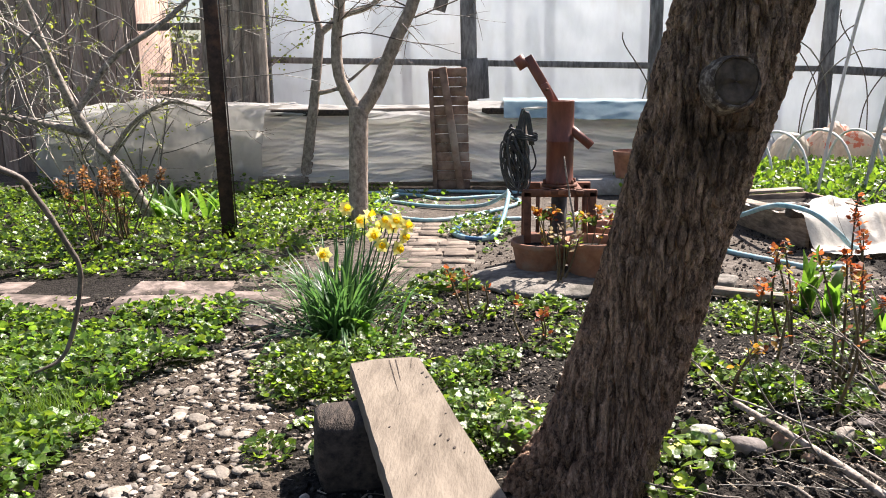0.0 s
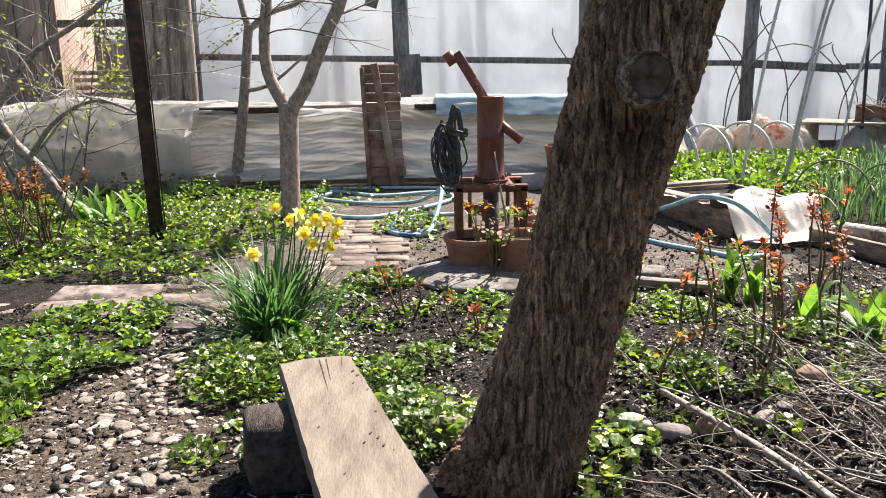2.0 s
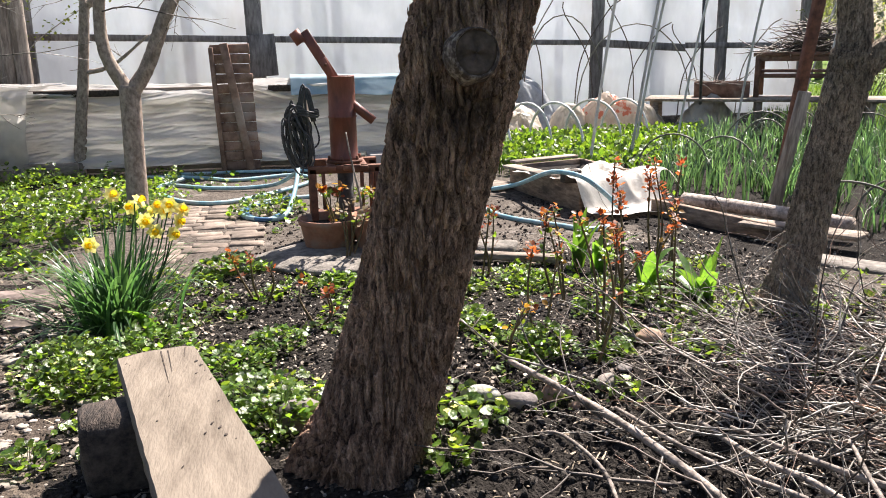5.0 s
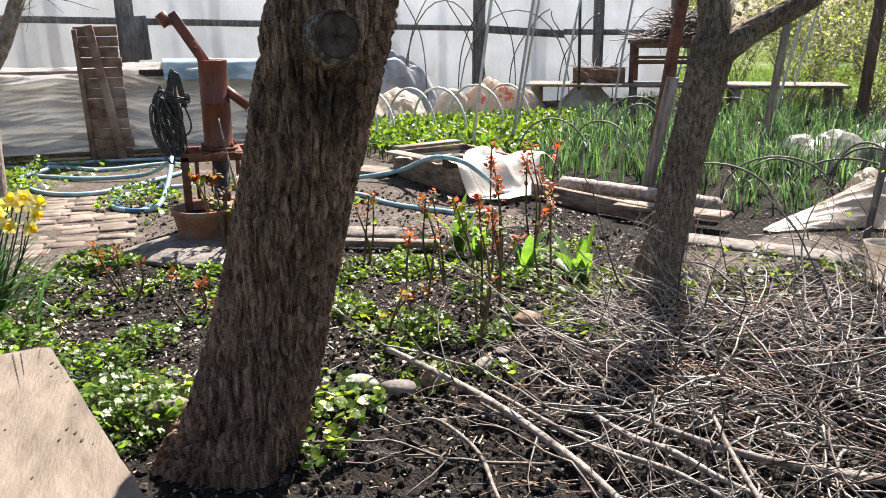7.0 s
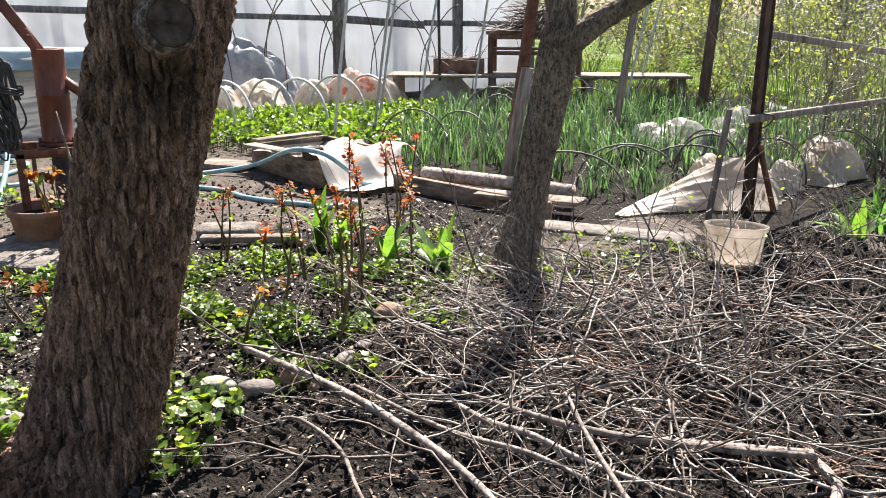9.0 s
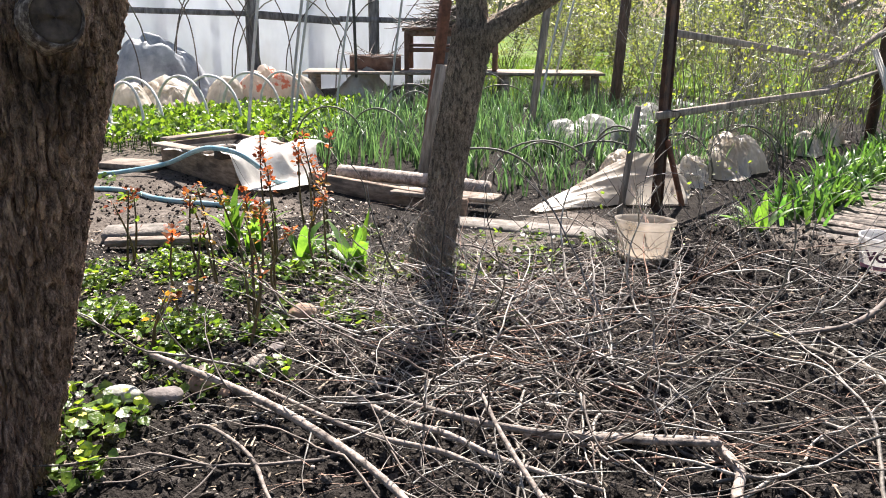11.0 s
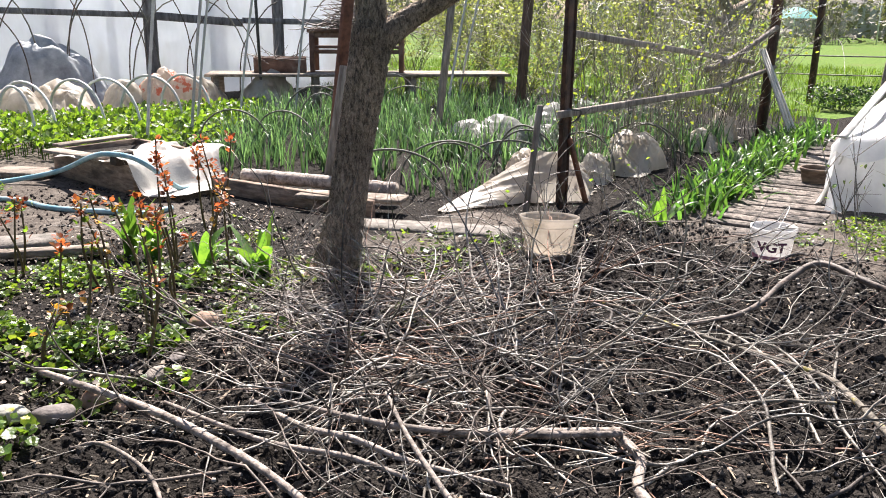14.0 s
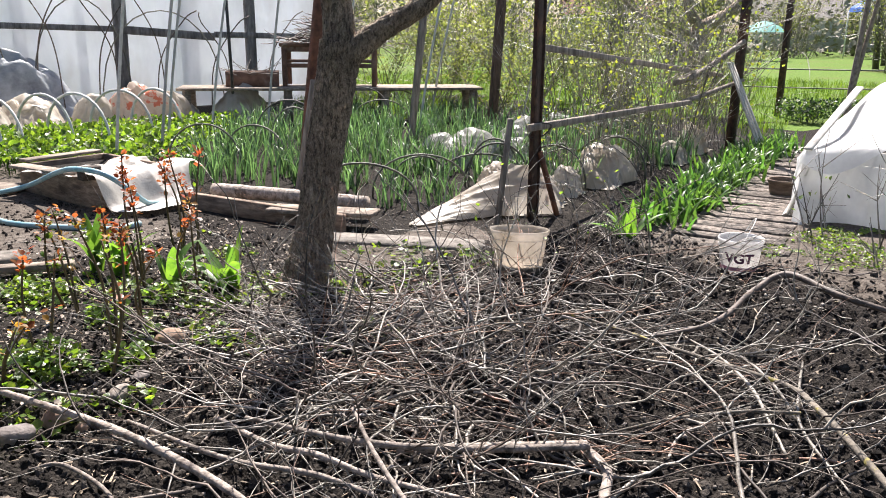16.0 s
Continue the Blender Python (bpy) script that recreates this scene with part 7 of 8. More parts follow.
def tarp_heap():
    t = thing("tarp_heap", "dull grey plastic sheet over a heap by the greenhouse", "tarpaulin")

    def f(u, v):
        a, r = u * 2 * np.pi, v
        x, y = np.cos(a) * r, np.sin(a) * r
        q = np.stack([x * 1.5, y * 1.5, 0 * x], 1)
        top = np.clip(1.15 - 1.15 * r**1.5, 0, 1) * (0.72 + 0.75 * (vnoise(q * 1.3 + 4, 141) - 0.4) - 0.22 * x)
        fold = np.abs(2 * fbm(np.stack([x * 2.6 + y, y * 2.6, r * 1.6], 1), 3, 143) - 1)
        ray = np.abs(2 * vnoise(np.stack([np.cos(a) * 3.5, np.sin(a) * 3.5, r * 0.6], 1), 145) - 1)
        return np.stack([3.75 + x * 0.95 * (1 + 0.14 * ray), 12.3 + y * 0.5 * (1 + 0.14 * ray), np.maximum(0.01, 1.2 * top + 0.16 * (fold - 0.35) - 0.14 * ray * r)], 1)

    sheet(Mesh(), f, 140, 50).make("sheet", M_BLUEG, t)


tarp_heap()


# ---- platform, table ----
def platform():
    t = thing("low_platform", "long low staging of grey boards on short posts", "platform")
    a, b = np.array([5.6, 11.3]), np.array([9.4, 9.0])
    d = unit(b - a)
    w = np.array([d[1], -d[0]])
    for k in range(4):
        m = Mesh()
        p, q = a + w * (k * 0.2 - 0.3), b + w * (k * 0.2 - 0.3)
        plank(m, (*p, 0.5), (*q, 0.5), 0.18, 0.04)
        m.make("board", M_PLANKX, t)
    for u in (0.03, 0.35, 0.67, 0.97):
        for s in (-0.3, 0.3):
            m = Mesh()
            p = a + (b - a) * u + w * s
            box(m, (*p, 0.24), (0.09, 0.09, 0.48))
            m.make("leg", M_PLANKX, t)


def table():
    t = thing("brown_table", "small brown wooden table holding a heap of twigs", "table")
    M = pose(7.6, 10.35, 0.52, 0, 0, -38)
    R, o = np.array(M.to_3x3()), np.array(M.translation)

    def bx(n, c, s):
        m = Mesh()
        box(m, o + R @ np.array(c), s, R, 0.006)
        m.make(n, M_RUSTW, t)

    bx("tabletop", (0, 0, 0.6), (1.45, 0.6, 0.05))
    bx("apron", (0, -0.25, 0.54), (1.3, 0.03, 0.08))
    for x in (-0.66, 0.66):
        for y in (-0.25, 0.25):
            bx("leg", (x, y, 0.29), (0.07, 0.07, 0.58))
    bx("stretcher", (0, -0.25, 0.3), (1.3, 0.03, 0.06))
    bx("shelf", (0, 0, 0.36), (1.3, 0.5, 0.03))
    m = Mesh()
    for k in range(320):
        q = o + R @ np.array([rng.normal(0.05, 0.3), rng.normal(0, 0.14), 0.63])
        hh = 0.42 * math.exp(-((np.linalg.norm(q[:2] - o[:2])) / 0.4) ** 2) * rng.random()
        a = rng.uniform(0, 6.28)
        twig(m, q + np.array([0, 0, hh]), (math.cos(a), math.sin(a), rng.normal(0, 0.15)), rng.uniform(0.25, 0.6), 0.011, 0.3, 4, 0.09)
    tagged(m.make("kindling_heap", M_TWIGD), "heap of dark dry twigs on the table", "twigs", kind="stuff")
    t2 = thing("wooden_crate", "brown wooden crate of sticks on the staging", "crate")
    c = np.array([6.55, 10.85, 0.52])
    for sx, sy, lx, ly in ((0, -0.17, 0.75, 0.025), (0, 0.17, 0.75, 0.025), (-0.37, 0, 0.025, 0.34), (0.37, 0, 0.025, 0.34)):
        m = Mesh()
        box(m, c + rot(0, 0, -30) @ np.array([sx, sy, 0.11]), (lx, ly, 0.22), rot(0, 0, -30), 0.004)
        m.make("side_board", M_RUSTW, t2)
    m = Mesh()
    for k in range(30):
        twig(m, c + np.array([rng.normal(0, 0.2), rng.normal(0, 0.1), 0.2]), (rng.normal(), rng.normal(), rng.normal(0.2, 0.3)), 0.4, 0.006, 0.2, 4, 0.08)
    tagged(m.make("crate_sticks", M_TWIGD), "dry sticks filling the crate", "twigs", kind="stuff")


M_RUSTW = mat("brown_painted_wood", (0.09, 0.045, 0.03), (0.2, 0.11, 0.075), 9, 0.75, 0.4, 40, stain=(0.25, 0.2, 0.16), sscale=3, vary=0.15, stain_at=(0.58, 0.75))
platform()
table()


# ---- right-hand side: buckets, walk, cover ----
M_CLEARP = mat("clear_bucket_plastic", (0.42, 0.37, 0.3), (0.6, 0.54, 0.46), 8, 0.3, 0.2, 30, stain=(0.3, 0.24, 0.17), sscale=6, vary=0, thin=0.4, clear=0.5)
M_WHITEP = mat("white_plastic", (0.7, 0.68, 0.66), (0.84, 0.83, 0.81), 12, 0.4, 0.1, 30, stain=(0.55, 0.5, 0.45), sscale=5, vary=0, stain_at=(0.58, 0.8), thin=0.45)
M_PINKP = mat("pink_label", (0.42, 0.16, 0.2), (0.55, 0.27, 0.3), 14, 0.5, 0.1, 30, vary=0)
M_PALE = mat("pale_slat", (0.45, 0.42, 0.37), (0.62, 0.59, 0.53), 6, 0.85, 0.3, 30, stretch=(3, 3, 1), vary=0.1)
M_INK = mat("dark_print", (0.09, 0.03, 0.06), (0.14, 0.05, 0.09), 14, 0.5, 0.0, 30, vary=0)


def bucket(name, label, x, y, r, h, material, turn=None):
    t = thing(name, label, "bucket")
    m = Mesh()
    lathe(m, (0, 0, 0), [(0.002, 0.004), (r * 0.8, 0.004), (r * 0.82, 0.012), (r * 0.97, h * 0.9), (r * 1.03, h * 0.905), (r * 1.04, h), (r * 0.99, h), (r * 0.96, h * 0.9), (r * 0.8, 0.015), (0.002, 0.012)], 48)
    m.make("body", material, t)
    m = Mesh()
    lathe(m, (0, 0, 0), [(r * 0.985, h * 0.78), (r * 1.01, h * 0.785), (r * 1.015, h * 0.81), (r * 0.99, h * 0.815)], 48)
    m.make("rim_ring", material, t)
    t.matrix_basis = turn or pose(x, y, gz(x, y) - 0.005)
    return t


b1 = bucket("clear_bucket", "dirty translucent plastic bucket among the twigs", 3.86, 2.74, 0.165, 0.25, M_CLEARP, pose(3.86, 2.74, 0.0, -3, 4, 0))
m = Mesh()
lathe(m, (0, 0, 0), [(0.002, 0.05), (0.08, 0.06), (0.137, 0.05)], 24)
m.make("sediment", M_STRAW, b1, "brown leaf mush inside")
b2 = bucket("paint_bucket", "white paint bucket with a wire handle", 4.89, 1.95, 0.125, 0.2, M_WHITEP)
face = math.degrees(math.atan2(-0.4 - 1.95, 0.56 - 4.89))
m = Mesh()
ang = np.radians(np.linspace(-75, 75, 31) + face)
m.grid([[(0.125 * k * math.cos(a), 0.125 * k * math.sin(a), z) for a in ang] for k, z in ((0.838, 0.022), (0.852, 0.045))])
m.make("label_band", M_PINKP, b2, "pink band near the bottom")
fc = bpy.data.curves.new("letters", "FONT")
fc.body, fc.size, fc.align_x, fc.extrude = "VGT", 0.078, "CENTER", 0.0015
fc.offset = 0.0028
fo = bpy.data.objects.new("letters", fc)
scene.collection.objects.link(fo)
dg = bpy.context.evaluated_depsgraph_get()
lm = bpy.data.meshes.new_from_object(fo.evaluated_get(dg))
bpy.data.objects.remove(fo)
for v in lm.vertices:
    a = v.co.x / 0.118 + radians(face)
    rr = 0.1195 + v.co.z + 0.012 * (v.co.y / 0.08)
    v.co = (rr * math.cos(a), rr * math.sin(a), 0.075 + v.co.y)
lm.materials.clear()
lm.materials.append(M_INK)
lo = new("letters", lm)
lo.parent = b2
lo["label"] = "dark printed letters VGT"
m = Mesh()
tube(m, [(0.129 * math.cos(s) * math.cos(0.5), 0.129 * math.cos(s) * math.sin(0.5), 0.17) + np.array([0.11 * math.sin(s), -0.02 * math.sin(s), 0.13 * math.sin(s)]) for s in np.linspace(0, math.pi, 15)], 0.0025, 6)
m.make("wire_handle", M_HOOP, b2)


def plank_walk():
    t = thing("plank_walk", "garden walk of weathered grey cross boards", "walk", kind="structure")
    a, b = np.array([5.2, 2.28]), np.array([10.3, 4.15])
    d = unit(b - a)
    w = np.array([-d[1], d[0]])
    L = np.linalg.norm(b - a)
    s = 0.0
    while s < L:
        wd = rng.uniform(0.15, 0.3)
        c = a + d * (s + wd / 2)
        ln = 0.72 + rng.normal(0, 0.04)
        m = Mesh()
        k = w * ln / 2
        o = w * rng.normal(0, 0.02)
        k = k + d * rng.normal(0, 0.022)
        plank(m, (*(c - k + o), 0.0 + rng.normal(0, 0.006)), (*(c + k + o), 0.0 + rng.normal(0, 0.006)), wd - rng.uniform(0.008, 0.06), 0.03, (0, 0, 1), 0.005)
        m.make("board", M_WALK, t)
        s += wd


M_WALK = mat("walk_board", (0.075, 0.06, 0.05), (0.235, 0.2, 0.17), 14, 0.9, 0.8, 40, stain=(0.035, 0.029, 0.024), sscale=5, stretch=(3, 3, 3), vary=0.35, stain_at=(0.47, 0.6))
plank_walk()
flowerpot(7.3, 2.92, 0.14, 0.14, "low brown pot full of soil on the walk", M_BROWNB)
for dx in (0, 0.07, 0.15):
    m = Mesh()
    plank(m, (9.24 + dx, 4.18, 0), (9.18 + dx * 0.5, 4.66, 1.02), 0.065, 0.02, (0.3, -1, 0.3))
    tagged(m.make("leaning_plank", M_PALE), "pale weathered plank leaning on the post", "plank", "leaning planks")


def fleece_tent():
    t = thing("fleece_cover", "white fleece cover draped over a low hoop frame", "plant cover")
    e, n = unit(np.array([0.94, 0.345])), unit(np.array([0.345, -0.94]))
    o = np.array([6.48, 2.41])

    def side(u, v):
        """The near end: upright, gathered into loose pleats."""
        a, h = 1.5 * u, v
        q = np.stack([u * 4.5, v * 0.7 + 0.4 * u, 0 * u], 1)
        pleat = vnoise(q * 1.4, 171) + 0.35 * (1 - np.abs(2 * fbm(q * 2.3 + 3, 2, 173) - 1))
        top = 0.44 + 0.2 * np.clip(u * 1.25, 0, 1)
        out = 0.3 * (pleat - 0.6) * (1 - 0.5 * v) + 0.08 * (1 - v) ** 2
        p = o + np.outer(a, n) - np.outer(out, e) + np.outer(0.1 * (1 - u) ** 3 * v, e)
        return np.stack([p[:, 0], p[:, 1], top * h + 0.005 * pleat], 1)

    def roof(u, v):
        """The sheet over the hoops, its edge hanging over the near end."""
        q = np.stack([u * 3, v * 3.2, 0 * u + 2], 1)
        cr = 1 - np.abs(2 * fbm(q, 3, 175) - 1)
        a, d = -0.05 + 1.6 * v, -0.06 - 0.05 * np.sin(v * 9) + 2.3 * u
        w = np.clip(v * 1.25, 0, 1)
        top = 0.45 + 0.2 * w + 0.36 * smooth01(d, 0.05, 1.0) * smooth01(a, 0.0, 0.45) - 0.2 * smooth01(-a, 0.0, 0.06)
        p = o + np.outer(a, n) + np.outer(d, e)
        z = top + 0.06 * (cr - 0.5) + 0.035 - 0.18 * smooth01(-d, 0.02, 0.16) * (0.5 + cr)
        return np.stack([p[:, 0], p[:, 1] - 0.03 * (cr - 0.5), z], 1)

    def flank(u, v):
        """The long side by the walk, from the ridge of the sheet down to the ground."""
        q = np.stack([u * 6, v * 1.2, 0 * u + 5], 1)
        pl = 1 - np.abs(2 * fbm(q, 2, 177) - 1)
        d, a = 2.25 * u, -0.03 - 0.03 * (1 - v) ** 2 - 0.08 * (pl - 0.5) * (1 - v)
        p = o + np.outer(a, n) + np.outer(d, e)
        return np.stack([p[:, 0], p[:, 1], 0.46 * v + 0 * u], 1)

    sheet(Mesh(), side, 120, 40).make("end_sheet", M_FLEECE, t, "white sheet gathered in upright pleats")
    sheet(Mesh(), roof, 90, 90).make("roof_sheet", M_FLEECE, t, "crumpled white sheet on top")
    sheet(Mesh(), flank, 90, 24).make("flank_sheet", M_FLEECE, t)
    for d in (0.06, 1.1, 2.1):
        m = Mesh()
        pts = []
        for s in np.linspace(0, 1, 13):
            p = o + n * (-0.06 + 1.5 * s) + e * d
            pts.append((p[0], p[1], 0.42 * smooth01(s, 0, 0.04) + (0.18 + 0.26 * min(1, d)) * min(1, s * 1.25) * (1 - max(0, s - 0.85) / 0.15 * 0.9)))
        tube(m, pts, 0.012, 8)
        m.make("hoop", M_HOOP, t)
    m = Mesh()
    p, q = o + n * 0.04 - e * 0.05, o + n * 0.28 + e * 0.9
    plank(m, (*p, 0.53), (*q, 0.93), 0.06, 0.02)
    m.make("batten", M_PALE, t, "pale batten holding the sheet down")


fleece_tent()
t = thing("bare_sapling", "slim bare sapling beside the white cover", "tree")
m = Mesh()
tube(m, [(12.38, 4.66, -0.05), (12.4, 4.65, 0.55), (12.43, 4.62, 1.3), (12.5, 4.57, 2.6)], [0.05, 0.045, 0.035, 0.028], 10, 0.06)
m.make("trunk", M_BARKY, t)
m = Mesh()
tube(m, [(12.4, 4.65, 0.5), (12.5, 4.58, 1.2), (12.66, 4.44, 2.5)], [0.038, 0.032, 0.025], 8, 0.06)
m.make("limb", M_BARKY, t)


# thin roses and currant canes at the right
def cane_bush(x, y, h, n, leaf, label, name="currant_bush", lm=None, spread=0.35, lsize=0.04, dens=10, r=0.006):
    t = thing(name, label, "shrub")
    m, lf = Mesh(), Mesh()
    for k in range(n):
        a = rng.uniform(0, 2 * np.pi)
        p = twig(m, (x + rng.normal(0, 0.1), y + rng.normal(0, 0.1), -0.02), (spread * math.cos(a), spread * math.sin(a), 1), h * rng.uniform(0.6, 1.15), r, 0.12, 5, 0.12, 0, 3)
        if leaf:
            q = p[len(p) // 4 :]
            q = np.repeat(q, dens, 0) + rng.normal(0, 0.07, (len(q) * dens, 3))
            q = q[rng.random(len(q)) < leaf]
            if len(q):
                leaves(lf, q, lsize * rng.uniform(0.5, 1.2, len(q)), 30, 0.9, 35)
    tagged(m.make("stem_growth", M_TWIG, t), kind="stuff")
    if lf.n:
        tagged(lf.make("foliage", lm or G_LIME, t), kind="stuff")
    return t


for x, y, h in ((6.0, 4.3, 1.5), (6.7, 4.5, 1.7), (7.3, 4.5, 1.9), (7.9, 4.7, 1.8), (8.4, 4.75, 2.1), (9.0, 4.9, 1.9), (9.6, 5.1, 2.2), (10.3, 5.3, 2.0)):
    cane_bush(x, y, h, 15, 0.09, "tall bean canes and raspberry stems with few young leaves", "raspberry_canes", G_LIME, 0.2, 0.042, 12)
for x, y, h in ((10.5, 7.2, 1.7), (11.5, 8.0, 1.8), (9.8, 8.8, 1.6), (11.8, 10.0, 2.2), (10.6, 11.3, 2.5), (12.3, 12.4, 2.6), (13.5, 10.4, 2.2), (11.2, 13.8, 2.8), (13.2, 14.5, 2.9), (15.0, 13.2, 2.7), (12.6, 7.2, 1.6)):
    cane_bush(x, y, h, 12, 0.55, "loose shrub with fresh yellow-green leaves", "garden_shrub", G_FAR, 0.5, 0.05, 22, 0.009)
for x, y, h in ((6.0, 2.05, 0.75), (6.05, 1.6, 0.9), (5.6, 1.3, 0.5)):
    cane_bush(x, y, h, 5, 0.05, "thin bare thorny stems by the white cover", "bare_rose", G_BRIGHT, 0.35, 0.035)
for x, y, h in ((4.3, 3.2, 0.6), (4.7, 2.9, 0.55), (4.5, 2.4, 0.5), (3.6, 2.6, 0.4)):
    cane_bush(x, y, h, 7, 0.03, "thin dry stems standing at the bed edge", "dry_shrub", G_BRIGHT, 0.6, 0.03, r=0.004)

# budding shrub and copper rose at the left
t = thing("budding_shrub", "crooked old shrub with opening yellow-green buds", "shrub")
SHRUB_WOOD = [([(-3.02, 7.2, -0.05), (-3.22, 7.0, 0.5), (-3.43, 6.9, 0.83), (-3.58, 6.78, 1.28), (-3.75, 6.7, 1.9), (-3.9, 6.6, 2.6)], [0.055, 0.05, 0.045, 0.036, 0.026, 0.015]),
         ([(-3.43, 6.9, 0.83), (-3.75, 6.7, 0.95), (-4.05, 6.5, 1.05), (-4.5, 6.4, 1.35)], [0.04, 0.034, 0.028, 0.018]),
         ([(-3.3, 6.95, 0.62), (-3.0, 6.9, 0.95), (-2.6, 6.8, 1.12), (-2.2, 6.7, 1.0), (-2.05, 6.65, 0.8)], [0.026, 0.02, 0.015, 0.011, 0.007]),
         ([(-3.5, 6.85, 1.05), (-3.2, 7.0, 1.5), (-2.75, 7.2, 1.85), (-2.3, 7.4, 2.3)], [0.032, 0.028, 0.024, 0.018]),
         ([(-3.6, 6.8, 1.3), (-3.9, 6.9, 1.7), (-4.4, 6.9, 2.0)], [0.024, 0.018, 0.012]), ([(-4.0, 6.55, 1.04), (-3.9, 6.5, 1.4), (-3.6, 6.5, 1.75)], [0.02, 0.016, 0.01])]
bud = Mesh()
tw = Mesh()
for pts, r in SHRUB_WOOD:
    m = Mesh()
    tube(m, pts, r, 12, 0.05, bark_relief(max(r) * 0.12, 40, 0.4))
    m.make("limb", M_BRANCH, t)
    p, _ = resample(pts, 0.06)
    for k in range(16):
        i = rng.integers(len(p) // 4, len(p))
        d = unit(np.array([rng.normal(0, 1), rng.normal(0, 0.7), rng.normal(0.15, 0.7)]))
        q = twig(tw, p[i], d, rng.uniform(0.3, 0.9), 0.0065, 0.35, 5, 0.08, 0.2, 3)
        for e in range(2):
            c = q[-1 - 2 * e] if len(q) > 4 else q[-1]
            n = 9
            if rng.random() < 0.5:
                leaves(bud, c + rng.normal(0, 0.02, (n, 3)), rng.uniform(0.018, 0.034, n), 35, 0.7, 35)
tagged(tw.make("twig_growth", M_TWIG, t), kind="stuff")
tagged(bud.make("bud_growth", G_LIME, t, "opening yellow-green leaf buds"), kind="stuff")
cane_bush(-4.3, 8.6, 2.4, 9, 0.3, "leafing shrub in front of the wire netting", "leafing_shrub", G_LIME, 0.4, 0.05, 8, 0.012)
cane_bush(-4.3, 12.6, 2.8, 12, 0.5, "leafing shrub behind the wire netting", "leafing_shrub", G_LIME, 0.4, 0.06, 14, 0.014)
cane_bush(-3.6, 8.4, 2.3, 6, 0.25, "leafing shrub in front of the wire netting", "leafing_shrub", G_LIME, 0.4, 0.05, 8, 0.01)
t = thing("curved_branch", "dark drooping bare branch of a near bush", "branch")
m = Mesh()
tube(m, [(-2.2, 2.4, 1.25), (-1.63, 2.53, 1.03), (-1.54, 2.59, 0.92), (-1.46, 2.64, 0.72), (-1.43, 2.66, 0.58), (-1.5, 2.62, 0.29), (-1.6, 2.55, 0.22)], [0.017, 0.013, 0.012, 0.011, 0.01, 0.009, 0.005], 10, 0.03, bark_relief(0.0015, 60))
m.make("stem", M_TWIGD, t)
m = Mesh()
tube(m, [(-2.25, 2.45, -0.05), (-2.3, 2.4, 0.7), (-2.2, 2.4, 1.25)], [0.024, 0.02, 0.017], 10, 0.05)
m.make("main_stem", M_TWIGD, t)

tree("old_fruit_tree", "gnarled dark old fruit tree beyond the beds", [(15.6, 9.2, -0.1), (15.65, 9.25, 0.5), (15.75, 9.3, 1.1), (15.9, 9.25, 1.5)], [0.26, 0.21, 0.2, 0.19],
     [([(15.85, 9.25, 1.4), (15.6, 9.4, 1.75), (15.55, 9.5, 2.2), (15.2, 9.7, 3.0)], [0.13, 0.11, 0.09, 0.06]),
      ([(15.9, 9.25, 1.45), (16.3, 8.9, 1.75), (16.55, 8.65, 2.2), (16.8, 8.3, 3.2)], [0.15, 0.13, 0.11, 0.07]),
      ([(15.75, 9.3, 1.2), (15.3, 9.6, 1.5), (14.7, 10.0, 1.7), (14.1, 10.3, 2.3)], [0.08, 0.06, 0.05, 0.03])], M_BARK2, 16, 18, 0.01, 1.2, 14, 15)
m = Mesh()
tube(m, [(6.1, 10.6, -0.05), (6.05, 10.6, 2.6)], 0.022, 8)
tagged(m.make("black_rod", M_CABLE), "thin black upright rod beside the staging", "rod")

t = thing("low_hedge", "low dark green clipped hedge at the lawn edge", "hedge")
m = Mesh()
n = 2600
u, q = rng.uniform(0, 1, n), rng.normal(0, 0.16, n)
leaves(m, np.stack([12.9 + 1.5 * u + 0.4 * q, 5.85 - 1.1 * u + q, 0.36 * rng.uniform(0.05, 1, n) ** 0.7 * np.clip(1.1 - 6 * q**2, 0.2, 1)], 1), rng.uniform(0.03, 0.06, n), 30, 0.8, 35)
tagged(m.make("foliage", G_HEDGE, t), kind="stuff")

# ---- distance ----
def fence():
    t = thing("wire_fence", "thin wire fence on slim posts across the lawn", "fence")
    for z in (0.5, 0.8):
        m = Mesh()
        tube(m, [(12.6, 9.0, z), (14.0, 6.4, z - 0.03), (15.5, 3.4, z), (17, 0.5, z)], 0.012, 5, 0.3)
        m.make("wire", M_HOOPD, t)
    for x, y in ((15.5, 3.4), (12.6, 9.0), (17, 0.5)):
        m = Mesh()
        tube(m, [(x, y, -0.1), (x, y, 1.3)], 0.025, 8)
        m.make("post", M_POST, t)


fence()


def parasol(x, y, h, r, c1, label):
    t = thing("garden_parasol", label, "parasol")
    m = Mesh()
    lathe(m, (x, y, 0), [(r, h - 0.55), (r * 0.72, h - 0.28), (r * 0.35, h - 0.08), (0.02, h)], 8)
    m.make("canopy", c1, t)
    m = Mesh()
    tube(m, [(x, y, 0), (x, y, h + 0.1)], 0.03, 8)
    m.make("pole", M_HOOP, t)


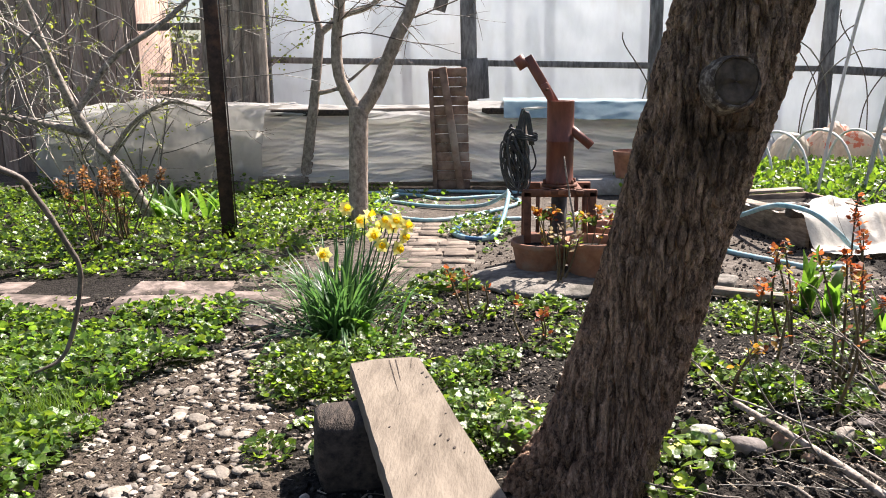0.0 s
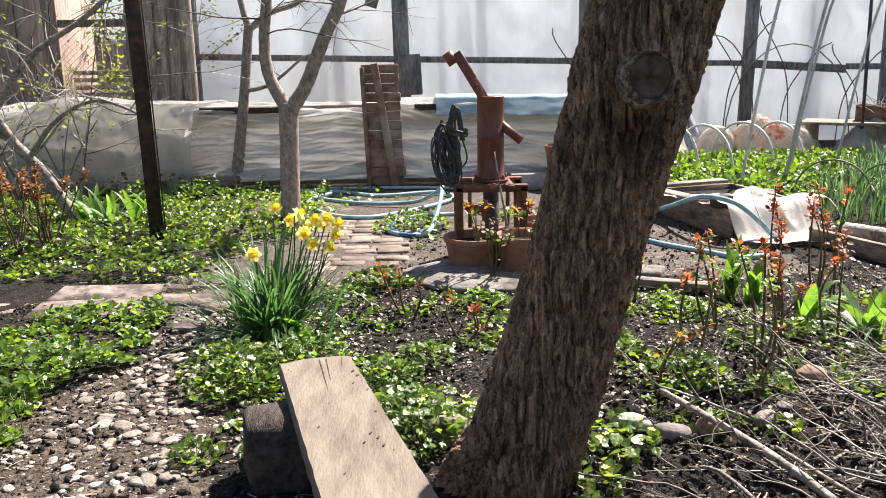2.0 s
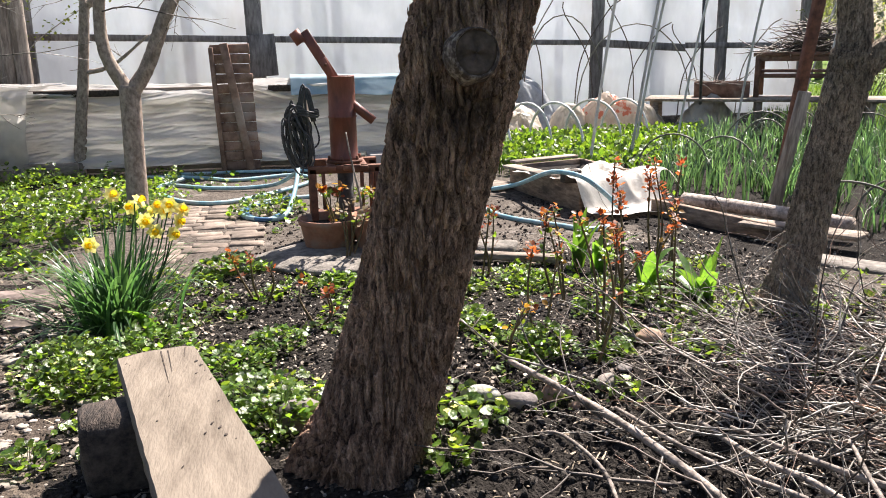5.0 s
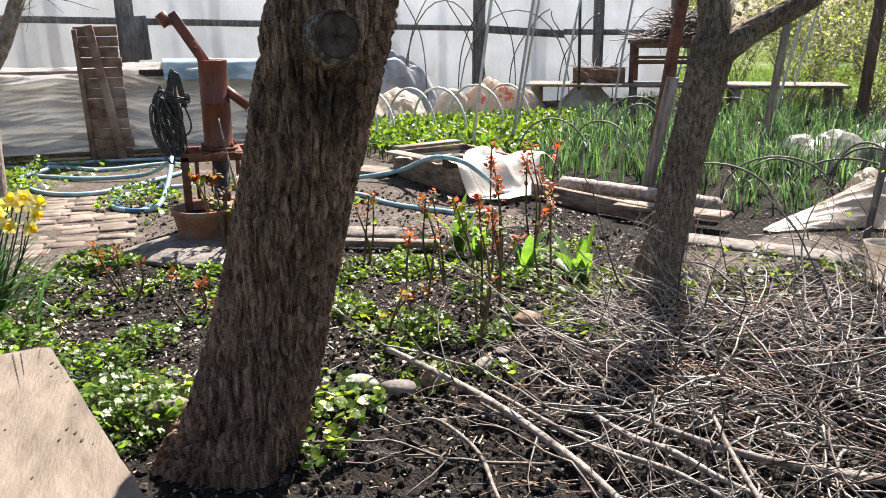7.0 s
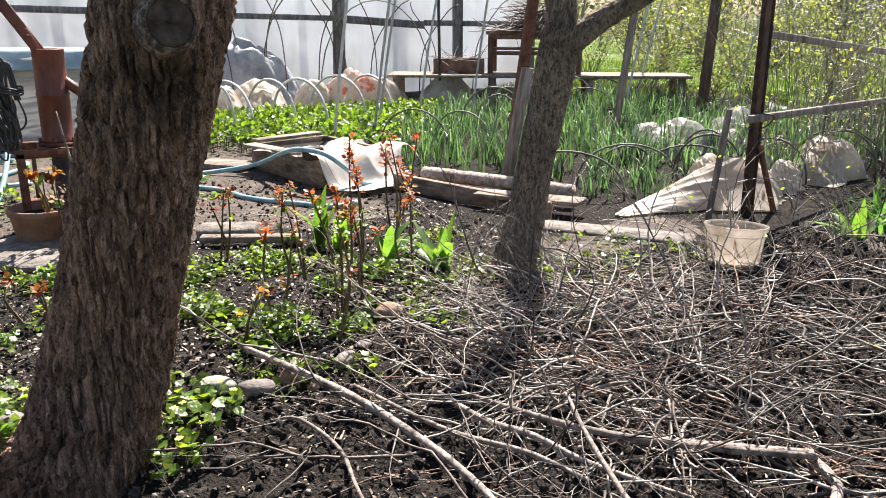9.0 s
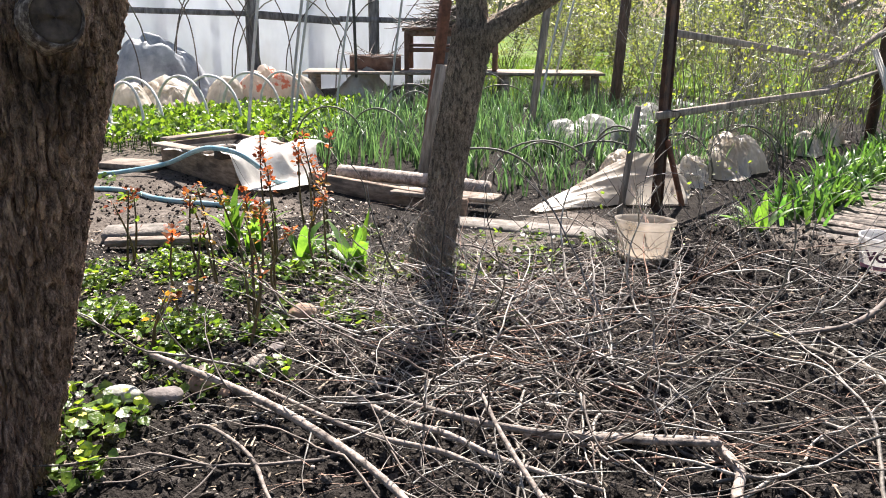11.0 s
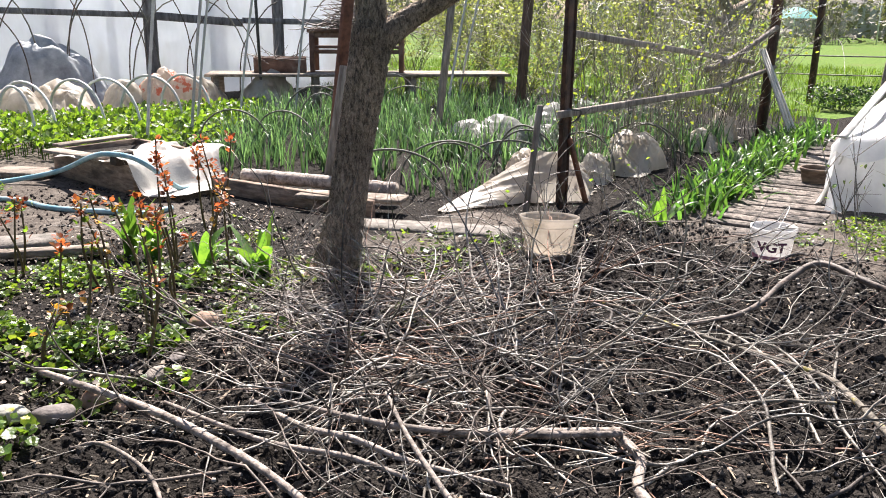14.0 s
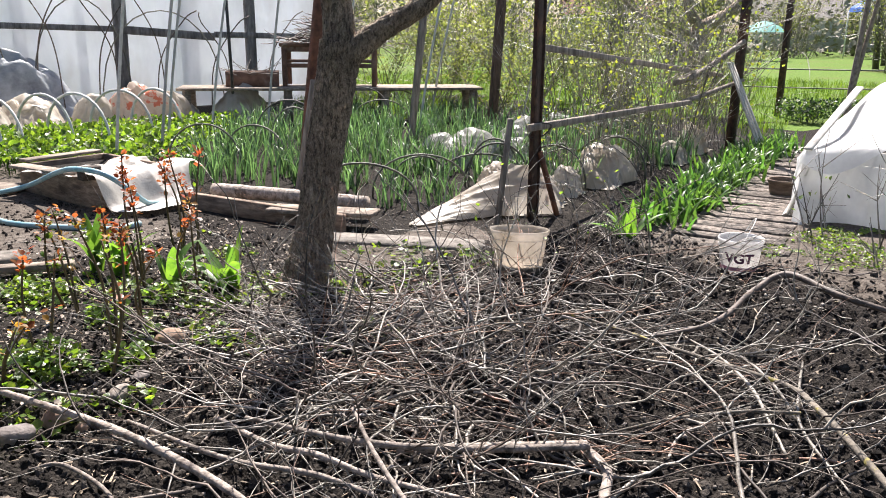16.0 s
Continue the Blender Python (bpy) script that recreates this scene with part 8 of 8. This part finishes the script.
M_TEAL = mat("teal_cloth", (0.16, 0.42, 0.4), (0.26, 0.52, 0.5), 4, 0.7, 0.1, 20, vary=0, thin=0.3)
M_BLUEC = mat("blue_cloth", (0.03, 0.1, 0.4), (0.06, 0.16, 0.5), 4, 0.7, 0.1, 20, vary=0)
M_WALL = mat("pale_render", (0.4, 0.4, 0.4), (0.55, 0.55, 0.55), 2, 0.9, 0.2, 20, vary=0.1)
M_GREYC = mat("pale_cloth", (0.45, 0.5, 0.55), (0.6, 0.63, 0.66), 3, 0.7, 0.1, 20, vary=0)
parasol(41.0, 21.6, 1.95, 1.15, M_TEAL, "turquoise garden parasol far across the lawn")
parasol(36.0, 23.0, 1.85, 1.1, M_GREYC, "pale grey garden parasol far across the lawn")
t = thing("blue_gazebo", "small blue tent roof far behind the lawn", "gazebo")
m = Mesh()
lathe(m, (50, 20.2, 0), [(1.25, 2.55), (1.15, 2.8), (0.6, 3.15), (0.05, 3.3)], 4)
m.make("canopy", M_BLUEC, t, smooth=False)
for sx, sy in ((-0.85, -0.85), (0.85, -0.85), (-0.85, 0.85), (0.85, 0.85)):
    m = Mesh()
    tube(m, [(50 + sx, 20.2 + sy, 0), (50 + sx, 20.2 + sy, 2.6)], 0.035, 6)
    m.make("pole", M_HOOP, t)


def cottage(x, y, w, d, h, rz, label, roofm):
    t = thing("garden_cottage", label, "house")
    m = Mesh()
    box(m, (0, 0, h / 2), (w, d, h), None, 0.03)
    m.make("wall", M_WALL, t)
    m = Mesh()
    v = [(-w / 2 - 0.3, -d / 2 - 0.3, h), (w / 2 + 0.3, -d / 2 - 0.3, h), (w / 2 + 0.3, d / 2 + 0.3, h), (-w / 2 - 0.3, d / 2 + 0.3, h), (-w / 2 - 0.3, 0, h + d * 0.4), (w / 2 + 0.3, 0, h + d * 0.4)]
    m.add(v, [(0, 1, 5, 4), (2, 3, 4, 5), (0, 4, 3), (1, 2, 5), (0, 3, 2, 1)])
    m.make("roof", roofm, t, smooth=False)
    for k in (-0.25, 0.25):
        m = Mesh()
        box(m, (k * w, -d / 2 - 0.02, h * 0.55), (0.9, 0.08, 1.1))
        wd = m.make("window", M_HOOP, t)
        m = Mesh()
        box(m, (k * w, -d / 2 - 0.05, h * 0.55), (0.76, 0.06, 0.96))
        m.make("pane", M_CABLE, wd)
    t.matrix_basis = pose(x, y, 0, 0, 0, rz)


cottage(70, 33, 9, 6, 2.6, -55, "pale low cottage far behind the garden", M_GHW)
cottage(62, 48, 8, 6, 2.8, -45, "grey-roofed cottage far behind the garden", M_RUST)


def far_trees():
    m, lf, lf2 = Mesh(), Mesh(), Mesh()
    for k in range(120):
        a = radians(rng.uniform(-20, 100))
        d = rng.uniform(24, 75)
        x, y = d * math.sin(a + 0.35), d * math.cos(a + 0.35)
        if 28 < x < 48 and 15 < y < 30 and abs(y - 0.5 * x) < 4:
            continue
        if x > 14 and abs(y - 0.47 * x) < 2.2 and d < 40:
            continue
        h = rng.uniform(2.5, 6.0) * (0.6 + d / 75)
        base = np.array([x, y, 0.0])
        tube(m, [base, base + np.array([rng.normal(0, 0.2), rng.normal(0, 0.2), h * 0.4])], [0.13, 0.09], 6)
        for s in range(16):
            w = unit(np.array([rng.normal(0, 0.5), rng.normal(0, 0.5), 1]))
            p = twig(m, base + np.array([0, 0, h * rng.uniform(0.12, 0.4)]), w, h * rng.uniform(0.35, 0.65), 0.03, 0.2, 3, 0.45, 0, 3)
            n = int(rng.integers(15, 45))
            q = p[rng.integers(1, len(p), n)] + rng.normal(0, 0.28, (n, 3))
            leaves(lf if k % 3 else lf2, q, 0.13 * rng.uniform(0.5, 1.2, n), 20, 0.9, 40)
    for k in range(70):
        a, d = rng.uniform(40, 88), rng.uniform(30, 54)
        if d < 48 and (abs(a - 62.2) < 2.4 or abs(a - 57.4) < 2.4 or abs(a - 68) < 2):
            continue
        base = np.array([d * math.sin(radians(a)), d * math.cos(radians(a)), 0.0])
        h = rng.uniform(1.1, 2.6)
        for s in range(14):
            p = twig(m, base + rng.normal(0, 0.4, 3) * np.array([1, 1, 0]), unit(np.array([rng.normal(0, 0.45), rng.normal(0, 0.45), 1])), h * rng.uniform(0.5, 1.1), 0.018, 0.25, 3, 0.3, 0, 4)
            n = int(rng.integers(4, 16))
            leaves(lf if k % 2 else lf2, p[rng.integers(1, len(p), n)] + rng.normal(0, 0.2, (n, 3)), 0.09 * rng.uniform(0.5, 1.2, n), 20, 0.9, 40)
    tagged(m.make("far_branches", M_TWIG), "bare grey branches of distant fruit trees", "trees", kind="stuff")
    tagged(lf.make("far_foliage", G_FAR), "sparse spring foliage of distant trees", "trees", kind="stuff")
    tagged(lf2.make("far_blossom_foliage", G_LIME), "yellow-green spring foliage of distant trees", "trees", kind="stuff")


def far_hedge():
    lf, m = Mesh(), Mesh()
    n = 48000
    a = rng.uniform(radians(-75), radians(110), n)
    d = rng.uniform(55, 95, n)
    z = rng.uniform(0, 1, n) ** 1.3 * (2.2 + 6.5 * n2(a * 9, 0 * a, 1.6, 141))
    leaves(lf, np.stack([d * np.sin(a), d * np.cos(a), z], 1), rng.uniform(0.2, 0.5, n), 20, 0.9, 40)
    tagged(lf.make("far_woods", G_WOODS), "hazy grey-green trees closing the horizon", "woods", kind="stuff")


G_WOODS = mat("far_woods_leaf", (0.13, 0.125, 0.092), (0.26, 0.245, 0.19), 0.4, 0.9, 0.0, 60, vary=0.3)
far_trees()
far_hedge()


def meadow():
    n = 9000
    x, y = rng.uniform(8.5, 24, n), rng.uniform(2.5, 20, n)
    ok = (x > 10.8 + 0.2 * n2(x, y, 1, 3)) | (y > 9.5)
    ok &= ~((x < 13.2) & (np.abs(y - (2.2 + 0.37 * (x - 5.2))) < 0.7))
    x, y = x[ok], y[ok]
    x, y = np.repeat(x, 3) + rng.normal(0, 0.05, len(x) * 3), np.repeat(y, 3) + rng.normal(0, 0.05, len(y) * 3)
    m = Mesh()
    blades(m, np.stack([x, y, np.zeros(len(x)) - 0.01], 1), 0.2, 0.012, 18, 50, 3)
    tagged(m.make("meadow_grass", G_GRASS), "tall fresh green grass behind the beds", "grass", kind="stuff")


meadow()
